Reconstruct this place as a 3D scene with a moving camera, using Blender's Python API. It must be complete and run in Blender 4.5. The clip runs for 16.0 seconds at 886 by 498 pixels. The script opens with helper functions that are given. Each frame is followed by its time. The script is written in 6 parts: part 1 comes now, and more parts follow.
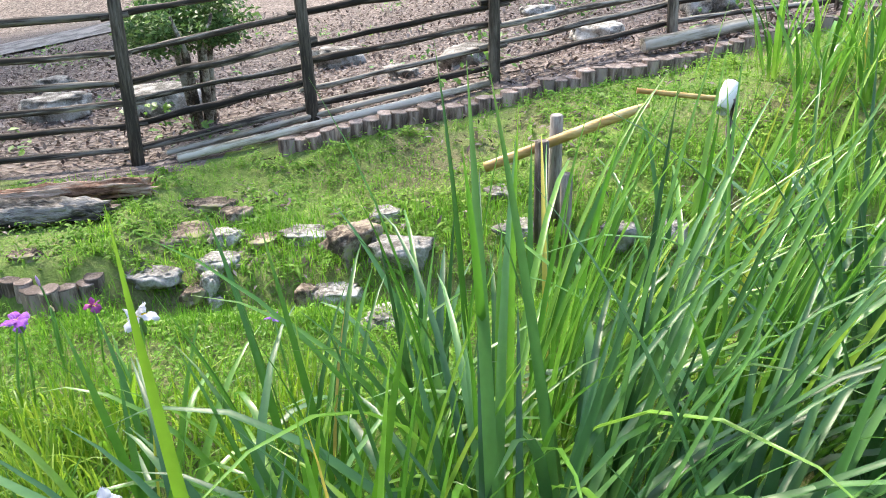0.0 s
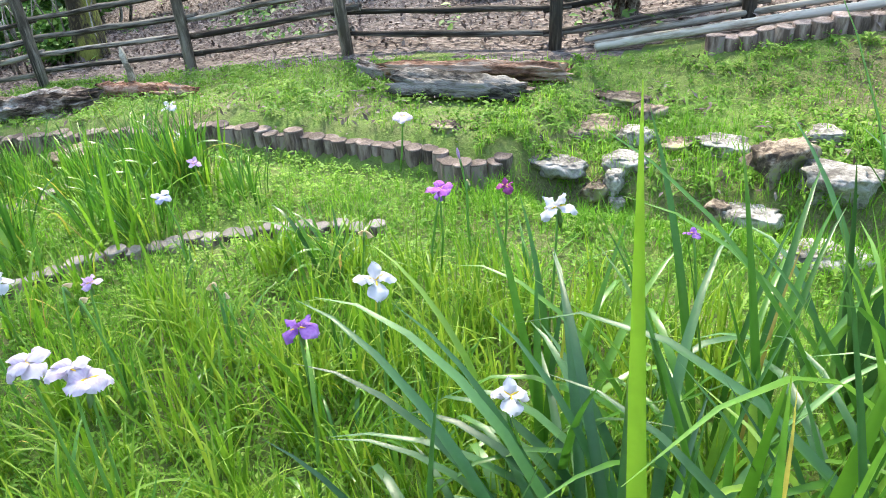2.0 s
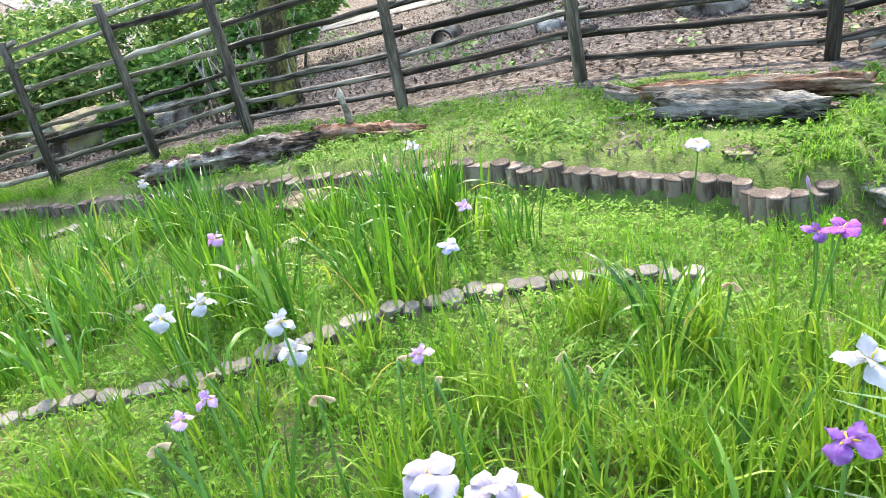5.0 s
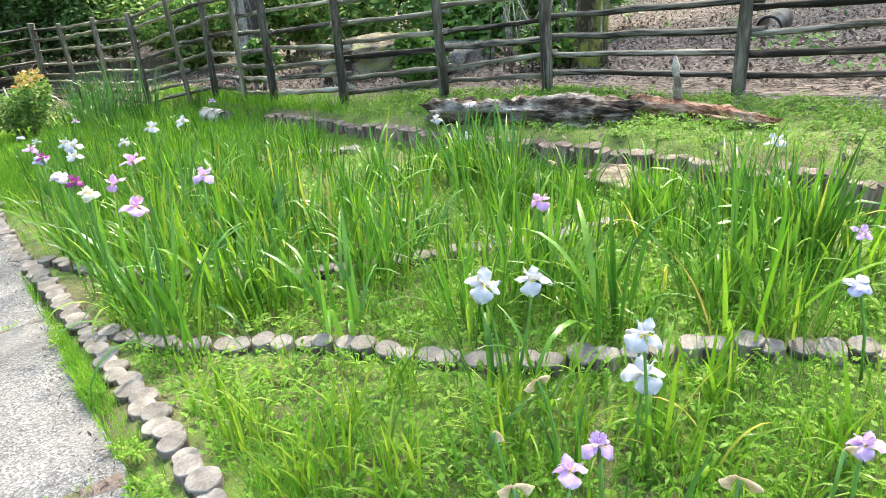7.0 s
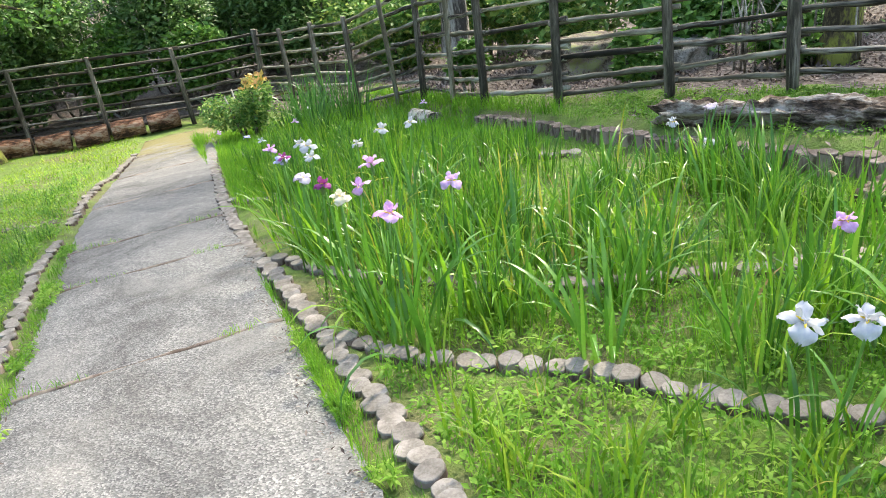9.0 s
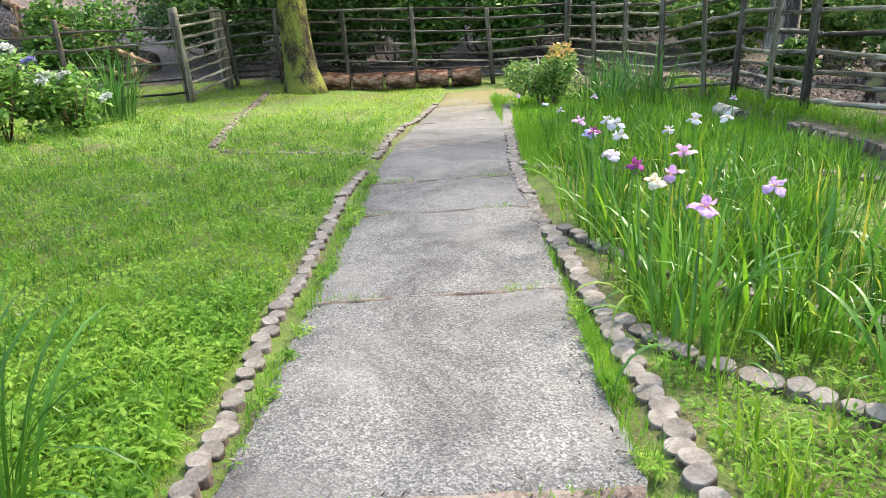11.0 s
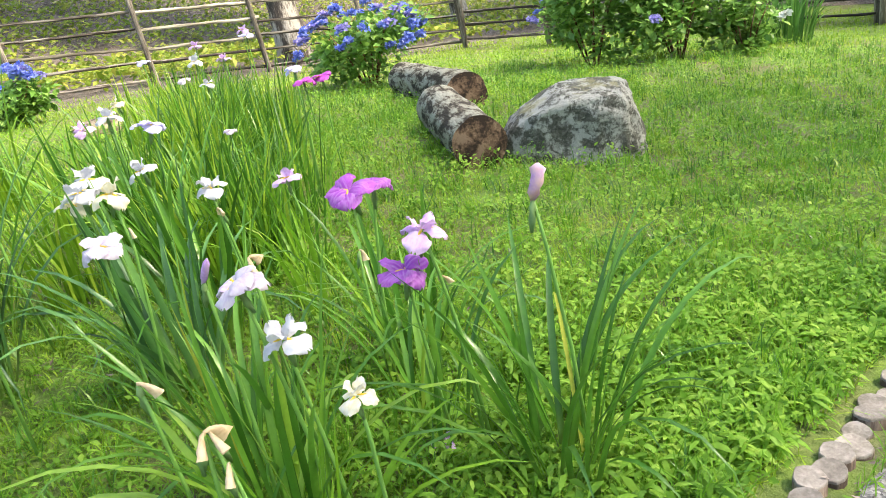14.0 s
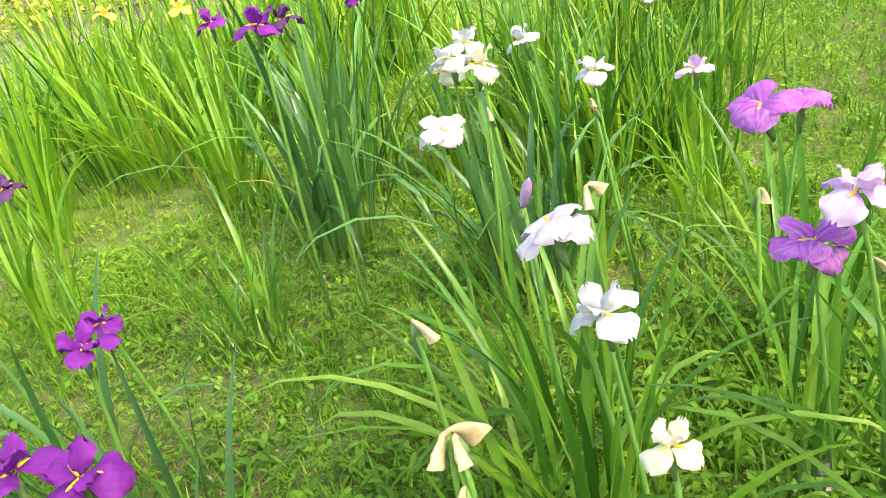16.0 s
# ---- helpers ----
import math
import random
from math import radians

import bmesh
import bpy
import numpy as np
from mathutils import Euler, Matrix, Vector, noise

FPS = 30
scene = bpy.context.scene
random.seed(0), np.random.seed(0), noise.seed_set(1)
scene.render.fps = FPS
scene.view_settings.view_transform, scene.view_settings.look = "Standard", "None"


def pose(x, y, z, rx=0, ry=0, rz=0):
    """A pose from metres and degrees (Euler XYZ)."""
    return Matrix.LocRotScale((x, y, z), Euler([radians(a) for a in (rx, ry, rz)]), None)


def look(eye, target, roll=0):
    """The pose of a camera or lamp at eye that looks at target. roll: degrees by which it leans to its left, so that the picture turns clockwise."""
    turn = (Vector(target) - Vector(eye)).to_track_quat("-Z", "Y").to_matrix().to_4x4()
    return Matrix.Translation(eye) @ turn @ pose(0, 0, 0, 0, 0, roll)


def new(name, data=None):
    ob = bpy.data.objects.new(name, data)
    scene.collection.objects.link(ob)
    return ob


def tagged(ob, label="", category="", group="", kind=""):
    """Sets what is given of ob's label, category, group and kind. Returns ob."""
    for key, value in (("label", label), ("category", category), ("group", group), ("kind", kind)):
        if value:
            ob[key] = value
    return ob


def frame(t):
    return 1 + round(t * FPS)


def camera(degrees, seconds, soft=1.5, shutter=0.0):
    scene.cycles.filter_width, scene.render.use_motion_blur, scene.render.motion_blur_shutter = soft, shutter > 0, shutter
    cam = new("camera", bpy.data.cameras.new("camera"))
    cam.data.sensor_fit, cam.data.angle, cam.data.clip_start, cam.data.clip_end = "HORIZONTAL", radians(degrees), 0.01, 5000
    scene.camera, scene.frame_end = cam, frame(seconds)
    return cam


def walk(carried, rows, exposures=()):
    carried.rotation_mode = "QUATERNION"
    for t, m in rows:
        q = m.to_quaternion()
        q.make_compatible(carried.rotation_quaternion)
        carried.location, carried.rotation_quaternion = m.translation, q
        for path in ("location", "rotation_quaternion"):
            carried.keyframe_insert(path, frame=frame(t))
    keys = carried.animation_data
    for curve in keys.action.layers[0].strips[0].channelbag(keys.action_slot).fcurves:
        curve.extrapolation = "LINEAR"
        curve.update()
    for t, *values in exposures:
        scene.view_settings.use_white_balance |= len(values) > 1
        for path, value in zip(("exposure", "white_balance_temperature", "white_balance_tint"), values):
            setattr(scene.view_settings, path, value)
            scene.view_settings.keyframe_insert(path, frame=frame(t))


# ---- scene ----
cam = camera(58.3, 16.0, 0.95)
PATH = [
    (0, (0.077, -0.124, 1.805), (0.031, 1.686, 0.955), -1.8),
    (0.5, (0.038, -0.128, 1.767), (-0.296, 1.628, 0.87), -1.9),
    (1, (-0.102, -0.079, 1.744), (-0.705, 1.58, 0.804), -2.5),
    (1.5, (-0.149, 0.029, 1.719), (-0.925, 1.582, 0.727), -3.9),
    (2, (-0.174, 0.053, 1.712), (-1.056, 1.531, 0.693), -5.3),
    (2.5, (-0.253, 0.07, 1.684), (-1.145, 1.552, 0.679), -7.4),
    (3, (-0.425, 0.048, 1.621), (-1.256, 1.572, 0.629), -7.5),
    (3.5, (-0.55, 0.029, 1.642), (-1.423, 1.536, 0.659), -9.3),
    (4, (-0.701, 0.064, 1.631), (-1.7, 1.514, 0.682), -10.8),
    (4.2, (-0.762, 0.072, 1.629), (-1.8, 1.504, 0.695), -11.0),
    (6.3, (-1.586, 0.111, 1.479), (-2.97, 1.243, 0.583), -10.0),
    (6.5, (-1.653, 0.129, 1.458), (-3.076, 1.21, 0.56), -9.1),
    (7, (-1.793, 0.131, 1.436), (-3.309, 1.08, 0.542), -5.0),
    (7.5, (-1.948, 0.06, 1.413), (-3.523, 0.916, 0.526), -9.6),
    (8, (-2.096, 0.032, 1.392), (-3.733, 0.788, 0.526), -9.7),
    (8.2, (-2.15, 0.039, 1.38), (-3.805, 0.763, 0.522), -9.5),
    (10.3, (-2.146, -0.126, 1.423), (-3.954, 0.034, 0.585), -7.1),
    (10.5, (-2.145, -0.141, 1.422), (-3.959, -0.051, 0.587), -6.8),
    (11, (-2.143, -0.162, 1.417), (-3.962, -0.227, 0.587), -4.6),
    (11.5, (-2.124, -0.196, 1.419), (-3.922, -0.449, 0.581), -5.2),
    (12, (-2.131, -0.199, 1.408), (-3.872, -0.666, 0.541), -7.7),
    (12.5, (-2.197, -0.238, 1.379), (-3.884, -0.873, 0.513), -9.3),
    (13, (-2.304, -0.303, 1.354), (-3.901, -1.187, 0.537), -10.7),
    (13.5, (-2.44, -0.329, 1.314), (-3.839, -1.521, 0.526), -11.3),
    (14, (-2.559, -0.386, 1.285), (-3.746, -1.79, 0.5), -12.1),
    (14.5, (-2.683, -0.467, 1.261), (-3.675, -2.013, 0.469), -13.1),
    (15, (-2.781, -0.526, 1.24), (-3.483, -2.217, 0.435), -13.8),
    (15.5, (-2.822, -0.607, 1.223), (-3.27, -2.378, 0.407), -14.0),
    (16, (-2.872, -0.731, 1.189), (-3.084, -2.523, 0.326), -14.1),
]
EXPO = [(0.0, 2.03, 6550, 13), (2.5, 2.24, 6500, 9), (4.2, 2.30, 6600, 9), (6.8, 2.28, 6900, 6), (8.0, 2.06, 6950, 5), (10.3, 1.94, 6850, 10), (13.0, 1.9, 7050, 9), (14.5, 2.06, 7250, 10), (16.0, 2.19, 7800, 5)]
walk(cam, [(t, look(eye, target, roll)) for t, eye, target, roll in PATH], EXPO)

# world, sun
SUN_TO = Vector((-0.42, 0.50, 0.75)).normalized()
world = bpy.data.worlds.new("world")
scene.world = world
world.use_nodes = True
wn = world.node_tree.nodes
sky = wn.new("ShaderNodeTexSky")
sky.sky_type = "NISHITA"
sky.sun_disc = False
sky.sun_elevation = math.asin(SUN_TO.z)
sky.sun_rotation = math.atan2(SUN_TO.x, SUN_TO.y)
sky.air_density, sky.dust_density = 1.4, 3.0
world.node_tree.links.new(sky.outputs[0], wn["Background"].inputs[0])
wn["Background"].inputs[1].default_value = 0.15
sun_data = bpy.data.lights.new("sun", "SUN")
sun_data.energy, sun_data.angle, sun_data.color = 2.15, radians(7.0), (1.0, 0.92, 0.78)
sun = new("sun", sun_data)
sun.matrix_world = look((0, 0, 30), Vector((0, 0, 30)) - SUN_TO)


# ---- materials ----
def node_mat(name):
    m = bpy.data.materials.new(name)
    m.use_nodes = True
    return m, m.node_tree.nodes, m.node_tree.links, m.node_tree.nodes["Principled BSDF"]


def ramp(nodes, stops):
    r = nodes.new("ShaderNodeValToRGB")
    el = r.color_ramp.elements
    while len(el) < len(stops):
        el.new(0.5)
    for e, (p, c) in zip(el, stops):
        e.position, e.color = p, (*c, 1)
    return r


def noise_node(nodes, links, scale, detail=4, rough=0.6, coords="Object", stretch=None, distort=0.0):
    tc = nodes.new("ShaderNodeTexCoord")
    n = nodes.new("ShaderNodeTexNoise")
    n.inputs["Scale"].default_value, n.inputs["Detail"].default_value = scale, detail
    n.inputs["Roughness"].default_value, n.inputs["Distortion"].default_value = rough, distort
    if stretch:
        mp = nodes.new("ShaderNodeMapping")
        mp.inputs["Scale"].default_value = stretch
        links.new(tc.outputs[coords], mp.inputs[0])
        links.new(mp.outputs[0], n.inputs["Vector"])
    else:
        links.new(tc.outputs[coords], n.inputs["Vector"])
    return n


def mix_col(nodes, links, fac, a, b, blend="MIX"):
    m = nodes.new("ShaderNodeMix")
    m.data_type, m.blend_type = "RGBA", blend
    for sock, v in ((m.inputs[0], fac), (m.inputs[6], a), (m.inputs[7], b)):
        if isinstance(v, (int, float)):
            sock.default_value = v
        elif isinstance(v, tuple):
            sock.default_value = (*v, 1)
        else:
            links.new(v, sock)
    return m.outputs[2]


def bump(nodes, links, bsdf, height, strength, distance=0.01):
    b = nodes.new("ShaderNodeBump")
    b.inputs["Strength"].default_value, b.inputs["Distance"].default_value = strength, distance
    links.new(height, b.inputs["Height"])
    links.new(b.outputs[0], bsdf.inputs["Normal"])


def rough_mat(name, stops, scale=6.0, fine=60.0, roughness=0.85, relief=0.5, stretch=None, coords="Object", per_object=0.25, depth=0.01):
    """Surface with colour over a coarse noise, a fine grain, relief and a shade of its own for each object."""
    m, n, l, b = node_mat(name)
    big = noise_node(n, l, scale, 5, 0.6, coords, stretch)
    small = noise_node(n, l, fine, 4, 0.65, coords, stretch)
    r = ramp(n, stops)
    mixv = n.new("ShaderNodeMath")
    mixv.operation = "MULTIPLY_ADD"
    l.new(small.outputs[0], mixv.inputs[0])
    mixv.inputs[1].default_value = 0.45
    sub = n.new("ShaderNodeMath")
    sub.operation = "SUBTRACT"
    l.new(big.outputs[0], sub.inputs[0])
    sub.inputs[1].default_value = 0.22
    l.new(sub.outputs[0], mixv.inputs[2])
    spread = n.new("ShaderNodeMapRange")
    spread.inputs[1].default_value, spread.inputs[2].default_value = 0.36, 0.66
    l.new(mixv.outputs[0], spread.inputs[0])
    l.new(spread.outputs[0], r.inputs[0])
    info = n.new("ShaderNodeObjectInfo")
    shade = ramp(n, [(0, (1 - per_object,) * 3), (1, (1 + per_object * 0.4,) * 3)])
    l.new(info.outputs["Random"], shade.inputs[0])
    l.new(mix_col(n, l, 1.0, r.outputs[0], shade.outputs[0], "MULTIPLY"), b.inputs["Base Color"])
    b.inputs["Roughness"].default_value = roughness
    b.inputs["Specular IOR Level"].default_value = 0.3
    bump(n, l, b, mixv.outputs[0], relief, depth)
    return m


def leaf_mat(name, stops, translucent=0.45, roughness=0.5, spec=0.35, patch=0.0, island=True):
    """Leaves: a shade for each leaf, lit through from behind."""
    m, n, l, b = node_mat(name)
    r = ramp(n, stops)
    if island:
        g = n.new("ShaderNodeNewGeometry")
        rnd = g.outputs["Random Per Island"]
    else:
        rnd = n.new("ShaderNodeObjectInfo").outputs["Random"]
    val = rnd
    if patch:
        big = noise_node(n, l, patch, 3, 0.6)
        mm = n.new("ShaderNodeMath")
        mm.operation = "MULTIPLY_ADD"
        l.new(rnd, mm.inputs[0])
        mm.inputs[1].default_value = 0.45
        s2 = n.new("ShaderNodeMath")
        s2.operation = "MULTIPLY_ADD"
        l.new(big.outputs[0], s2.inputs[0])
        s2.inputs[1].default_value, s2.inputs[2].default_value = 1.5, -0.5
        l.new(s2.outputs[0], mm.inputs[2])
        val = mm.outputs[0]
    l.new(val, r.inputs[0])
    fine = noise_node(n, l, 40, 3)
    col = mix_col(n, l, 0.35, r.outputs[0], mix_col(n, l, 1.0, r.outputs[0], fine.outputs[0], "MULTIPLY"))
    if not island:
        # sword leaves pale towards their base and yellow a little at the tip
        tc = n.new("ShaderNodeTexCoord")
        sep = n.new("ShaderNodeSeparateXYZ")
        l.new(tc.outputs["Object"], sep.inputs[0])
        foot = ramp(n, [(0.0, (0.4, 0.4, 0.4)), (0.22, (0, 0, 0)), (0.88, (0, 0, 0)), (1.0, (0.3, 0.3, 0.3))])
        l.new(sep.outputs[2], foot.inputs[0])
        col = mix_col(n, l, foot.outputs[0], col, (0.42, 0.60, 0.10))
    l.new(col, b.inputs["Base Color"])
    b.inputs["Roughness"].default_value = roughness
    b.inputs["Specular IOR Level"].default_value = spec
    tr = n.new("ShaderNodeBsdfTranslucent")
    l.new(col, tr.inputs[0])
    mx = n.new("ShaderNodeMixShader")
    mx.inputs[0].default_value = translucent
    l.new(b.outputs[0], mx.inputs[1])
    l.new(tr.outputs[0], mx.inputs[2])
    l.new(mx.outputs[0], n["Material Output"].inputs[0])
    return m


def ground_mat():
    m, n, l, b = node_mat("soil_and_moss")
    big = noise_node(n, l, 1.1, 5, 0.65)
    mid = noise_node(n, l, 9, 5, 0.7)
    fine = noise_node(n, l, 70, 4, 0.7)
    soil = ramp(n, [(0.3, (0.05, 0.036, 0.022)), (0.55, (0.16, 0.12, 0.075)), (0.75, (0.27, 0.215, 0.15))])
    l.new(fine.outputs[0], soil.inputs[0])
    moss = ramp(n, [(0.3, (0.07, 0.12, 0.02)), (0.6, (0.14, 0.23, 0.035)), (0.8, (0.24, 0.31, 0.07))])
    l.new(mid.outputs[0], moss.inputs[0])
    f = ramp(n, [(0.46, (0.95, 0.95, 0.95)), (0.62, (0.3, 0.3, 0.3))])
    l.new(big.outputs[0], f.inputs[0])
    l.new(mix_col(n, l, f.outputs[0], soil.outputs[0], moss.outputs[0]), b.inputs["Base Color"])
    b.inputs["Roughness"].default_value = 0.95
    bump(n, l, b, fine.outputs[0], 0.8, 0.02)
    return m


def litter_mat():
    m, n, l, b = node_mat("leaf_litter")
    v = n.new("ShaderNodeTexVoronoi")
    tc = n.new("ShaderNodeTexCoord")
    l.new(tc.outputs["Object"], v.inputs["Vector"])
    v.inputs["Scale"].default_value = 24
    r = ramp(n, [(0.0, (0.05, 0.038, 0.033)), (0.35, (0.13, 0.10, 0.088)), (0.7, (0.22, 0.178, 0.158)), (1.0, (0.33, 0.28, 0.255))])
    l.new(v.outputs["Color"], r.inputs[0])
    big = noise_node(n, l, 1.3, 4)
    l.new(mix_col(n, l, 0.6, r.outputs[0], mix_col(n, l, 1.0, r.outputs[0], big.outputs[0], "MULTIPLY")), b.inputs["Base Color"])
    b.inputs["Roughness"].default_value = 0.9
    bump(n, l, b, v.outputs["Distance"], 0.9, 0.03)
    return m


def concrete_mat():
    m, n, l, b = node_mat("exposed_aggregate_concrete")
    tc = n.new("ShaderNodeTexCoord")
    v = n.new("ShaderNodeTexVoronoi")
    v.inputs["Scale"].default_value = 140
    l.new(tc.outputs["Object"], v.inputs["Vector"])
    stone = ramp(n, [(0.08, (0.045, 0.046, 0.05)), (0.5, (0.15, 0.15, 0.153)), (0.92, (0.35, 0.347, 0.34))])
    l.new(v.outputs["Color"], stone.inputs[0])
    cement = ramp(n, [(0.25, (0.16, 0.155, 0.15)), (0.75, (0.28, 0.27, 0.258))])
    fine = noise_node(n, l, 45, 5, 0.7)
    l.new(fine.outputs[0], cement.inputs[0])
    big = noise_node(n, l, 1.5, 5, 0.62, distort=0.6)
    where = ramp(n, [(0.5, (0, 0, 0)), (0.66, (0.6, 0.6, 0.6))])
    l.new(big.outputs[0], where.inputs[0])
    col = mix_col(n, l, where.outputs[0], stone.outputs[0], cement.outputs[0])
    col = mix_col(n, l, 0.82, cement.outputs[0], col)
    dirt = noise_node(n, l, 1.1, 6, 0.72, distort=0.8)
    dr = ramp(n, [(0.36, (0.52, 0.50, 0.49)), (0.48, (0.82, 0.81, 0.80)), (0.62, (1.12, 1.09, 1.05))])
    l.new(dirt.outputs[0], dr.inputs[0])
    # moss creeps over the low, damp end of the path
    sep = n.new("ShaderNodeSeparateXYZ")
    l.new(tc.outputs["Object"], sep.inputs[0])
    far = n.new("ShaderNodeMapRange")
    far.inputs[1].default_value, far.inputs[2].default_value = -8.5, -17.5
    l.new(sep.outputs[0], far.inputs[0])
    mo = noise_node(n, l, 2.2, 5, 0.7, stretch=(2.5, 1, 1))
    am = n.new("ShaderNodeMath")
    am.operation = "ADD"
    l.new(far.outputs[0], am.inputs[0])
    l.new(mo.outputs[0], am.inputs[1])
    half = n.new("ShaderNodeMath")
    half.operation = "MULTIPLY"
    half.inputs[1].default_value = 0.5
    l.new(am.outputs[0], half.inputs[0])
    mr = ramp(n, [(0.47, (0, 0, 0)), (0.6, (0.85, 0.85, 0.85))])
    l.new(half.outputs[0], mr.inputs[0])
    col = mix_col(n, l, 1.0, col, dr.outputs[0], "MULTIPLY")
    col = mix_col(n, l, mr.outputs[0], col, (0.16, 0.14, 0.035))
    l.new(col, b.inputs["Base Color"])
    b.inputs["Roughness"].default_value = 0.88
    bump(n, l, b, v.outputs["Distance"], 0.6, 0.004)
    return m


SOIL, LITTER, CONCRETE = ground_mat(), litter_mat(), concrete_mat()
GRAVEL_ROAD = rough_mat("grey_gravel", [(0.2, (0.14, 0.14, 0.14)), (0.8, (0.34, 0.33, 0.32))], 3, 50, 0.95, 0.5)
PILE_TOP = rough_mat("weathered_log_end", [(0.0, (0.16, 0.142, 0.125)), (0.5, (0.245, 0.218, 0.196)), (1.0, (0.32, 0.288, 0.264))], 12, 110, 0.9, 0.4, per_object=0.3)
PILE_TOP_BROWN = rough_mat("brown_grey_log_end", [(0.1, (0.11, 0.085, 0.072)), (0.5, (0.22, 0.175, 0.155)), (0.9, (0.33, 0.28, 0.255))], 9, 90, 0.9, 0.5, per_object=0.45)
PILE_SIDE = rough_mat("dark_brown_pile", [(0.2, (0.095, 0.066, 0.054)), (0.5, (0.205, 0.15, 0.125)), (0.8, (0.32, 0.25, 0.215))], 9, 60, 0.88, 0.8, stretch=(1, 1, 0.2), per_object=0.4)
POST_WOOD = rough_mat("dark_fence_post", [(0.2, (0.065, 0.054, 0.043)), (0.5, (0.16, 0.138, 0.112)), (0.8, (0.30, 0.27, 0.23))], 5, 70, 0.85, 0.6, stretch=(1, 1, 0.12), per_object=0.5)
POST_PALE = rough_mat("pale_fence_post", [(0.2, (0.13, 0.11, 0.075)), (0.5, (0.26, 0.23, 0.17)), (0.8, (0.4, 0.37, 0.3))], 5, 70, 0.85, 0.6, stretch=(1, 1, 0.12), per_object=0.3)
RAIL_WOOD = rough_mat("dark_fence_rail", [(0.2, (0.025, 0.02, 0.016)), (0.5, (0.08, 0.066, 0.055)), (0.75, (0.27, 0.25, 0.22))], 7, 60, 0.85, 0.6, stretch=(0.15, 1, 1), per_object=0.5)
RAIL_PALE = rough_mat("pale_fence_rail", [(0.2, (0.13, 0.112, 0.085)), (0.5, (0.27, 0.245, 0.195)), (0.8, (0.42, 0.395, 0.34))], 7, 60, 0.85, 0.6, stretch=(0.15, 1, 1), per_object=0.45)
BARK_GREY = rough_mat("grey_lichen_bark", [(0.15, (0.05, 0.042, 0.034)), (0.4, (0.15, 0.13, 0.105)), (0.55, (0.27, 0.255, 0.215)), (0.8, (0.42, 0.41, 0.365))], 5.5, 55, 0.95, 0.8, depth=0.025)
BARK_LICHEN = rough_mat("lichen_crusted_bark", [(0.2, (0.035, 0.028, 0.02)), (0.38, (0.13, 0.11, 0.085)), (0.5, (0.26, 0.255, 0.205)), (0.75, (0.36, 0.36, 0.30))], 13, 60, 0.95, 0.9, stretch=(0.4, 1, 1), depth=0.03)
BARK_RED = rough_mat("red_brown_bark", [(0.15, (0.045, 0.022, 0.014)), (0.4, (0.15, 0.07, 0.042)), (0.6, (0.27, 0.135, 0.085)), (0.85, (0.36, 0.25, 0.19))], 9, 45, 0.92, 1.0, stretch=(0.4, 1, 1), depth=0.05)
BARK_DARK = rough_mat("dark_split_bark", [(0.15, (0.03, 0.021, 0.016)), (0.4, (0.12, 0.088, 0.07)), (0.58, (0.22, 0.178, 0.148)), (0.85, (0.38, 0.345, 0.31))], 9, 45, 0.92, 1.0, stretch=(0.35, 1, 1), depth=0.05)
DRIFTWOOD = rough_mat("grey_split_driftwood", [(0.15, (0.022, 0.019, 0.016)), (0.42, (0.095, 0.085, 0.074)), (0.6, (0.19, 0.174, 0.155)), (0.85, (0.30, 0.28, 0.255))], 9, 45, 0.92, 1.0, stretch=(0.3, 1, 1), depth=0.05)
PEELED = rough_mat("orange_brown_peeled_wood", [(0.15, (0.06, 0.032, 0.02)), (0.4, (0.20, 0.105, 0.065)), (0.6, (0.34, 0.20, 0.13)), (0.85, (0.46, 0.35, 0.27))], 9, 45, 0.9, 1.0, stretch=(0.3, 1, 1), depth=0.05)
CUT_WOOD = rough_mat("cut_log_end", [(0.2, (0.025, 0.015, 0.01)), (0.5, (0.10, 0.06, 0.037)), (0.8, (0.19, 0.125, 0.085))], 9, 60, 0.85, 0.6, depth=0.01)
STONE_GREY = rough_mat("grey_field_stone", [(0.15, (0.12, 0.11, 0.095)), (0.45, (0.27, 0.255, 0.228)), (0.7, (0.38, 0.362, 0.33)), (0.95, (0.48, 0.468, 0.44))], 7, 60, 0.9, 0.9, per_object=0.4, depth=0.02)
STONE_BROWN = rough_mat("brown_mossy_stone", [(0.2, (0.06, 0.045, 0.035)), (0.45, (0.18, 0.14, 0.10)), (0.62, (0.3, 0.25, 0.2)), (0.85, (0.28, 0.29, 0.12))], 4, 40, 0.92, 0.8, per_object=0.3, depth=0.02)
IRIS_LEAF = leaf_mat("iris_leaf", [(0.0, (0.045, 0.15, 0.016)), (0.5, (0.115, 0.31, 0.032)), (0.85, (0.21, 0.44, 0.045)), (1.0, (0.40, 0.56, 0.06))], 0.4, 0.34, 0.5)
IRIS_BLUE = leaf_mat("iris_leaf_bluish", [(0.0, (0.05, 0.15, 0.03)), (0.5, (0.09, 0.25, 0.05)), (1.0, (0.17, 0.36, 0.07))], 0.35, 0.38, 0.5)
IRIS_LIME = leaf_mat("iris_leaf_lime", [(0.0, (0.13, 0.30, 0.02)), (0.5, (0.24, 0.44, 0.03)), (1.0, (0.40, 0.55, 0.06))], 0.45, 0.45, 0.35)
IRIS_DRY = leaf_mat("iris_leaf_yellowed", [(0.0, (0.34, 0.44, 0.05)), (0.6, (0.52, 0.52, 0.08)), (0.85, (0.60, 0.50, 0.12)), (1.0, (0.45, 0.28, 0.13))], 0.4, 0.6, 0.2, island=False)
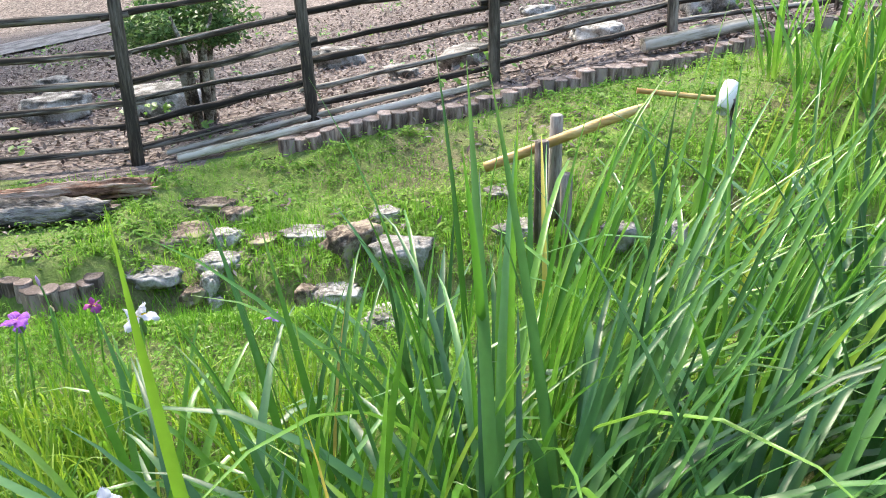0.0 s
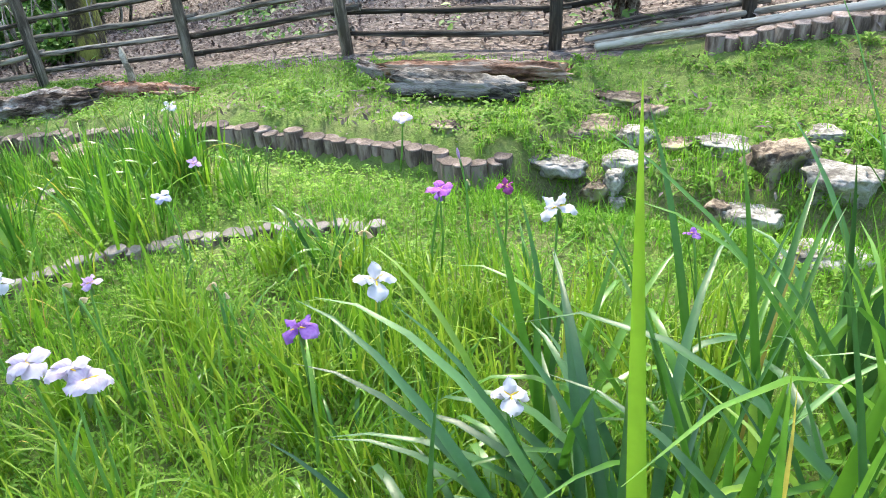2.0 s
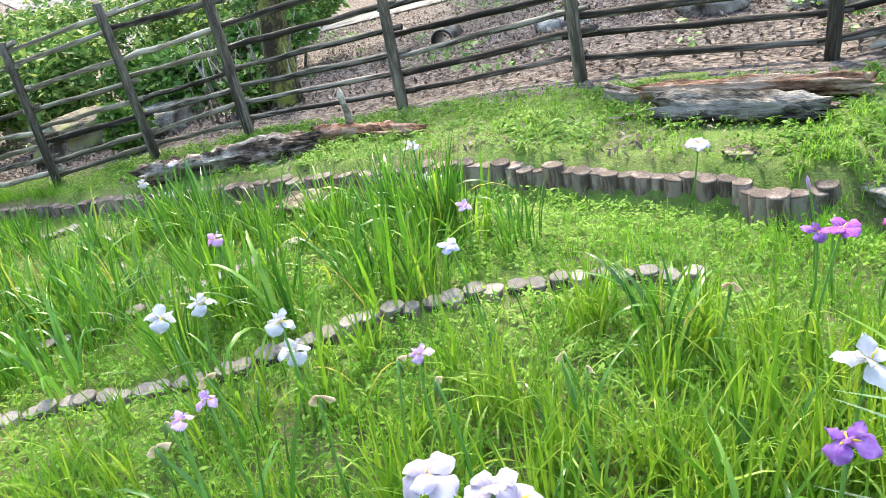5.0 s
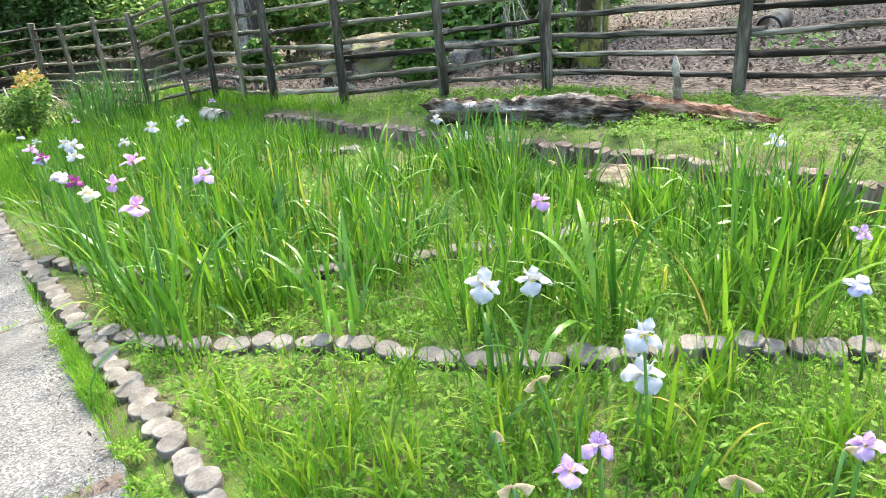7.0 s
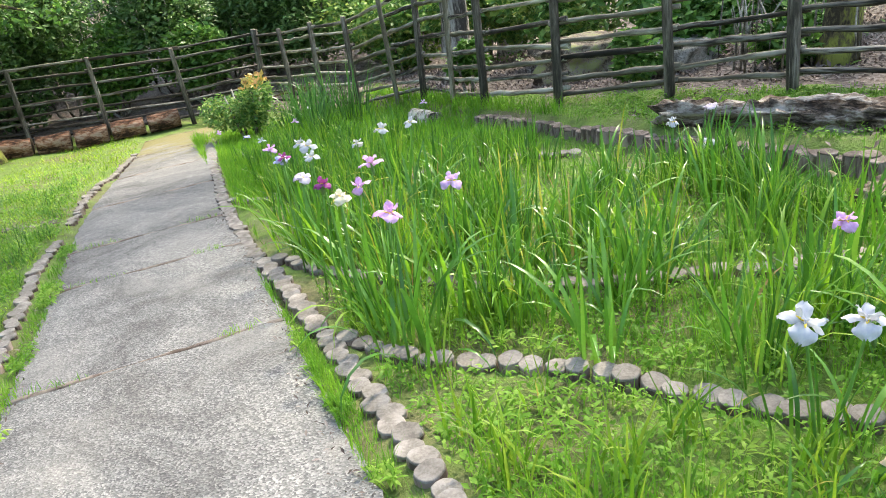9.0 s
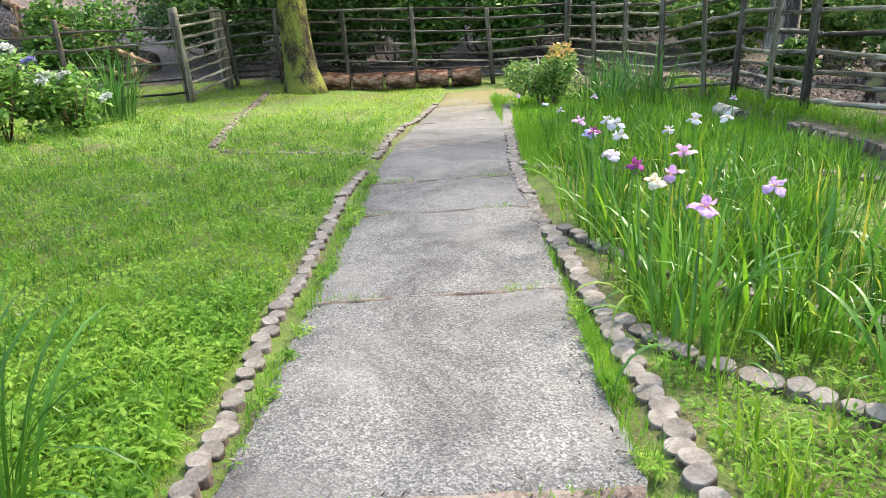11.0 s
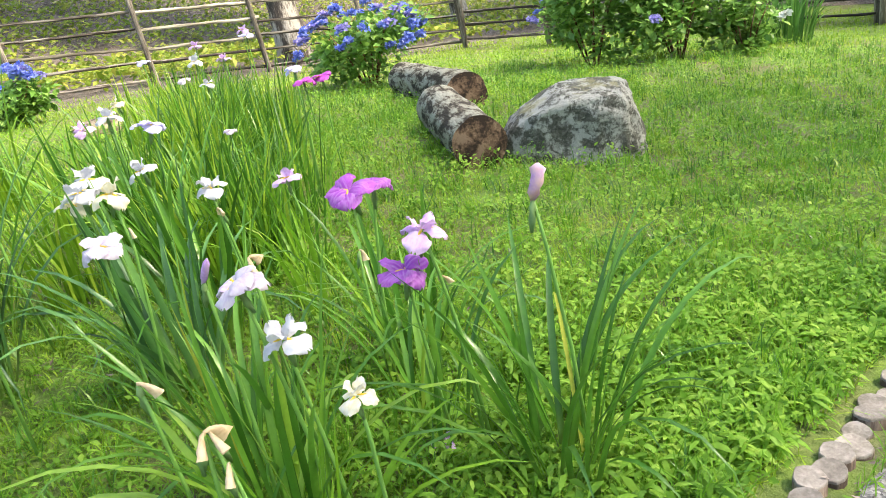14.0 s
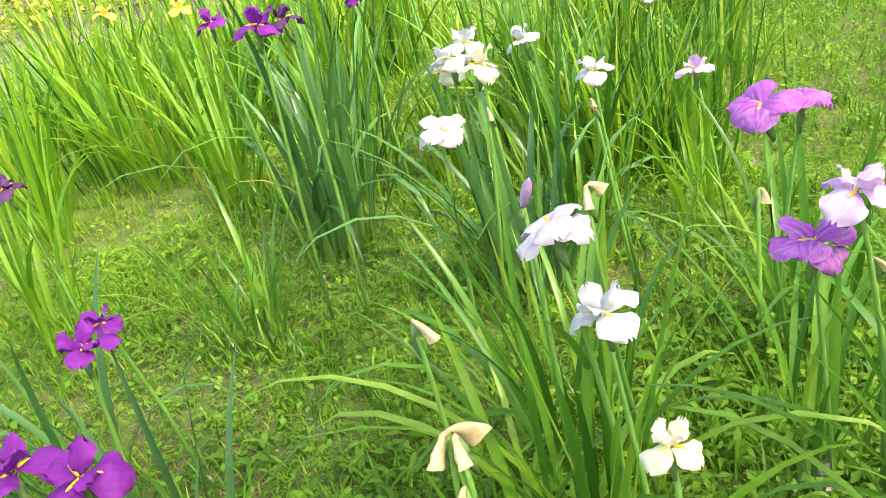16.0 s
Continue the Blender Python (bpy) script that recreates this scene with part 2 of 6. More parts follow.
GRASS = leaf_mat("lawn_grass", [(0.0, (0.11, 0.22, 0.018)), (0.35, (0.27, 0.46, 0.04)), (0.7, (0.43, 0.61, 0.07)), (0.9, (0.55, 0.63, 0.12)), (1.0, (0.58, 0.51, 0.2))], 0.5, 0.6, 0.15, patch=1.4)
BED_GRASS = leaf_mat("bed_grass", [(0.0, (0.08, 0.24, 0.02)), (0.5, (0.20, 0.45, 0.04)), (1.0, (0.38, 0.60, 0.07))], 0.5, 0.55, 0.15, patch=1.8)
CLOVER = leaf_mat("weed_leaf", [(0.0, (0.07, 0.20, 0.022)), (0.5, (0.225, 0.45, 0.05)), (1.0, (0.45, 0.63, 0.11))], 0.46, 0.5, 0.2, patch=1.6)
BUSH_DARK = leaf_mat("dark_evergreen_leaf", [(0.0, (0.045, 0.11, 0.03)), (0.6, (0.13, 0.25, 0.075)), (1.0, (0.23, 0.38, 0.12))], 0.35, 0.45, 0.4)
BUSH_MID = leaf_mat("shrub_leaf", [(0.0, (0.05, 0.14, 0.025)), (0.6, (0.13, 0.30, 0.055)), (1.0, (0.25, 0.44, 0.09))], 0.38, 0.45, 0.4)
BUSH_LIME = leaf_mat("pale_bush_leaf", [(0.0, (0.07, 0.18, 0.04)), (0.6, (0.18, 0.36, 0.08)), (1.0, (0.44, 0.54, 0.14))], 0.35, 0.5, 0.3)
HYD_LEAF = leaf_mat("hydrangea_leaf", [(0.0, (0.09, 0.22, 0.035)), (0.6, (0.20, 0.41, 0.075)), (1.0, (0.34, 0.55, 0.12))], 0.4, 0.45, 0.45)
CREEPER = leaf_mat("creeping_weed_leaf", [(0.0, (0.07, 0.18, 0.018)), (0.5, (0.16, 0.34, 0.035)), (1.0, (0.33, 0.48, 0.08))], 0.4, 0.55, 0.2, patch=1.2)
SUNNY_FERN = leaf_mat("sunny_fern", [(0.0, (0.16, 0.27, 0.025)), (0.6, (0.32, 0.42, 0.05)), (1.0, (0.5, 0.5, 0.1))], 0.4, 0.5, 0.3)
DRY_LEAF = leaf_mat("fallen_leaf", [(0.0, (0.06, 0.045, 0.04)), (0.5, (0.18, 0.138, 0.122)), (1.0, (0.36, 0.305, 0.28))], 0.1, 0.8, 0.2)
SAND = rough_mat("sandy_joint_fill", [(0.2, (0.10, 0.073, 0.058)), (0.5, (0.18, 0.14, 0.118)), (0.8, (0.27, 0.222, 0.19))], 6, 80, 0.95, 0.6)


def plain(name, col, roughness=0.5, translucent=0.0, var=0.12, scale=25):
    m, n, l, b = node_mat(name)
    f = noise_node(n, l, scale, 4)
    c = mix_col(n, l, f.outputs[0], tuple(v * (1 - var) for v in col), tuple(min(1, v * (1 + var)) for v in col))
    l.new(c, b.inputs["Base Color"])
    b.inputs["Roughness"].default_value = roughness
    if translucent:
        tr = n.new("ShaderNodeBsdfTranslucent")
        l.new(c, tr.inputs[0])
        mx = n.new("ShaderNodeMixShader")
        mx.inputs[0].default_value = translucent
        l.new(b.outputs[0], mx.inputs[1])
        l.new(tr.outputs[0], mx.inputs[2])
        l.new(mx.outputs[0], n["Material Output"].inputs[0])
    return m


# ---- building helpers ----
def part(name, bm, material, parent=None, label=""):
    me = bpy.data.meshes.new(name)
    bm.to_mesh(me)
    bm.free()
    return mesh_part(name, me, material, parent, label)


def mesh_part(name, me, material, parent=None, label=""):
    for m in material if isinstance(material, (list, tuple)) else [material]:
        if len(me.materials) < (len(material) if isinstance(material, (list, tuple)) else 1):
            me.materials.append(m)
    ob = new(name, me)
    if parent:
        ob.parent = parent
    if label:
        ob["label"] = label
    return ob


def thing(name, label, category, place=(0, 0, 0), group="", kind=""):
    ob = new(name)
    ob.location = place
    ob.empty_display_size = 0.05
    return tagged(ob, label, category, group, kind)


def np_mesh(name, verts, faces, smooth=True):
    """A mesh from arrays: verts (n, 3), faces (m, k) with k corners each, or a list of such arrays."""
    me = bpy.data.meshes.new(name)
    fl = faces if isinstance(faces, list) else [faces]
    fl = [f for f in fl if len(f)]
    verts = np.asarray(verts, dtype=np.float32)
    loops = np.concatenate([f.ravel() for f in fl]).astype(np.int32)
    sizes = np.concatenate([np.full(len(f), f.shape[1]) for f in fl]).astype(np.int32)
    starts = np.concatenate([[0], np.cumsum(sizes)[:-1]]).astype(np.int32)
    me.vertices.add(len(verts))
    me.vertices.foreach_set("co", verts.ravel())
    me.loops.add(len(loops))
    me.loops.foreach_set("vertex_index", loops)
    me.polygons.add(len(sizes))
    me.polygons.foreach_set("loop_start", starts)
    me.polygons.foreach_set("loop_total", sizes)
    me.polygons.foreach_set("use_smooth", np.full(len(sizes), smooth))
    me.update(calc_edges=True)
    me.validate()
    return me


rng = np.random.default_rng(7)


def ss(a, b, v):
    t = np.clip((np.asarray(v, dtype=float) - a) / (b - a), 0, 1)
    return t * t * (3 - 2 * t)


def wall_y(x):
    """The line of the low pile wall between the iris bed and the upper lawn."""
    x = np.asarray(x, dtype=float)
    return np.where(x < -1.6, 2.9 + 0.055 * np.maximum(0, x + 9.5), 3.34)


def path_mid(x):
    return -0.315 + 0.50 * ss(-8.5, -15.5, x)


def land(x, y):
    """Height of the ground."""
    x, y = np.asarray(x, dtype=float), np.asarray(y, dtype=float)
    z = np.where(x < -3.5, 0.15 * (np.maximum(x, -17.0) + 3.5), 0.0)
    z = z + 0.13 * np.maximum(0, np.minimum(x, 9) + 2) * ss(2.6, 4.6, y)
    z = z + np.minimum(0.22, 0.07 * np.maximum(0, -1.4 - y))
    z = z + 0.10 * ss(0, 0.12, y - wall_y(x)) - 0.05 * ss(0.3, 0.6, y) * (1 - ss(-0.05, 0.02, y - wall_y(x)))
    z = z - 0.03 * ss(-0.55, -0.12, y - wall_y(x)) * (1 - ss(-0.05, 0.02, y - wall_y(x))) * (1 - ss(-1.8, -1.4, x))
    # the terrace edge dips where field stones take over from the pile wall
    z = z - 0.16 * ss(-1.75, -1.45, x) * (1 - ss(0.3, 0.9, x)) * (1 - ss(4.3, 5.0, y)) * ss(3.0, 3.3, y)
    z = z - 0.2 * ss(6.2, 7.2, y)
    # banks beyond the fences
    z = z + 0.30 * np.maximum(0, np.minimum(y, 60) - 17)
    z = z + 0.35 * np.maximum(0, np.minimum(-y, 60) - 17 + 0.35 * np.minimum(0, x + 6))
    z = z + 0.25 * np.maximum(0, np.minimum(-x, 70) - 24)
    return z


def h(x, y):
    return float(land(x, y))


def tube(points, radii, sides=8, cap=True, wobble=0.0, seed=0):
    """A bmesh tube along points."""
    bm = bmesh.new()
    rnd = random.Random(seed)
    rings = []
    pts = [Vector(p) for p in points]
    for i, p in enumerate(pts):
        d = (pts[min(i + 1, len(pts) - 1)] - pts[max(i - 1, 0)]).normalized()
        a = d.cross(Vector((0, 0, 1)))
        if a.length < 0.05:
            a = d.cross(Vector((0, 1, 0)))
        a.normalize()
        b = d.cross(a)
        r = radii[i] if isinstance(radii, (list, tuple)) else radii
        rings.append([bm.verts.new(p + (a * math.cos(t) + b * math.sin(t)) * r * (1 + rnd.uniform(-wobble, wobble)))
                      for t in [2 * math.pi * k / sides for k in range(sides)]])
    for q, s in zip(rings, rings[1:]):
        for k in range(sides):
            f = bm.faces.new((q[k], q[(k + 1) % sides], s[(k + 1) % sides], s[k]))
            f.smooth = True
    if cap:
        bm.faces.new(rings[0])
        bm.faces.new(rings[-1][::-1])
    bmesh.ops.recalc_face_normals(bm, faces=bm.faces)
    return bm


# ---- ground, path ----
def soft_noise(X, Y, s, seed=0.0):
    """Slow uneven bumps from a few crossed waves."""
    return (np.sin(X * 1.7 * s + 2.1 * np.sin(Y * 1.1 * s + seed)) + np.sin(Y * 2.3 * s + 1.7 * np.sin(X * 1.9 * s + seed * 2)) + np.sin((X + Y) * 3.1 * s + 1.3 * np.sin((X - Y) * 1.3 * s))) / 3


def swell(X, Y):
    return 0.015 * np.sin(X * 3.1 + np.sin(Y * 2.3)) * np.sin(Y * 3.7 + 1.3 * np.sin(X * 1.7))


def sheet(name, x0, x1, y0, y1, step, material, label, sink=0.0, hole=None, beyond=None):
    xs, ys = np.arange(x0, x1 + 1e-6, step), np.arange(y0, y1 + 1e-6, step)
    X, Y = np.meshgrid(xs, ys, indexing="ij")
    Z = land(X, Y) + swell(X, Y) - sink
    on_path = (np.abs(Y - path_mid(X)) < 0.66)
    Z = np.where(on_path, land(X, Y) - 0.03, Z)
    idx = np.arange(X.size).reshape(X.shape)
    f = np.stack([idx[:-1, :-1], idx[1:, :-1], idx[1:, 1:], idx[:-1, 1:]], -1).reshape(-1, 4)
    if hole:
        cx, cy = (X[:-1, :-1] + step / 2).ravel(), (Y[:-1, :-1] + step / 2).ravel()
        f = f[~((cx > hole[0]) & (cx < hole[1]) & (cy > hole[2]) & (cy < hole[3]))]
    ob = new(name, np_mesh(name, np.stack([X.ravel(), Y.ravel(), Z.ravel()], -1), f))
    ob.data.materials.append(material)
    if beyond:
        ob.data.materials.append(beyond)
        v = np.stack([X.ravel()[f].mean(1), Y.ravel()[f].mean(1)])
        line = 4.36 + 0.25 * np.maximum(0, v[0] + 3.5) - 0.25 * np.maximum(0, -6.6 - v[0]) + 0.12 * np.sin(v[0] * 3.7) + 0.08 * np.sin(v[0] * 8.3)
        ob.data.polygons.foreach_set("material_index", (v[1] > line).astype(np.int32))
    return tagged(ob, label, "ground", kind="structure")


sheet("ground", -18.0, 5.0, -11.0, 6.4, 0.1, SOIL, "bare brown soil and moss under the garden plants", beyond=LITTER)
sheet("ground_outer", -98, 85, -91, 90.4, 1.0, LITTER, "woodland floor of fallen brown leaves", hole=(-18, 5, -11, 6.4))

PATH_JOINTS = [3.2, 1.4, -0.5, -2.2, -3.72, -5.32, -6.95, -8.0, -9.8, -11.6, -13.5, -15.6]
path = thing("path", "grey exposed aggregate concrete garden path in cast slabs", "path", kind="structure")
for i, (xa, xb) in enumerate(zip(PATH_JOINTS, PATH_JOINTS[1:])):
    bm = bmesh.new()
    n, k = 24, 12
    rnd = random.Random(i)
    g = []
    for a in range(n + 1):
        x = xa - 0.004 + (xb - xa + 0.008) * a / n
        wl, wr = 0.58 + rnd.uniform(-0.012, 0.012), 0.575 + rnd.uniform(-0.012, 0.012)
        g.append([bm.verts.new((x + rnd.uniform(-0.004, 0.004), path_mid(x) - wl + (wl + wr) * b / k,
                                h(x, -0.4) + 0.015 - (0.012 if b in (0, k) else 0) - (0.005 if a in (0, n) else 0) + 0.004 * math.sin(x * 3 + b))) for b in range(k + 1)])
    for a in range(n):
        for b in range(k):
            bm.faces.new((g[a][b], g[a][b + 1], g[a + 1][b + 1], g[a + 1][b]))
    low = bmesh.ops.extrude_face_region(bm, geom=bm.faces[:])
    bmesh.ops.translate(bm, verts=[v for v in low["geom"] if isinstance(v, bmesh.types.BMVert)], vec=(0, 0, -0.08))
    bmesh.ops.recalc_face_normals(bm, faces=bm.faces)
    part("slab", bm, CONCRETE, path)
    # sandy fill in the joint
    bm = bmesh.new()
    wide = 0.05 if i == 3 else 0.02
    row = []
    for b in range(25):
        y = path_mid(xb) - 0.56 + 1.12 * b / 24
        w = wide * rnd.uniform(0.85, 1.15)
        z = h(xb, -0.4) + (0.0145 if i == 3 else 0.0115) + rnd.uniform(-0.002, 0.002)
        row.append([bm.verts.new((xb + k * w + rnd.uniform(-0.006, 0.006), y, z - (0.02 if abs(k) == 1 else 0))) for k in (-1, -0.6, 0.6, 1)])
    for q, t in zip(row, row[1:]):
        for k in range(3):
            bm.faces.new((q[k], q[k + 1], t[k + 1], t[k])).smooth = True
    part("joint", bm, SAND, path)


# ---- fences ----
def rail_mesh(seed, length):
    rnd = random.Random(seed)
    n = 7
    off = [(rnd.uniform(-0.008, 0.008), rnd.uniform(-0.009, 0.009)) for _ in range(n)]
    pts = [(length * i / (n - 1), off[i][0], off[i][1]) for i in range(n)]
    bm = tube(pts, [rnd.uniform(0.019, 0.027) for _ in range(n)], 7, wobble=0.12, seed=seed)
    me = bpy.data.meshes.new("rail")
    bm.to_mesh(me)
    bm.free()
    return me


RAILS = [rail_mesh(s, 1.0) for s in range(7)]
RAILS_P = [rail_mesh(s + 20, 1.0) for s in range(4)]
for me in RAILS:
    me.materials.append(RAIL_WOOD)
for me in RAILS_P:
    me.materials.append(RAIL_PALE)


def post_mesh(seed, height, r, m):
    rnd = random.Random(seed)
    lean = (rnd.uniform(-0.02, 0.02), rnd.uniform(-0.02, 0.02))
    bm = tube([(lean[0] * z, lean[1] * z, z) for z in (-0.1, 0.25, 0.6, 0.9, height - 0.01, height)],
              [r * 1.06, r * 1.03, r, r * 0.98, r * 0.94, r * 0.8], 9, wobble=0.05, seed=seed)
    me = bpy.data.meshes.new("post")
    bm.to_mesh(me)
    bm.free()
    me.materials.append(m)
    return me


POSTS = [post_mesh(s, 1.38 + 0.05 * (s % 3), 0.042, POST_WOOD) for s in range(5)]
POSTS_P = [post_mesh(s + 9, 1.45, 0.032, POST_PALE) for s in range(2)]


def fence(label, posts, heights, back, pale=(), pale_rails=0.0, seed=1, lean=0.0):
    """Posts at the given places; rails on the side that back points to."""
    rnd = random.Random(seed)
    f = thing("fence", label, "fence", (posts[0][0], posts[0][1], 0))
    o = Vector((posts[0][0], posts[0][1], 0))
    for i, (x, y) in enumerate(posts):
        p = new("post", POSTS_P[i % 2] if i in pale else POSTS[rnd.randrange(5)])
        p.parent = f
        p.matrix_basis = Matrix.Translation(Vector((x, y, h(x, y))) - o) @ pose(0, 0, 0, rnd.uniform(-2.5, 2.5) + lean, rnd.uniform(-2.5, 2.5), rnd.uniform(0, 360) if not lean else 0)
    for (xa, ya), (xb, yb) in zip(posts, posts[1:]):
        a, b = Vector((xa, ya, h(xa, ya))), Vector((xb, yb, h(xb, yb)))
        d = (b - a)
        side = Vector((back[0], back[1], 0)) * 0.062
        for z in heights:
            za, zb = z + rnd.uniform(-0.035, 0.035), z + rnd.uniform(-0.035, 0.035)
            ra = a + side + Vector((0, 0, za)) - d.normalized() * rnd.uniform(0.03, 0.12)
            rb = b + side + Vector((0, 0, zb)) + d.normalized() * rnd.uniform(0.03, 0.12)
            v = rb - ra
            r = new("rail", rnd.choice(RAILS_P if rnd.random() < pale_rails else RAILS))
            r.parent = f
            q = v.to_track_quat("X", "Z")
            s = rnd.uniform(0.85, 1.15)
            r.matrix_basis = Matrix.Translation(ra - o) @ q.to_matrix().to_4x4() @ pose(0, 0, 0, rnd.uniform(0, 360)) @ Matrix.Diagonal((v.length, s, s, 1))
    return f


RAIL_Z = [0.12, 0.27, 0.40, 0.56, 0.75, 0.95, 1.17]
NORTH = [(-6.63, 4.29), (-4.95, 4.45), (-3.49, 4.55), (-2.09, 4.95), (-0.95, 5.35), (0.35, 5.75), (1.75, 6.2), (3.2, 6.6), (4.7, 7.0), (6.2, 7.4)]
NORTHWEST = [(-17.3, 1.9), (-15.9, 2.2), (-14.7, 2.45), (-13.4, 2.7), (-12.2, 2.95), (-11.48, 3.08), (-10.5, 3.1), (-9.65, 3.13), (-8.55, 3.4), (-7.52, 3.87), (-6.63, 4.29)]
WEST = [(-17.4, -4.4), (-17.7, -3.6), (-17.75, -2.3), (-17.5, -0.95), (-17.3, 0.51), (-17.3, 1.9)]
SOUTHWEST = [(-15.1, -4.6), (-14.4, -6.2), (-13.8, -7.7), (-13.3, -9.2), (-12.9, -10.8)]
SOUTH = [(-12.9, -10.8), (-11.3, -11.6), (-9.6, -12.1), (-7.8, -12.4), (-5.9, -12.5), (-4.1, -12.6), (-2.3, -12.7), (-0.5, -12.8)]
fence("weathered dark log post and rail fence by the woods", NORTH, RAIL_Z, (-0.1, 1.0), seed=2)
fence("weathered dark and pale log rail fence", NORTHWEST, RAIL_Z + [1.32], (-0.1, 1.0), pale=(4, 6), pale_rails=0.8, seed=3)
fence("tall dark log rail fence at the end of the path", WEST, RAIL_Z + [1.36], (-1.0, 0.0), seed=4)
fence("dark log rail fence behind the hydrangeas", SOUTHWEST, [0.15, 0.4, 0.65, 0.95, 1.2], (-0.9, -0.4), seed=5)
fence("low weathered log rail fence below the bank", SOUTH, [0.12, 0.36, 0.6, 0.85, 1.1], (-0.3, -1.0), seed=6, pale_rails=0.3)

gate = thing("gate", "pale log gate standing in the rail fence", "gate", (-15.1, -4.55, h(-15.1, -4.55)))
for z in [0.12, 0.3, 0.48, 0.66, 0.84, 1.02, 1.2, 1.36]:
    r = new("rail", RAILS_P[int(z * 10) % 4])
    r.parent = gate
    r.matrix_basis = pose(0, 0, z, 0, 5.0, 177) @ Matrix.Diagonal((2.1, 1.1, 1.1, 1))
for x, y in ((0, 0), (-0.12, -0.1), (-2.1, 0.08), (-2.2, -0.05)):
    p = new("gate_post", post_mesh(31, 1.5, 0.055, POST_PALE))
    p.parent = gate
    p.matrix_basis = pose(x, y, h(-15.1 + x, -4.55) - h(-15.1, -4.55))


# ---- log edging ----
def pile_mesh(seed, r, top, deep=0.12, end=PILE_TOP):
    rnd = random.Random(seed)
    bm = bmesh.new()
    n = 12
    prof = [(-deep, 1.0), (top - 0.007, 1.0), (top - 0.002, 0.97), (top, 0.92)]
    wob = [1 + rnd.uniform(-0.08, 0.08) for _ in range(n)]
    rings = [[bm.verts.new((r * k * wob[i] * math.cos(2 * math.pi * i / n), r * k * wob[i] * math.sin(2 * math.pi * i / n), z + (0.0025 * math.sin(2 * math.pi * i / n + seed) if z > -0.05 else 0))) for i in range(n)] for z, k in prof]
    for a, b in zip(rings, rings[1:]):
        for i in range(n):
            bm.faces.new((a[i], a[(i + 1) % n], b[(i + 1) % n], b[i])).smooth = b is rings[1]
    f = bm.faces.new(rings[-1])
    f.material_index = 1
    for e in bm.faces:
        if all(v.co.z > top - 0.012 for v in e.verts):
            e.material_index = 1
    me = bpy.data.meshes.new("pile")
    bm.to_mesh(me)
    bm.free()
    me.materials.append(PILE_SIDE)
    me.materials.append(end)
    return me


LOW_PILES = [pile_mesh(s, 0.040, 0.016 + 0.007 * (s % 3)) for s in range(6)]
TALL_PILES = [pile_mesh(s + 10, 0.049, 0.134 + 0.006 * (s % 4), 0.2, PILE_TOP_BROWN) for s in range(6)]


FLUSH_PILES = [pile_mesh(s + 30, 0.046, 0.014 + 0.004 * (s % 3)) for s in range(6)]
ROW_PILES = [pile_mesh(s + 40, 0.047, 0.034 + 0.005 * (s % 3)) for s in range(6)]
CURB_PILES = [pile_mesh(s + 50, 0.05, 0.018, 0.12, PILE_TOP_BROWN) for s in range(4)]
MID_PILES = [pile_mesh(s + 20, 0.058, 0.075 + 0.01 * (s % 3), 0.2, PILE_TOP_BROWN) for s in range(5)]


def smooth_line(pts, step):
    """Points a step apart along a smooth line through pts."""
    out = []
    P = [Vector((*p, 0)) for p in pts]
    P = [P[0] * 2 - P[1]] + P + [P[-1] * 2 - P[-2]]
    fine = []
    for a, b, c, d in zip(P, P[1:], P[2:], P[3:]):
        for k in range(400):
            t = k / 400
            fine.append(0.5 * ((2 * b) + (c - a) * t + (2 * a - 5 * b + 4 * c - d) * t * t + (3 * b - a - 3 * c + d) * t ** 3))
    last = fine[0]
    out.append(last)
    for p in fine:
        if (p - last).length >= step:
            out.append(p)
            last = p
    return out


ROWS_OF_PILES = []


def edging(label, pts, meshes, step, seed=0, below=0.0, stagger=0.008):
    rnd = random.Random(seed)
    line = smooth_line(pts, step)
    e = thing("log_edging", label, "garden edging", (line[0].x, line[0].y, h(line[0].x, line[0].y)))
    o = Vector(e.location)
    ROWS_OF_PILES.extend((p.x, p.y) for p in line)
    for i, p in enumerate(line):
        q = new("pile", rnd.choice(meshes))
        q.parent = e
        y = p.y + (stagger if i % 2 else -stagger) + rnd.uniform(-0.006, 0.006)
        base = h(p.x, y - below) + float(swell(p.x, y))
        q.matrix_basis = Matrix.Translation(Vector((p.x, y, base + rnd.uniform(-0.008, 0.008))) - o) @ pose(0, 0, 0, rnd.uniform(-4, 4), rnd.uniform(-4, 4), rnd.uniform(0, 360)) @ Matrix.Scale(rnd.uniform(0.9, 1.12), 4)


edging("low round log edging along the lawn side of the path", [(-2.6, -0.97), (-3.95, -0.98), (-4.6, -1.01), (-6.2, -1.02), (-7.75, -1.055), (-8.6, -1.02)], LOW_PILES, 0.076, 1)
edging("low round log edging along the lawn beyond the wet slabs", [(-9.3, -0.98), (-11.0, -0.9), (-12.5, -0.66), (-14.0, -0.5)], LOW_PILES, 0.08, 11)
edging("low round log edging along the bed side of the path", [(2.4, 0.42), (-2.0, 0.42), (-3.7, 0.41), (-4.5, 0.385), (-5.4, 0.35), (-6.3, 0.305), (-6.9, 0.275), (-8.3, 0.265), (-9.7, 0.325), (-13.0, 0.47)], FLUSH_PILES, 0.082, 2)
edging("curved row of round logs dividing the iris beds", [(-4.93, 0.45), (-4.62, 0.60), (-4.30, 0.86), (-4.05, 1.06), (-3.72, 1.24), (-3.42, 1.45), (-3.15, 1.83), (-2.86, 2.2), (-2.44, 2.47), (-2.0, 2.65)], ROW_PILES, 0.085, 3)
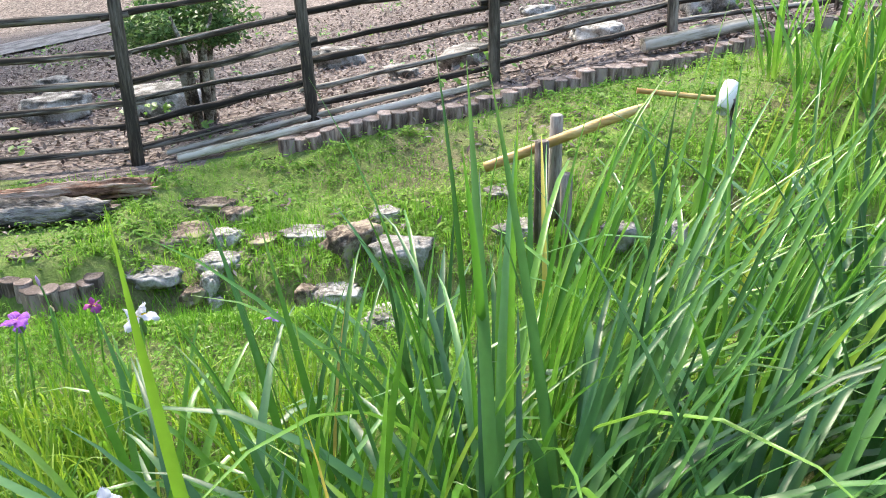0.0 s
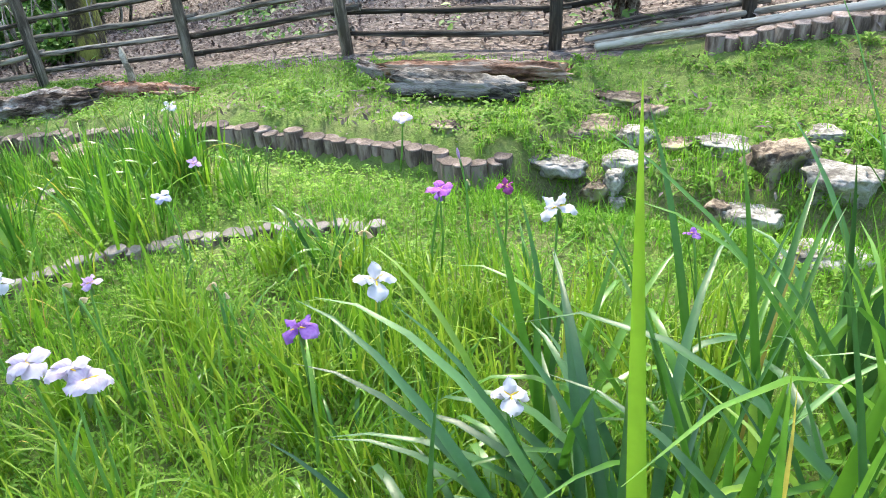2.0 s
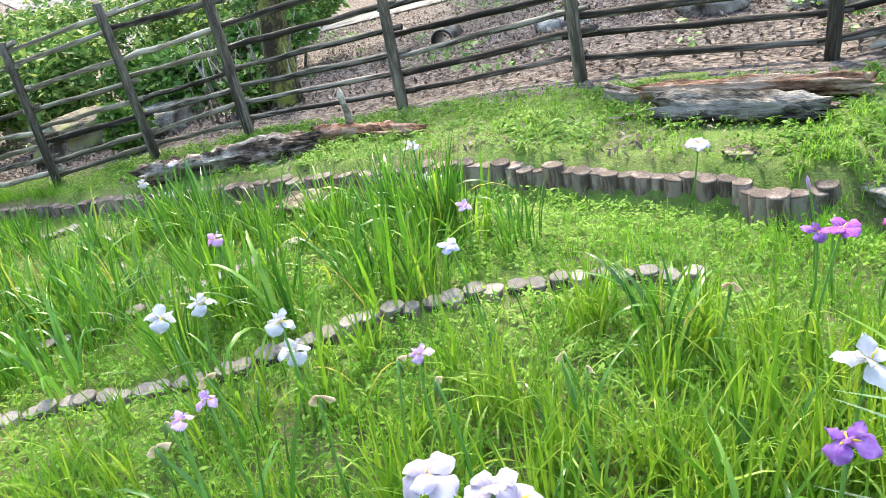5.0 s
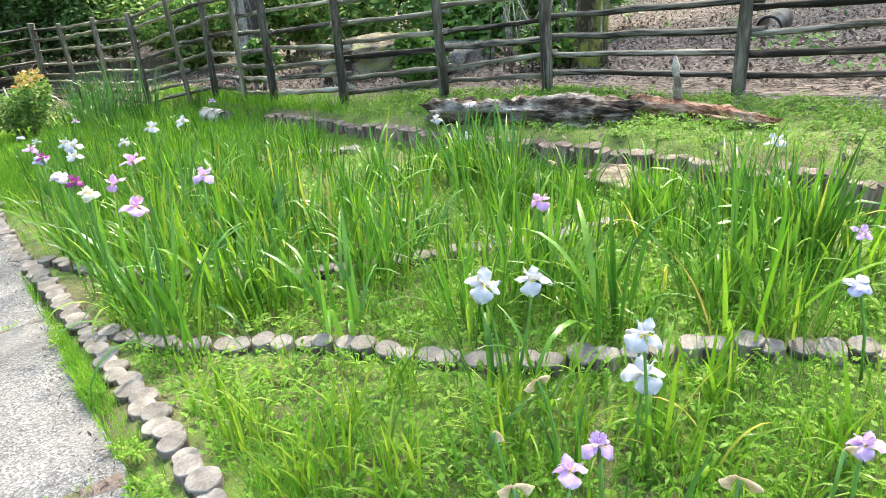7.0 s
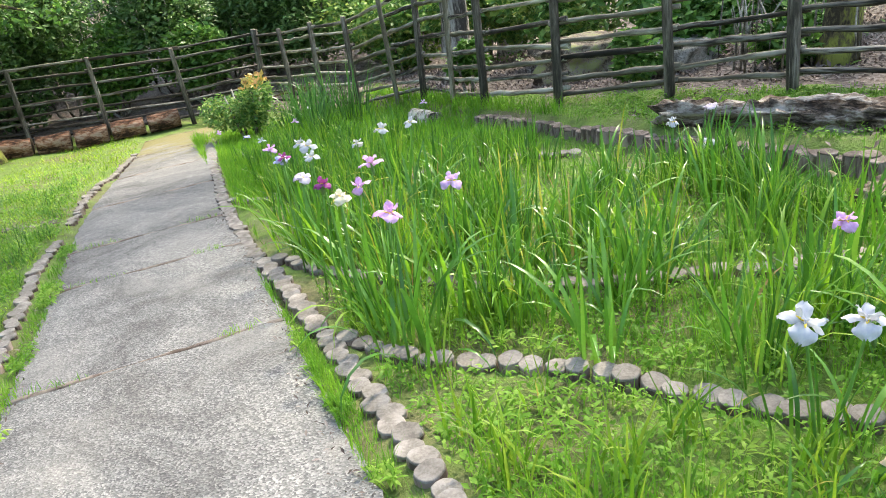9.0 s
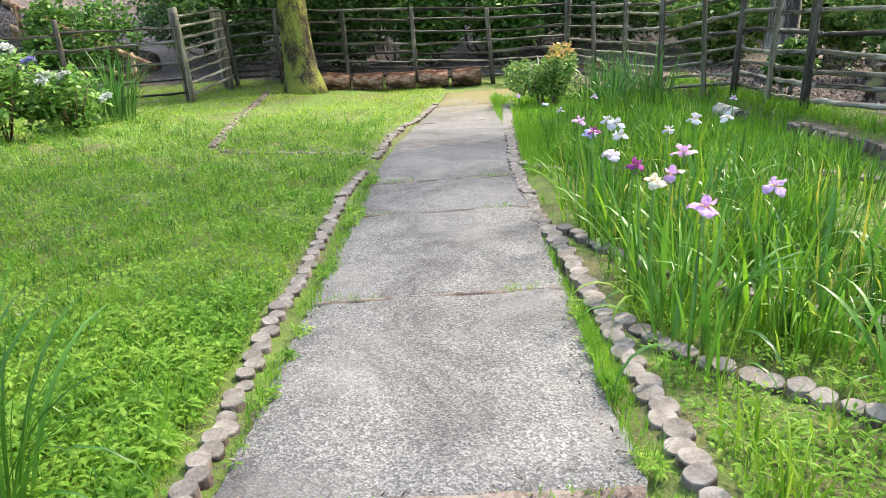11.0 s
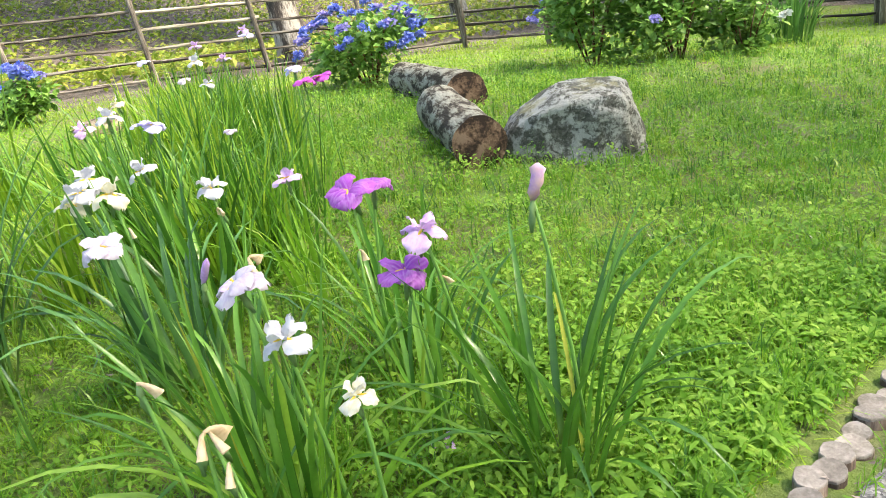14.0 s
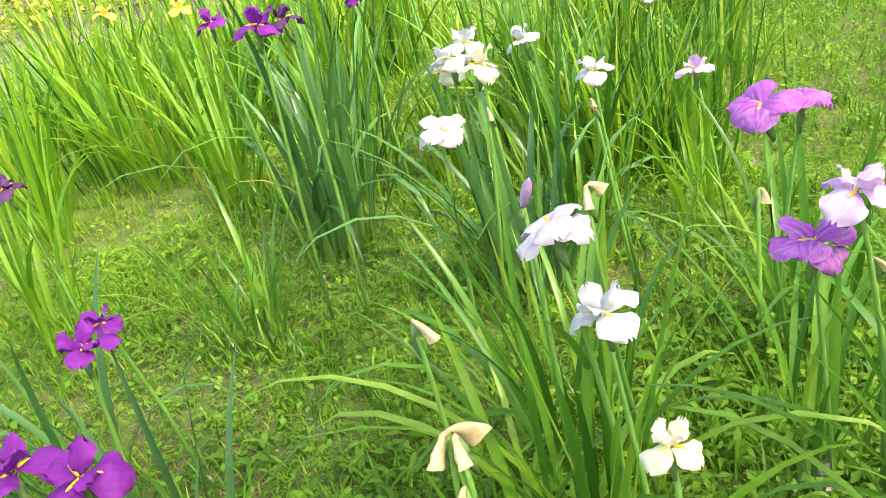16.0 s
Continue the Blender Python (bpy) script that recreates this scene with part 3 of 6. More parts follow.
edging("short row of round logs between iris clumps", [(-6.3, 0.4), (-5.7, 0.7), (-5.05, 1.13), (-4.65, 1.49), (-4.3, 2.1), (-4.02, 2.74)], ROW_PILES, 0.086, 4)
edging("row of round logs crossing the far iris bed", [(-8.4, 0.35), (-7.9, 1.4), (-7.5, 2.3), (-7.1, 2.75)], ROW_PILES, 0.09, 5)
edging("low wall of dark upright logs below the upper lawn", [(x, float(wall_y(x)) + 0.03) for x in (-9.4, -8, -6, -4.5, -3.2, -2.7, -2.25)] + [(-2.1, 3.32), (-1.98, 3.22), (-1.85, 3.24), (-1.72, 3.42)], TALL_PILES, 0.076, 6, 0.12)
edging("low wall of dark upright logs at the top of the lawn", [(-1.05, 4.86), (-0.5, 4.94), (0.2, 5.02), (0.7, 5.2), (1.4, 5.35), (2.2, 5.6), (3.2, 6.0)], MID_PILES, 0.092, 7, 0.02)
edging("sunken brick-like curb round the tree lawn", [(-9.6, -1.15), (-9.75, -1.9), (-9.95, -2.6), (-10.15, -2.75), (-10.6, -2.84), (-13.0, -3.2), (-16.6, -3.66)], CURB_PILES, 0.1, 8)


# ---- leaves, blades ----
def ribbons(base, az, length, width, tilt, bend, seg, twist=None):
    """Blades as tapered strips: they start at tilt from upright and bend further along their length (radians)."""
    n = len(base)
    p = base.astype(float).copy()
    side = np.stack([-np.sin(az), np.cos(az), np.zeros(n)], -1)
    if twist is not None:
        fwd = np.stack([np.cos(az), np.sin(az), np.zeros(n)], -1)
        side = side * np.cos(twist)[:, None] + fwd * np.sin(twist)[:, None]
    rows = []
    for i in range(seg + 1):
        s = i / seg
        w = width * (0.55 + 1.2 * s) if s < 0.35 else width * np.clip(1.25 * (1 - s) ** 0.6, 0.04, 1)
        rows.append((p - side * w[:, None] / 2, p + side * w[:, None] / 2))
        a = tilt + bend * ((i + 0.5) / seg) ** 1.4
        p = p + (length / seg)[:, None] * np.stack([np.sin(a) * np.cos(az), np.sin(a) * np.sin(az), np.cos(a)], -1)
    V = np.stack([v for r in rows for v in r], 1).reshape(-1, 3)
    k = 2 * (seg + 1)
    quad = np.array([[2 * i, 2 * i + 1, 2 * i + 3, 2 * i + 2] for i in range(seg)])
    F = (np.arange(n)[:, None, None] * k + quad[None]).reshape(-1, 4)
    return V, F


def leaf_quads(pos, size, normal_up=0.5, aspect=0.6, r=rng, droop=0.0):
    """Leaves as small folded diamonds at random angles."""
    n = len(pos)
    az = r.uniform(0, 2 * np.pi, n)
    el = r.normal(0, 0.5, n) - droop
    d = np.stack([np.cos(az) * np.cos(el), np.sin(az) * np.cos(el), np.sin(el)], -1)
    up = r.normal(0, 1 - normal_up, (n, 3)) + np.array([0, 0, normal_up + 0.2])
    s = np.cross(d, up)
    s /= np.linalg.norm(s, axis=1)[:, None] + 1e-9
    nn = np.cross(s, d)
    size = np.broadcast_to(size, (n,))[:, None]
    a = pos
    b = pos + d * size * 0.45 + s * size * aspect / 2 + nn * size * 0.10
    c = pos + d * size
    e = pos + d * size * 0.45 - s * size * aspect / 2 + nn * size * 0.10
    V = np.stack([a, b, c, e], 1).reshape(-1, 3)
    o = np.arange(n)[:, None] * 4
    F = np.concatenate([o + np.array([[0, 1, 2]]), o + np.array([[0, 2, 3]])])
    return V, F


def scatter(n, x0, x1, y0, y1, keep, r=rng):
    x, y = r.uniform(x0, x1, n), r.uniform(y0, y1, n)
    k = keep(x, y)
    return x[k], y[k]


def patchy(x, y, s=1.0, seed=0.0):
    return np.clip(0.5 + 0.42 * soft_noise(x, y, 1.3 * s, seed) + 0.3 * soft_noise(x + 3, y - 5, 4.1 * s, seed + 1), 0, 1)


def clear_of_rows(x, y, d=0.06):
    """True away from the rows of edging piles."""
    q = np.array(ROWS_OF_PILES)
    out = np.ones(len(x), dtype=bool)
    cells = {}
    for a, b in q:
        cells.setdefault((int(a // 0.4), int(b // 0.4)), []).append((a, b))
    cx, cy = np.floor(x / 0.4).astype(int), np.floor(y / 0.4).astype(int)
    for (i, j), pts in cells.items():
        k = np.nonzero((np.abs(cx - i) <= 1) & (np.abs(cy - j) <= 1))[0]
        if len(k):
            w = np.array(pts)
            out[k] &= (np.hypot(x[k, None] - w[None, :, 0], y[k, None] - w[None, :, 1]).min(1) > d)
    return out


def grass(name, label, x, y, lo, hi, w, material, tilt=0.35, bend=0.9, seg=2, base=0.0):
    k = clear_of_rows(x, y, 0.075)
    x, y = x[k], y[k]
    n = len(x)
    hz = land(x, y) + base
    V, F = ribbons(np.stack([x, y, hz], -1), rng.uniform(0, 2 * np.pi, n), rng.uniform(lo, hi, n) * (0.6 + 0.6 * patchy(x, y, 1.7)), rng.uniform(0.6, 1.2, n) * w,
                   np.abs(rng.normal(0, tilt, n)), rng.uniform(0.1, bend, n), seg)
    ob = new(name, np_mesh(name, V, F))
    ob.data.materials.append(material)
    return tagged(ob, label, "grass", kind="stuff")


def weeds(name, label, x, y, lo, hi, height, material):
    k = clear_of_rows(x, y)
    x, y = x[k], y[k]
    n = len(x)
    z = land(x, y) + rng.uniform(0.2, 1.0, n) ** 0.7 * height * (0.5 + 0.7 * patchy(x, y, 2.3, 1.0))
    V, F = leaf_quads(np.stack([x, y, z], -1), rng.uniform(lo, hi, n), 0.75, 0.62)
    ob = new(name, np_mesh(name, V, F))
    ob.data.materials.append(material)
    return tagged(ob, label, "ground cover", kind="stuff")


def weed_plants(name, label, x, y, lo, hi, material, count=7, stalk=0.05):
    """Small plants: a rosette of oval, drooping leaves round a short stalk each."""
    k = clear_of_rows(x, y, 0.095)
    x, y = x[k], y[k]
    m = len(x)
    i = np.repeat(np.arange(m), count)
    n = len(i)
    j = np.tile(np.arange(count), m)
    az = rng.uniform(0, 6.28, m)[i] + j * 2.4 + rng.normal(0, 0.3, n)
    size = 1.35 * rng.uniform(lo, hi, m)[i] * rng.uniform(0.6, 1.15, n)
    up = rng.uniform(0.3, 1.0, m)[i] * stalk * (0.25 + 0.75 * j / count)
    p = np.stack([x[i], y[i], land(x, y)[i] + up + 0.008], -1)
    el = rng.normal(0.45, 0.35, n)
    d = np.stack([np.cos(az), np.sin(az), np.zeros(n)], -1)
    sd = np.stack([-np.sin(az), np.cos(az), rng.normal(0, 0.35, n)], -1)
    zz = np.array([0, 0, 1.0])
    at = lambda s, w: p + d * (size * s * np.cos(el))[:, None] + zz * (size * (s * np.sin(el) - 0.55 * s * s))[:, None] + sd * (size * w)[:, None]
    V = np.stack([at(0, 0), at(0.35, 0.105), at(0.35, -0.105), at(0.72, 0.08), at(0.72, -0.08), at(1.0, 0)], 1).reshape(-1, 3)
    o = np.arange(n)[:, None] * 6
    F = [np.concatenate([o + np.array([[0, 2, 1]]), o + np.array([[3, 4, 5]])]), o + np.array([[1, 2, 4, 3]])]
    ob = new(name, np_mesh(name, V, F))
    ob.data.materials.append(material)
    return tagged(ob, label, "weeds", kind="stuff")


def near(x, y, cx=-3.0, cy=-0.6):
    return np.hypot(x - cx, y - cy)


# lawn on the open side of the path
lawn = lambda x, y: (y < path_mid(x) - 0.66) & (y > -12.0)
x, y = scatter(190000, -7.0, 0.6, -6.0, -1.0, lambda x, y: lawn(x, y) & (rng.random(len(x)) < np.clip(1.25 - near(x, y) / 5.5, 0.2, 1) * np.clip(1.6 * patchy(x, y, 2.4) - 0.05, 0.12, 1)))
grass("lawn_grass", "short mown lawn of mixed green grass", x, y, 0.025, 0.085, 0.0048, GRASS, 0.8, 1.5)
x, y = scatter(95000, -17.6, -2.0, -12.0, -0.2, lambda x, y: lawn(x, y) & (near(x, y) > 4.2) & ((np.abs(y + 3.6 + 0.35 * (x + 12)) > 0.5) | (x > -9) | (rng.random(len(x)) < 0.3)) & (rng.random(len(x)) < 0.5 + 0.5 * patchy(x, y, 0.9)))
grass("lawn_grass_far", "mown lawn running down to the fence", x, y, 0.035, 0.09, 0.013, GRASS, 1.0, 1.5)
x, y = scatter(120000, -9.0, 0.6, -6.5, -1.02, lambda x, y: lawn(x, y) & (rng.random(len(x)) < np.clip(1.2 - near(x, y) / 6, 0.25, 1) * patchy(x, y, 1.3, 0.6) ** 0.7))
weeds("lawn_clover", "small broad-leaved weeds among the lawn grass", x, y, 0.010, 0.032, 0.055, CLOVER)
x, y = scatter(150000, -13.5, -3.6, -9.0, -1.0, lambda x, y: lawn(x, y) & (near(x, y) > 1.6) & (rng.random(len(x)) < np.clip(3.2 * patchy(x, y, 3.4, 2.2) - 1.25, 0, 1) * np.clip(1.35 - near(x, y) / 11, 0.2, 1)))
weeds("lawn_leaf_patches", "light green leafy patches spreading through the lawn", x, y, 0.016, 0.036, 0.13, CLOVER)
x, y = scatter(9000, -12.5, -2.4, -7.5, -1.1, lambda x, y: lawn(x, y) & (rng.random(len(x)) < np.clip(2.4 * patchy(x, y, 2.9, 3.3) - 0.9, 0, 1)))
k = np.repeat(np.arange(len(x)), 11)
grass("lawn_blades", "dark green blades of coarse grass in the lawn", x[k] + rng.normal(0, 0.03, len(k)), y[k] + rng.normal(0, 0.03, len(k)), 0.06, 0.16, 0.008, IRIS_LEAF, 0.6, 1.5, 2)
x, y = scatter(11000, -5.2, -1.2, -4.2, -1.1, lambda x, y: lawn(x, y) & (rng.random(len(x)) < np.clip(1.3 - near(x, y) / 3.2, 0, 1) * patchy(x, y, 1.7, 0.2)))
weed_plants("lawn_weeds", "small leafy weeds growing through the lawn", x, y, 0.015, 0.03, CLOVER, 7, 0.05)
x, y = scatter(7500, -4.3, -1.5, -3.7, -1.15, lambda x, y: lawn(x, y) & (patchy(x, y, 2.8, 1.7) > 0.25))
weed_plants("lawn_plantlets", "dense small weeds between the lawn irises", x, y, 0.012, 0.028, CLOVER, 6, 0.035)
x, y = scatter(1500, -4.5, -1.4, -4.0, -1.2, lambda x, y: lawn(x, y) & (patchy(x, y, 2.4) < 0.5))
V, F = leaf_quads(np.stack([x, y, land(x, y) + 0.022], -1), rng.uniform(0.012, 0.045, len(x)), 0.9, 0.3)
lit = new("lawn_litter", np_mesh("lawn_litter", V, F))
lit.data.materials.append(DRY_LEAF)
tagged(lit, "dry brown leaf scraps on bare soil in the lawn", "leaf litter", kind="stuff")
x, y = scatter(6500, -9.0, -1.2, -6.0, -1.15, lambda x, y: lawn(x, y) & (patchy(x, y, 2.6, 0.9) > 0.55))
k = np.repeat(np.arange(len(x)), 9)
grass("lawn_tufts", "longer tufts of grass standing out of the lawn", x[k] + rng.normal(0, 0.018, len(k)), y[k] + rng.normal(0, 0.018, len(k)), 0.05, 0.14, 0.0055, BED_GRASS, 0.45, 1.5, 2)
# lush weeds by the near edging
lush = lambda x, y: rng.random(len(x)) < np.clip(1.15 + (y + 1.08) * 0.9, 0, 1) * (0.35 + 0.65 * patchy(x, y, 2.0)) * np.clip(1.6 - np.abs(x + 3.5) * 0.7, 0, 1)
x, y = scatter(16000, -5.6, -1.6, -2.3, -1.08, lush)
weeds("edging_weeds", "lush bright green weeds along the log edging", x, y, 0.014, 0.035, 0.08, CLOVER)
x, y = scatter(6000, -5.6, -1.6, -2.3, -1.08, lush)
weed_plants("edging_plants", "lush leafy weeds along the log edging", x, y, 0.03, 0.058, CLOVER, 8, 0.1)
x, y = scatter(16000, -5.6, -1.6, -2.3, -1.08, lush)
grass("edging_grass", "lush bright green grass along the log edging", x, y, 0.06, 0.15, 0.006, BED_GRASS, 0.4, 1.3)
# beds
bed = lambda x, y: (y > 0.46) & (y < wall_y(x) - 0.06)
x, y = scatter(105000, -9.0, 2.6, 0.46, 3.4, lambda x, y: bed(x, y) & (rng.random(len(x)) < np.clip(1.2 - near(x, y, -1.8, 0.8) / 6, 0.25, 1) * np.clip(1.7 * patchy(x, y, 1.5, 2.0) - 0.25, 0.03, 1)))
k = ~((x < -1.7) & (x > -4.2) & (y > wall_y(x) - 0.36)) | (rng.random(len(x)) < 0.35)
x, y = x[k], y[k]
grass("bed_grass", "fine bright green grass between the irises", x, y, 0.05, 0.17, 0.0045, BED_GRASS, 0.3, 1.1)
x, y = scatter(52000, -9.0, 2.6, 0.46, 3.4, lambda x, y: bed(x, y) & (rng.random(len(x)) < np.clip(1.2 - near(x, y, -1.8, 0.8) / 6, 0.25, 1)))
weeds("bed_weeds", "low leafy weeds covering the iris bed", x, y, 0.012, 0.034, 0.075, CLOVER)
x, y = scatter(30000, -14.0, -8.0, 0.3, 3.2, lambda x, y: y < 3.3)
grass("bed_grass_far", "green grass in the far iris bed", x, y, 0.06, 0.2, 0.009, BED_GRASS, 0.3, 1.0)
x, y = scatter(8000, -5.2, 2.4, 0.47, 3.2, lambda x, y: bed(x, y) & (rng.random(len(x)) < np.clip(1.25 - near(x, y, -1.9, 0.8) / 4, 0.1, 1)))
weed_plants("bed_plants", "leafy weeds covering the iris bed", x, y, 0.018, 0.042, CLOVER, 8, 0.08)
# grass among the stones
x, y = scatter(14000, -1.9, 2.8, 2.85, 4.0, lambda x, y: (patchy(x, y, 2.2, 0.4) > 0.35) | ((y > 3.2) & (y < 3.5)))
grass("stone_grass", "grass growing among the stones", x, y, 0.04, 0.13, 0.0055, BED_GRASS, 0.35, 1.1, base=0.015)
x, y = scatter(2600, -1.9, 2.8, 2.9, 4.2, lambda x, y: patchy(x, y, 2.2, 1.4) > 0.4)
weed_plants("stone_weeds", "small weeds growing among the stones", x, y, 0.02, 0.045, CREEPER, 7, 0.05)
# upper lawn under the fence
upper = lambda x, y: (y > wall_y(x) + 0.06) & (y < 4.35 + 0.22 * np.maximum(0, x + 3.5) - 0.25 * np.maximum(0, -6.6 - x))
x, y = scatter(150000, -11.0, 5.0, 2.9, 6.4, lambda x, y: upper(x, y) & (rng.random(len(x)) < np.clip(1.7 * patchy(x, y, 1.2, 3.0) - 0.35, 0, 1)))
weeds("upper_lawn_weeds", "low creeping leafy ground cover on the upper lawn", x, y, 0.010, 0.028, 0.055, CREEPER)
x, y = scatter(60000, -11.0, 5.0, 2.9, 6.4, lambda x, y: upper(x, y) & (rng.random(len(x)) < np.clip(1.8 * patchy(x, y, 1.6, 4.0) - 0.4, 0, 1)))
grass("upper_lawn_grass", "short grass on the upper lawn", x, y, 0.03, 0.11, 0.005, BED_GRASS, 0.4, 1.1)
x, y = scatter(9000, -8.0, 3.0, 3.0, 5.6, lambda x, y: upper(x, y) & (rng.random(len(x)) < np.clip(1.5 * patchy(x, y, 1.8, 5.0) - 0.3, 0, 1)))
weed_plants("upper_lawn_plants", "ferny weeds on the upper lawn", x, y, 0.025, 0.06, CREEPER, 7, 0.07)
x, y = scatter(9000, -7.5, 2.0, 3.2, 5.4, lambda x, y: upper(x, y) & (rng.random(len(x)) < np.clip(1.1 - 1.8 * patchy(x, y, 1.2, 3.0), 0.03, 1)))
V, F = leaf_quads(np.stack([x, y, land(x, y) + rng.uniform(0.01, 0.04, len(x))], -1), rng.uniform(0.02, 0.07, len(x)), 0.8, 0.35)
lit = new("dry_litter", np_mesh("dry_litter", V, F))
lit.data.materials.append(DRY_LEAF)
tagged(lit, "dry leaves and bark crumbs on bare patches of the upper lawn", "leaf litter", kind="stuff")
# grass in the gap between path and edging, and in the joints
x, y = scatter(16000, -7.5, 1.6, 0.24, 0.36, lambda x, y: patchy(x, y * 0, 2.0, 1.0) ** 1.5 * rng.random(len(x)) > 0.33)
grass("path_edge_grass", "fine grass growing between path and edging", x, y, 0.03, 0.11, 0.0035, BED_GRASS, 0.25, 0.8)
x, y = scatter(6000, -8.3, -2.6, -0.96, -0.86, lambda x, y: patchy(x, y * 0, 2.6, 2.0) * rng.random(len(x)) > 0.4)
grass("path_edge_tufts", "tufts of grass against the lawn side edging", x, y, 0.03, 0.09, 0.004, BED_GRASS, 0.4, 0.9)
x, y = scatter(1700, -8.3, 0.5, -0.96, -0.85, lambda x, y: patchy(x, y * 0, 2.4, 3.0) > 0.6)
weed_plants("path_edge_weeds", "small weeds along the lawn side of the path", x, y, 0.02, 0.045, CLOVER, 6, 0.03)
x, y = scatter(1300, -8.3, 0.5, 0.24, 0.35, lambda x, y: patchy(x, y * 0, 2.1, 4.0) > 0.55)
weed_plants("path_edge_plants", "small weeds between path and log edging", x, y, 0.02, 0.045, CLOVER, 6, 0.03)
x, y = scatter(7000, -6.3, 0.8, 0.245, 0.34, lambda x, y: (np.sin(x * 4.1 + 1.2) + 0.6 * np.sin(x * 9.7) > -0.1))
grass("path_edge_lush_grass", "thick fine grass between path and log edging", x, y, 0.05, 0.12, 0.0035, BED_GRASS, 0.3, 1.0)
x = np.concatenate([rng.uniform(-8, 0.5, 500), rng.uniform(-8, 0.5, 500), rng.normal(-3.74, 0.06, 120)])
y = np.concatenate([rng.normal(-0.88, 0.03, 500), rng.normal(0.21, 0.03, 500), rng.uniform(-0.86, 0.22, 120)])
V, F = leaf_quads(np.stack([x, y, land(x, -0.4 + 0 * x) + 0.021], -1), rng.uniform(0.008, 0.03, len(x)), 0.9, 0.35)
lit = new("path_litter", np_mesh("path_litter", V, F))
lit.data.materials.append(DRY_LEAF)
tagged(lit, "brown plant crumbs along the path edges", "leaf litter", kind="stuff")
jx = np.concatenate([rng.normal(j, 0.015, 90) for j in (-3.72, -5.32, -6.95, -8.0)])
jy = np.concatenate([np.where(rng.random(90) < 0.55, rng.normal(-0.70, 0.1, 90), rng.normal(0.05, 0.06, 90)) for j in range(4)])
grass("joint_grass", "tiny grass tufts in the path joints", jx, np.clip(jy, -0.87, 0.23), 0.02, 0.06, 0.004, BED_GRASS, 0.5, 0.9, base=0.015)
# fallen leaves and greenery beyond the fence
x, y = scatter(95000, -16.0, 7.0, 3.4, 13.0, lambda x, y: (y > 4.6 + 0.22 * np.maximum(0, x + 3.5) - 0.25 * np.maximum(0, -6.6 - x)) & (rng.random(len(x)) < np.clip(1.25 - (y - 5) / 9, 0.2, 1)))
V, F = leaf_quads(np.stack([x, y, land(x, y) + rng.uniform(0.005, 0.03, len(x))], -1), rng.uniform(0.03, 0.075, len(x)), 0.8, 0.5)
lit = new("fallen_leaves", np_mesh("fallen_leaves", V, F))
lit.data.materials.append(DRY_LEAF)
tagged(lit, "dry brown leaves lying beyond the fence", "leaf litter", kind="stuff")
x, y = scatter(26000, -16.0, 7.0, 4.7, 12.0, lambda x, y: (y > 4.7 + 0.22 * np.maximum(0, x + 3.5)) & (patchy(x, y, 0.9, 5.0) > 0.78))
weeds("woodland_weeds", "scattered ferns and seedlings among fallen leaves", x, y, 0.04, 0.09, 0.16, BUSH_MID)
x, y = scatter(65000, -24.0, 6.0, -34.0, -11.2, lambda x, y: (y < -12.7 - 0.1 * np.maximum(0, x + 6)) & (patchy(x, y, 0.6, 2.0) > 0.25))
weeds("bank_plants", "sunlit yellow-green plants on the bank", x, y, 0.09, 0.2, 0.35, SUNNY_FERN)


# ---- iris clumps ----
def iris_leaf(tilt, bend, width, seed):
    """One sword leaf of length 1, folded along its rib, arching towards +x."""
    rnd = random.Random(seed)
    bm = bmesh.new()
    p, rows, n = Vector((0, 0, 0)), [], 8
    drift = rnd.uniform(-0.06, 0.06)
    for i in range(n + 1):
        s = i / n
        w = width * (0.75 + 0.7 * s) if s < 0.35 else width * max(0.03, (1 - ((s - 0.35) / 0.65) ** 2.2))
        a = tilt + bend * ((i + 0.5) / n) ** 2
        nrm = Vector((-math.cos(a), 0, math.sin(a)))
        rows.append([bm.verts.new(p + Vector((0, k * w / 2, 0)) + nrm * (abs(k) * w * 0.16)) for k in (-1, 0, 1)])
        p = p + Vector((math.sin(a), drift * s, math.cos(a))) / n
    for q, t in zip(rows, rows[1:]):
        for k in range(2):
            bm.faces.new((q[k], q[k + 1], t[k + 1], t[k])).smooth = True
    me = bpy.data.meshes.new("leaf")
    bm.to_mesh(me)
    bm.free()
    return me


def leaf_pool(material, count, wide, arch=2.1):
    pool = []
    for i in range(count):
        k = i / (count - 1)
        me = iris_leaf(0.03 + 0.32 * k, (0.12 + arch * k * k) if i % 3 else 0.1 + 0.48 * arch * k, wide, i)
        me.materials.append(material)
        pool.append(me)
    return pool


IRIS_LEAF_1 = leaf_mat("iris_leaf_single", [(0.0, (0.045, 0.155, 0.016)), (0.5, (0.105, 0.30, 0.032)), (0.88, (0.20, 0.43, 0.05)), (1.0, (0.34, 0.53, 0.06))], 0.38, 0.32, 0.6, island=False)
IRIS_BLUE_1 = leaf_mat("iris_leaf_bluish_single", [(0.0, (0.032, 0.11, 0.032)), (0.6, (0.078, 0.225, 0.058)), (1.0, (0.16, 0.36, 0.09))], 0.25, 0.40, 0.6, island=False)
IRIS_LIME_1 = leaf_mat("iris_leaf_lime_single", [(0.0, (0.12, 0.32, 0.02)), (1.0, (0.26, 0.48, 0.035))], 0.5, 0.45, 0.35, island=False)
POOL = {"green": leaf_pool(IRIS_LEAF_1, 11, 0.025, 2.5), "blue": leaf_pool(IRIS_BLUE_1, 11, 0.029, 3.0), "lime": leaf_pool(IRIS_LIME_1, 7, 0.026), "dry": leaf_pool(IRIS_DRY, 6, 0.017)}
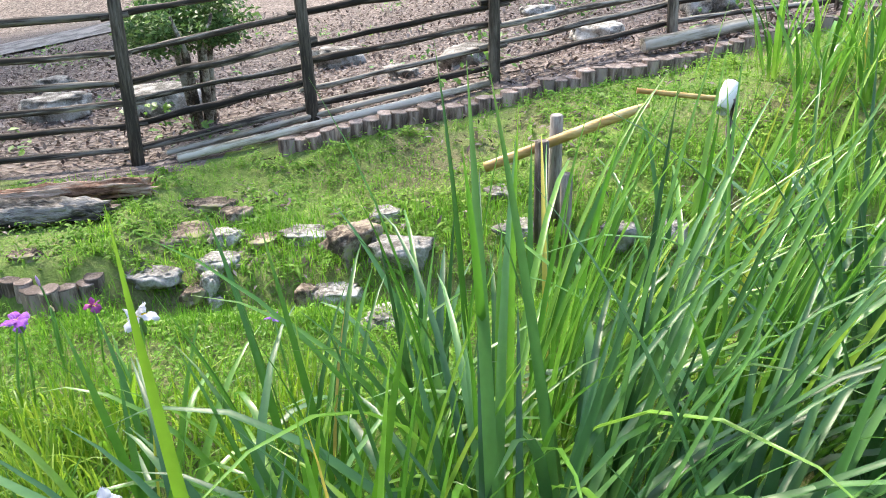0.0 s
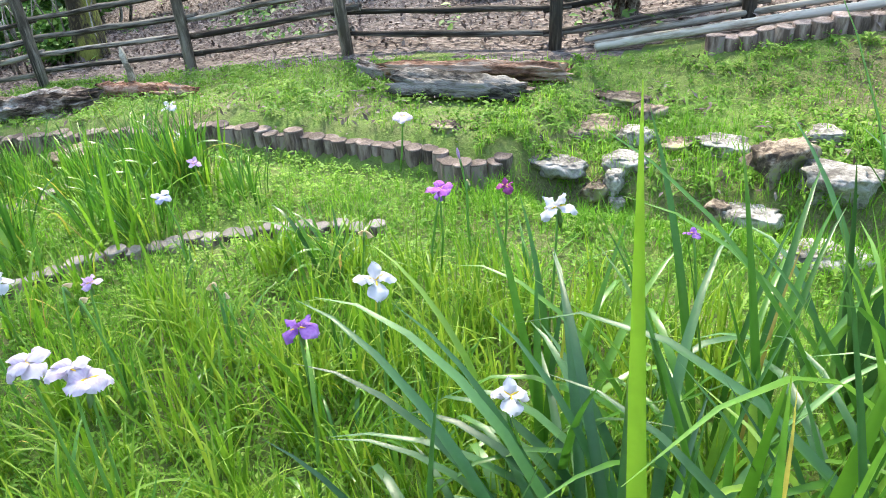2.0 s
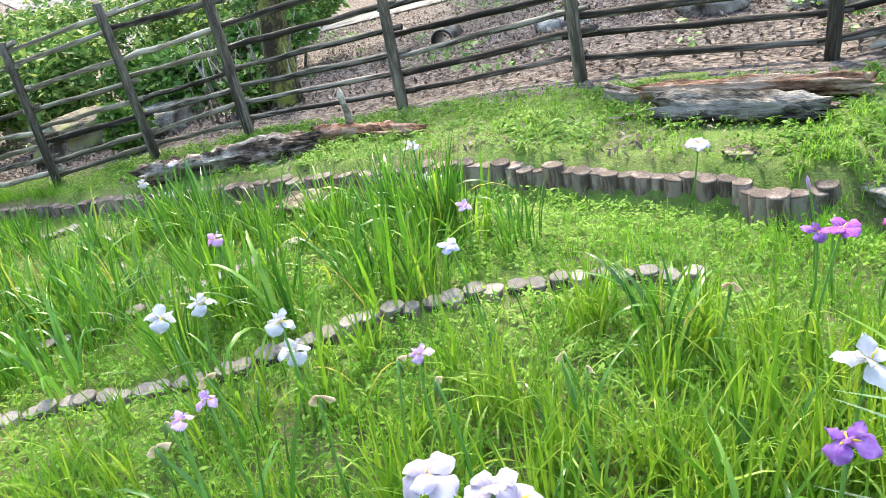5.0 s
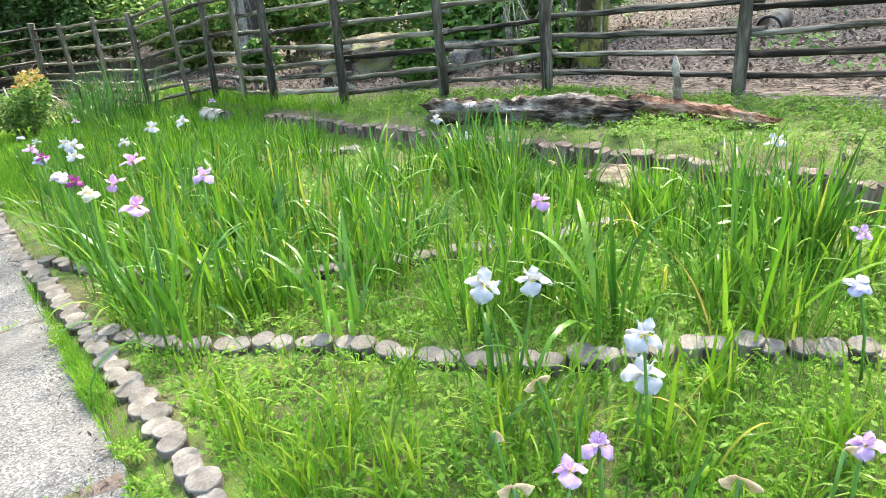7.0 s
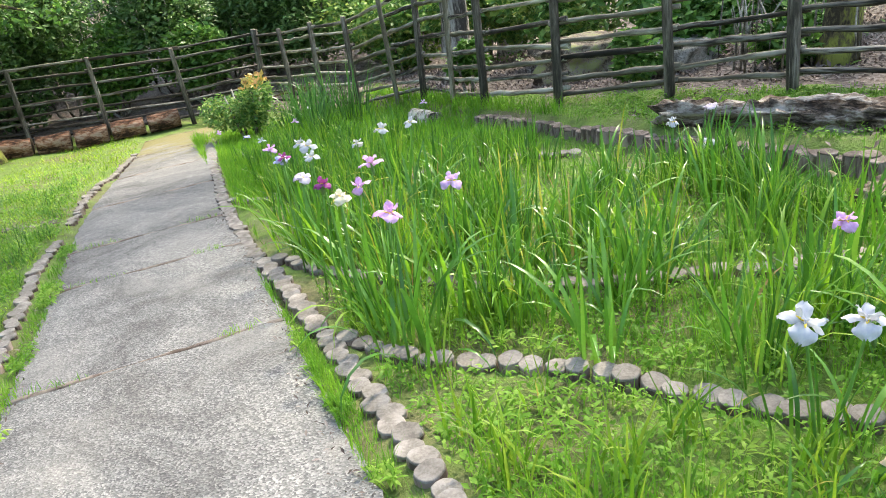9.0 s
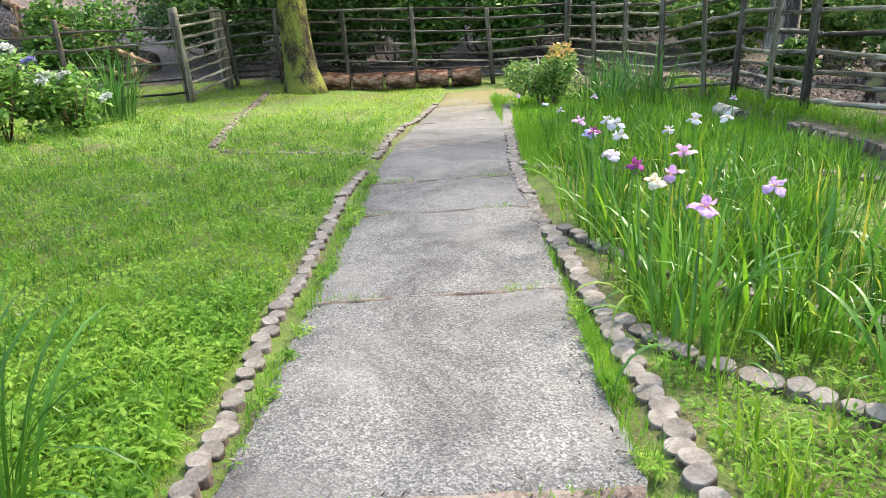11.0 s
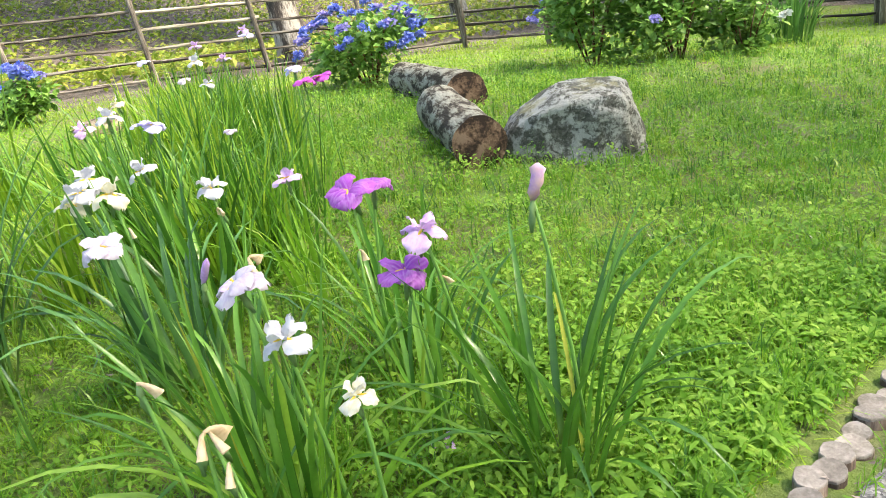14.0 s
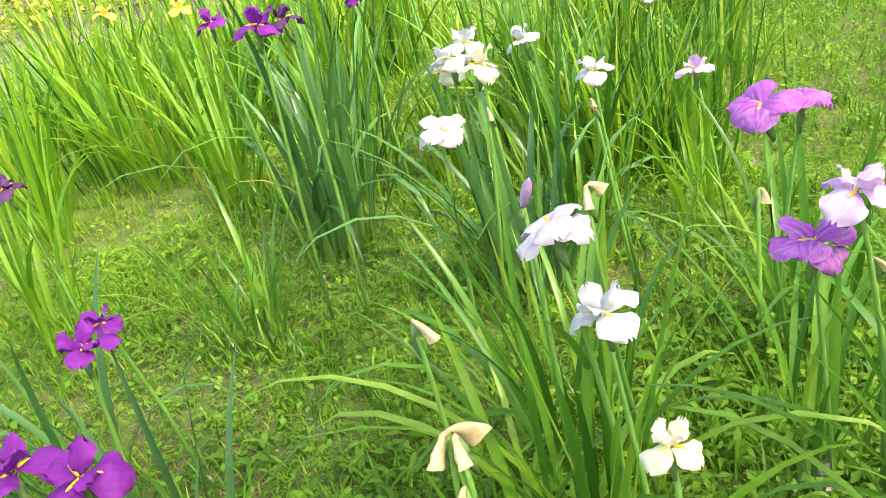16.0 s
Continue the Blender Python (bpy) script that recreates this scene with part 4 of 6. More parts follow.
FOLIAGE = {"green": IRIS_LEAF, "blue": IRIS_BLUE, "lime": IRIS_LIME}


def iris_clump(x, y, n, height, tone, label, radius=0.10, lean=(0, 0), arch=0.5, seed=0, dry=0.05, group="iris clumps", thin=1.0):
    """A clump of single leaves."""
    rnd = random.Random(seed)
    c = thing("iris_plant", label, "iris", (x, y, h(x, y)), group)
    for i in range(n):
        az = rnd.uniform(0, 2 * math.pi)
        r = radius * math.sqrt(rnd.random())
        pool = POOL["dry" if rnd.random() < dry else tone]
        k = min(len(pool) - 1, int(len(pool) * min(0.999, rnd.random() ** (1.5 - arch))))
        o = new("leaf", pool[k])
        o.parent = c
        L = height * rnd.uniform(0.6, 1.12)
        bx, by = r * math.cos(az), r * math.sin(az)
        turn = math.degrees(math.atan2(by * 4 + lean[1] + rnd.uniform(-0.25, 0.25), bx * 4 + lean[0] + rnd.uniform(-0.25, 0.25))) if rnd.random() < 0.8 else rnd.uniform(0, 360)
        o.matrix_basis = pose(bx, by, h(x + bx, y + by) - h(x, y) - 0.01, rnd.uniform(-6, 6), rnd.uniform(0, 8), turn) @ Matrix.Diagonal((L, thin * L * rnd.uniform(0.7, 1.1) / max(0.6, L), L, 1))
    return c


def far_clump_mesh(n, height, seed, spread=0.13, wide=0.014):
    r = np.random.default_rng(seed)
    a = r.uniform(0, 2 * np.pi, n)
    rad = spread * np.sqrt(r.random(n))
    base = np.stack([rad * np.cos(a), rad * np.sin(a), np.full(n, -0.01)], -1)
    return np_mesh("leaves", *ribbons(base, a + r.normal(0, 0.6, n), height * r.uniform(0.55, 1.1, n), wide * r.uniform(0.7, 1.2, n),
                                      np.abs(r.normal(0.08, 0.12, n)), r.uniform(0.05, 1.0, n) ** 2 * 1.8, 5, r.uniform(-0.7, 0.7, n)))


FAR_CLUMPS = {}
for tone, cnt in (("green", 5), ("lime", 3), ("blue", 3)):
    for i in range(cnt):
        me = far_clump_mesh(46, 0.55, 50 + i + 10 * cnt)
        me.materials.append(FOLIAGE[tone])
        FAR_CLUMPS.setdefault(tone, []).append(me)


def joined_clump(x, y, scale, tone, rnd, label, group="iris clumps", tall=1.0):
    c = thing("iris_plant", label, "iris", (x, y, h(x, y)), group)
    o = new("leaves", rnd.choice(FAR_CLUMPS[tone]))
    o.parent = c
    o.matrix_basis = pose(0, 0, 0, rnd.uniform(-5, 5), rnd.uniform(-5, 5), rnd.uniform(0, 360)) @ Matrix.Diagonal((scale, scale, scale * tall, 1))
    return c


# tall arching clumps beside the start of the walk
rnd = random.Random(3)
TALL = [(-0.45, 1.05, 14, 1.25, "green", 0.35), (-0.15, 1.20, 24, 1.25, "green", 0.4), (0.15, 1.10, 26, 1.15, "blue", 0.5), (0.45, 1.40, 32, 1.25, "blue", 0.55), (0.15, 1.65, 30, 1.2, "green", 0.4),
        (-0.35, 1.60, 22, 1.1, "green", 0.35), (0.75, 1.15, 30, 1.1, "blue", 0.75), (0.85, 1.75, 34, 1.2, "green", 0.55), (1.15, 1.45, 32, 1.15, "blue", 0.75), (1.35, 1.95, 34, 1.25, "green", 0.6),
        (0.45, 2.15, 28, 1.05, "green", 0.4), (1.75, 1.85, 30, 1.2, "blue", 0.7), (1.85, 2.55, 28, 1.25, "green", 0.5), (-0.75, 1.45, 14, 0.9, "green", 0.5), (0.95, 2.45, 24, 1.05, "green", 0.4), (-0.8, 1.05, 12, 0.95, "blue", 0.75),
        (0.62, 0.88, 12, 0.9, "blue", 0.8), (0.3, 0.85, 10, 0.85, "green", 0.7), (-0.05, 2.2, 18, 0.95, "green", 0.3), (1.45, 2.6, 20, 1.1, "green", 0.4)]
for i, (x, y, n, hh, tone, arch) in enumerate(TALL):
    iris_clump(x, y, int(n * 1.9), hh * (1.22 if x > 0.05 else 0.9), tone if i % 3 else "blue", "tall clump of arching green iris leaves", 0.14, (0.5 if x > 0.3 else 0.1, -0.08), min(1.1, arch + 0.12), 100 + i, 0.02, "tall iris clumps")
lime = thing("iris_plant", "pair of broad lime green iris leaves", "iris", (-0.34, 0.90, h(-0.34, 0.9)), "tall iris clumps")
for dx, dy, L, rx, ry, k in ((0.0, 0.0, 1.5, 0, -7, 0), (0.10, 0.03, 1.15, 9, 5, 2), (0.05, 0.05, 0.95, 1, 6, 1)):
    o = new("leaf", POOL["lime"][k])
    o.parent = lime
    o.matrix_basis = pose(dx, dy, -0.01, rx, ry, 80) @ Matrix.Diagonal((L, 1.35, L, 1))
# broad blue-green leaves arching out over the bed
arch = thing("iris_plant", "fan of broad blue-green iris leaves arching over", "iris", (-0.52, 1.22, h(-0.52, 1.22)), "tall iris clumps")
for i in range(15):
    o = new("leaf", POOL["blue"][6 + i % 5])
    o.parent = arch
    o.matrix_basis = pose(rnd.uniform(-0.08, 0.12), rnd.uniform(-0.12, 0.12), -0.01, rnd.uniform(-6, 6), rnd.uniform(0, 14), rnd.uniform(115, 205)) @ Matrix.Diagonal((rnd.uniform(0.75, 1.1), rnd.uniform(0.8, 1.1), rnd.uniform(0.75, 1.05), 1))
# upright patch on the far corner of the upper lawn
for i in range(7):
    iris_clump(2.0 + 0.30 * (i % 4) + rnd.uniform(-0.1, 0.1), 4.2 + 0.45 * (i // 4) + rnd.uniform(-0.1, 0.1), 16, 0.85, "green", "upright clump of green iris leaves on the upper lawn", 0.12, (0, 0), 0.3, 140 + i)

# shorter clumps of the near bed
ROW_LINE = [(-4.93, 0.45), (-4.62, 0.60), (-4.30, 0.86), (-4.05, 1.06), (-3.72, 1.24), (-3.42, 1.45), (-3.15, 1.83), (-2.86, 2.2), (-2.44, 2.47), (-2.0, 2.65)]


def past_row(x, y):
    """How far a place lies beyond the dividing row, seen from the path's start; below 0 on the near side."""
    return y - np.interp(x, [p[0] for p in ROW_LINE], [p[1] for p in ROW_LINE])


for i in range(78):
    x, y = rnd.uniform(-4.2, -0.9), rnd.uniform(0.6, 2.5)
    if past_row(x, y) > (-0.22 if x < -2.2 else -0.3):
        continue
    iris_clump(x, y, 12, rnd.uniform(0.16, 0.31) if x < -2.3 else rnd.uniform(0.26, 0.46), "lime" if rnd.random() < 0.45 else "green", "low clump of fresh green iris leaves", 0.08, (0, 0), 0.8, 200 + i, 0.08)
x, y = scatter(330, -4.2, -0.3, 0.55, 2.9, lambda x, y: (past_row(x, y) < -0.28) & (rng.random(len(x)) < np.where(x < -2.4, 0.45, 1.0)))
k = np.repeat(np.arange(len(x)), 18)
n = len(k)
a = rng.uniform(0, 2 * np.pi, n)
bx, by = x[k] + rng.normal(0, 0.035, n), y[k] + rng.normal(0, 0.035, n)
tuft = np_mesh("young_iris_leaves", *ribbons(np.stack([bx, by, land(bx, by)], -1), a, rng.uniform(0.18, 0.38, n) * np.where(bx < -2.4, 0.75, 1.1), rng.uniform(0.006, 0.013, n), np.abs(rng.normal(0.12, 0.15, n)), rng.uniform(0.1, 1.0, n) ** 2 * 2.2, 5, rng.uniform(-0.7, 0.7, n)))
tuft.materials.append(IRIS_LIME)
tagged(new("young_iris_leaves", tuft), "tufts of young lime green iris leaves", "iris", kind="stuff")
# dense clumps of the middle bed
for i in range(64):
    x, y = rnd.uniform(-6.2, -2.6), rnd.uniform(0.75, 2.9)
    if past_row(x, y) < 0.16 or y > float(wall_y(x)) - 0.2:
        continue
    iris_clump(x, y, 15, rnd.uniform(0.36, 0.54), "green" if rnd.random() < 0.7 else "lime", "dense upright clump of green iris leaves", 0.11, (0, 0), 0.28, 300 + i, 0.05)
FAR_BED = []
for i in range(165):
    x, y = rnd.uniform(-11.5, -2.4), rnd.uniform(0.6, 2.8)
    if x < -4.6 and abs(y - 0.4 - 0.62 * (x + 6.3)) < 0.16 + 0.1 * rnd.random():
        continue
    if y > float(wall_y(x)) - (0.25 if x > -5 else 0.5) or past_row(x, y) < 0.2:
        continue
    FAR_BED.append((x, y, rnd.uniform(0.28, 0.44)))
b_ = np.array(FAR_BED)
k = np.repeat(np.arange(len(b_)), 44)
n = len(k)
a, q = rng.uniform(0, 2 * np.pi, n), 0.11 * np.sqrt(rng.random(n))
bx, by = b_[k, 0] + q * np.cos(a), b_[k, 1] + q * np.sin(a)
bushy = np_mesh("bed_iris_leaves", *ribbons(np.stack([bx, by, land(bx, by) - 0.01], -1), a + rng.normal(0, 0.6, n), b_[k, 2] * rng.uniform(0.55, 1.1, n), rng.uniform(0.008, 0.014, n), np.abs(rng.normal(0.08, 0.12, n)), rng.uniform(0.05, 1.0, n) ** 2 * 1.8, 5, rng.uniform(-0.7, 0.7, n)))
bushy.materials.append(IRIS_LEAF)
tagged(new("bed_iris_leaves", bushy), "bushy deep green iris leaves filling the far bed", "iris", kind="stuff")
for i in range(26):
    x, y = rnd.uniform(-7.4, -4.7), rnd.uniform(0.52, 1.7)
    iris_clump(x, y, 14, rnd.uniform(0.38, 0.52), "green" if rnd.random() < 0.7 else "lime", "dense upright clump of green iris leaves", 0.12, (0, 0), 0.35, 500 + i, 0.12)
# along the pile wall
for i in range(12):
    x = rnd.uniform(-5.5, -2.9)
    joined_clump(x, float(wall_y(x)) - rnd.uniform(0.35, 0.6), rnd.uniform(0.6, 0.85), "green", rnd, "clump of dark green iris leaves below the log wall", "far iris clumps")

# clumps on the lawn side
LAWN_CLUMPS = [(-3.68, -1.44, 34, 0.7, "green", 0.4), (-3.85, -2.15, 22, 0.62, "green", 0.35), (-3.58, -1.80, 12, 0.6, "green", 0.4), (-3.12, -1.78, 26, 0.72, "green", 0.25), (-3.22, -2.0, 22, 0.7, "green", 0.3), (-3.0, -1.55, 14, 0.6, "lime", 0.5),
               (-3.3, -2.55, 24, 0.72, "blue", 0.2), (-3.55, -2.75, 22, 0.7, "green", 0.25), (-3.62, -3.25, 24, 0.78, "green", 0.25), (-3.9, -2.7, 16, 0.6, "lime", 0.4), (-2.85, -3.15, 34, 0.92, "blue", 0.18), (-2.98, -3.5, 30, 0.9, "green", 0.2),
               (-2.55, -2.75, 20, 0.5, "green", 0.5), (-2.2, -4.2, 30, 0.9, "lime", 0.3), (-2.5, -3.75, 26, 0.85, "lime", 0.3), (-1.75, -3.9, 24, 0.85, "lime", 0.35), (-2.15, -2.35, 14, 0.55, "blue", 0.35), (-2.42, -1.9, 12, 0.52, "blue", 0.35), (-2.65, -4.7, 28, 0.9, "green", 0.3), (-1.9, -3.1, 14, 0.7, "lime", 0.4)]
for i, (x, y, n, hh, tone, arch) in enumerate(LAWN_CLUMPS):
    iris_clump(x, y, int(n * 1.4), hh, tone, "clump of sword-shaped iris leaves in the lawn", 0.11, (0, 0), arch + 0.25, 400 + i, 0.015, "iris clumps on the lawn", 0.75)
for i in range(46):
    k = rnd.random()
    x, y = -3.6 - 2.0 * k + rnd.uniform(-0.4, 0.45), -3.1 - 3.2 * k + rnd.uniform(-0.4, 0.4)
    joined_clump(x, y, rnd.uniform(1.0, 1.25), "green" if rnd.random() < 0.75 else "lime", rnd, "flowering row of bushy iris clumps in the lawn", "iris row")
for i in range(26):
    x, y = rnd.uniform(-3.6, -1.2), rnd.uniform(-7.0, -4.2)
    joined_clump(x, y, rnd.uniform(1.3, 1.6), rnd.choice(["green", "lime", "lime"]), rnd, "tall bushy iris clump behind the others", "iris row")
for x, y, s in ((-12.3, 1.9, 1.45), (-12.0, 2.3, 1.5), (-11.7, 1.7, 1.35), (-12.8, 2.2, 1.5), (-12.6, 1.6, 1.3), (-12.9, 1.8, 1.45), (-12.5, -4.7, 1.9), (-12.75, -4.8, 1.8), (-12.4, -4.95, 1.7)):
    joined_clump(x, y, s, "blue", rnd, "tall tuft of dark green rushes", "rush tufts", 1.0)


# ---- iris flowers ----
def petal(length, wide, droop, ruffle, seed, waist=0.25):
    """A petal along +x: a narrow claw, a broad blade that hangs over, a frilled rim."""
    rnd = random.Random(seed)
    bm = bmesh.new()
    n, m = 10, 5
    rows, p = [], Vector((0.004, 0, 0))
    ph, fold = rnd.uniform(0, 6), rnd.uniform(-0.25, 0.25)
    for i in range(n + 1):
        s = i / n
        a = 0.55 - droop * s ** 0.9
        w = wide * max(waist * (1 - s), math.sin(math.pi * min(1.0, s ** 1.15) * 0.975) ** 0.55)
        along = Vector((math.cos(a), 0, math.sin(a)))
        out = Vector((-math.sin(a), 0, math.cos(a)))
        row = []
        for k in range(-m, m + 1):
            e = k / m
            frill = ruffle * abs(e) ** 1.6 * (math.sin(ph + s * 9 + (2 if k > 0 else 0)) + 0.55 * math.sin(ph * 2 + s * 21 + e * 4))
            cup = -0.30 * w * e * e + fold * w * e * s * 0.5
            tip = ruffle * 0.9 * s ** 3 * math.sin(ph + e * 7)
            row.append(bm.verts.new(p + Vector((0, w * e, 0)) + out * (frill + cup) + along * tip))
        rows.append(row)
        p = p + along * length / n
    for q, t in zip(rows, rows[1:]):
        for k in range(len(q) - 1):
            bm.faces.new((q[k], q[k + 1], t[k + 1], t[k])).smooth = True
    me = bpy.data.meshes.new("petal")
    bm.to_mesh(me)
    bm.free()
    return me


def veined(name, col, vein, edge):
    """Petal: paler or darker veins run outwards from the throat."""
    m, n, l, b = node_mat(name)
    w = noise_node(n, l, 60, 4, 0.6, stretch=(0.25, 2.2, 1))
    r = ramp(n, [(0.35, vein), (0.6, col)])
    l.new(w.outputs[0], r.inputs[0])
    big = noise_node(n, l, 22, 3)
    r2 = ramp(n, [(0.35, (0, 0, 0)), (0.7, (1, 1, 1))])
    l.new(big.outputs[0], r2.inputs[0])
    c = mix_col(n, l, r2.outputs[0], r.outputs[0], edge)
    l.new(c, b.inputs["Base Color"])
    b.inputs["Roughness"].default_value = 0.6
    b.inputs["Specular IOR Level"].default_value = 0.2
    tr = n.new("ShaderNodeBsdfTranslucent")
    l.new(c, tr.inputs[0])
    mx = n.new("ShaderNodeMixShader")
    mx.inputs[0].default_value = 0.28
    l.new(b.outputs[0], mx.inputs[1])
    l.new(tr.outputs[0], mx.inputs[2])
    l.new(mx.outputs[0], n["Material Output"].inputs[0])
    return m


PETALS = {
    "white": veined("white_petal", (0.56, 0.56, 0.62), (0.43, 0.44, 0.57), (0.62, 0.62, 0.65)),
    "blush": veined("blush_white_petal", (0.58, 0.52, 0.62), (0.44, 0.29, 0.52), (0.64, 0.60, 0.67)),
    "cream": veined("cream_petal", (0.72, 0.68, 0.50), (0.72, 0.6, 0.3), (0.76, 0.74, 0.68)),
    "pale": veined("pale_lilac_petal", (0.55, 0.52, 0.84), (0.42, 0.38, 0.76), (0.68, 0.66, 0.88)),
    "lilac": veined("lilac_petal", (0.60, 0.38, 0.70), (0.46, 0.2, 0.58), (0.74, 0.58, 0.80)),
    "pink": veined("pink_lilac_petal", (0.62, 0.33, 0.68), (0.5, 0.2, 0.58), (0.74, 0.52, 0.78)),
    "violet": veined("violet_petal", (0.29, 0.05, 0.40), (0.52, 0.30, 0.60), (0.37, 0.09, 0.47)),
    "amethyst": veined("blue_violet_petal", (0.27, 0.09, 0.46), (0.16, 0.03, 0.32), (0.40, 0.22, 0.58)),
    "purple": veined("deep_purple_petal", (0.19, 0.02, 0.27), (0.1, 0.01, 0.2), (0.26, 0.03, 0.36)),
    "magenta": veined("magenta_petal", (0.45, 0.05, 0.43), (0.36, 0.04, 0.38), (0.55, 0.12, 0.52)),
    "wine": veined("wine_petal", (0.28, 0.04, 0.22), (0.16, 0.03, 0.14), (0.38, 0.08, 0.3)),
    "dark": veined("withering_dark_petal", (0.08, 0.02, 0.12), (0.14, 0.05, 0.14), (0.12, 0.04, 0.18)),
    "yellow": veined("yellow_petal", (0.8, 0.62, 0.08), (0.75, 0.5, 0.04), (0.82, 0.68, 0.2)),
    "wilt": veined("withered_tan_petal", (0.74, 0.55, 0.32), (0.50, 0.30, 0.17), (0.84, 0.72, 0.50)),
    "furl": veined("furled_lilac_peach_petal", (0.62, 0.42, 0.62), (0.50, 0.28, 0.6), (0.80, 0.56, 0.44)),
}
STEM = plain("iris_stem", (0.17, 0.36, 0.07), 0.5, 0.15)
SHEATH = plain("iris_sheath", (0.2, 0.34, 0.12), 0.5, 0.3)
THROAT = plain("yellow_throat", (0.85, 0.62, 0.06), 0.6, 0.2)
NAMES = {"white": "white", "blush": "blush white", "cream": "creamy white", "pale": "pale blue-lilac", "lilac": "lilac", "pink": "pinkish lilac", "violet": "violet", "amethyst": "blue-violet", "purple": "deep purple",
         "magenta": "magenta", "wine": "wine red", "dark": "withering dark purple", "yellow": "yellow", "wilt": "withered tan"}
FALLS = [petal(0.078, 0.037, 1.6, 0.0045, 1), petal(0.080, 0.034, 1.3, 0.005, 2), petal(0.076, 0.039, 1.85, 0.0045, 3), petal(0.076, 0.037, 2.1, 0.006, 8)]
STANDARDS = [petal(0.048, 0.022, 0.1, 0.005, 4), petal(0.050, 0.020, 0.7, 0.005, 5)]
WILTED = tube([(0, 0, -0.004), (0.005, 0, 0.006), (0.013, 0, 0.005), (0.023, 0.001, -0.006), (0.033, 0.002, -0.022), (0.040, 0.002, -0.042)], [0.004, 0.005, 0.0065, 0.010, 0.015, 0.022], 11, cap=False, wobble=0.3, seed=4)
for v in WILTED.verts:
    v.co.y *= 0.6
BUD = tube([(0, 0, -0.01), (0.001, 0, 0.01), (0.003, 0, 0.035), (0.006, 0, 0.06), (0.008, 0, 0.078)], [0.005, 0.009, 0.011, 0.008, 0.001], 9, wobble=0.12, seed=5)
FURL = tube([(0, 0, -0.01), (0.001, 0, 0.015), (0.003, 0.002, 0.05), (0.0, 0.004, 0.085), (-0.004, 0.004, 0.098)], [0.006, 0.016, 0.021, 0.019, 0.004], 11, wobble=0.22, seed=6)
CLOSED = {}
for key, b_ in (("wilt", WILTED), ("bud", BUD), ("furled", FURL)):
    me = bpy.data.meshes.new("closed_petals")
    b_.to_mesh(me)
    b_.free()
    me.materials.append(PETALS[{"wilt": "wilt", "furled": "furl"}.get(key, "lilac")])
    CLOSED[key] = me
PETAL_MESH = {}


def colored(me, color):
    if (me.name, color) not in PETAL_MESH:
        c = me.copy()
        c.materials.append(PETALS[color])
        PETAL_MESH[(me.name, color)] = c
    return PETAL_MESH[(me.name, color)]


def small_mesh(bm, material, name):
    me = bpy.data.meshes.new(name)
    bm.to_mesh(me)
    bm.free()
    me.materials.append(material)
    return me


bm = bmesh.new()
bmesh.ops.create_uvsphere(bm, u_segments=7, v_segments=5, radius=1)
bmesh.ops.scale(bm, verts=bm.verts, vec=(0.016, 0.0035, 0.003))
bmesh.ops.translate(bm, verts=bm.verts, vec=(0.016, 0, 0.007))
SIGNAL = small_mesh(bm, THROAT, "signal")
SPATHE = small_mesh(tube([(0, 0, -0.075), (0.003, 0, -0.045), (0.002, 0, -0.02), (0, 0, 0.0)], [0.004, 0.010, 0.009, 0.003], 6), SHEATH, "sheath")


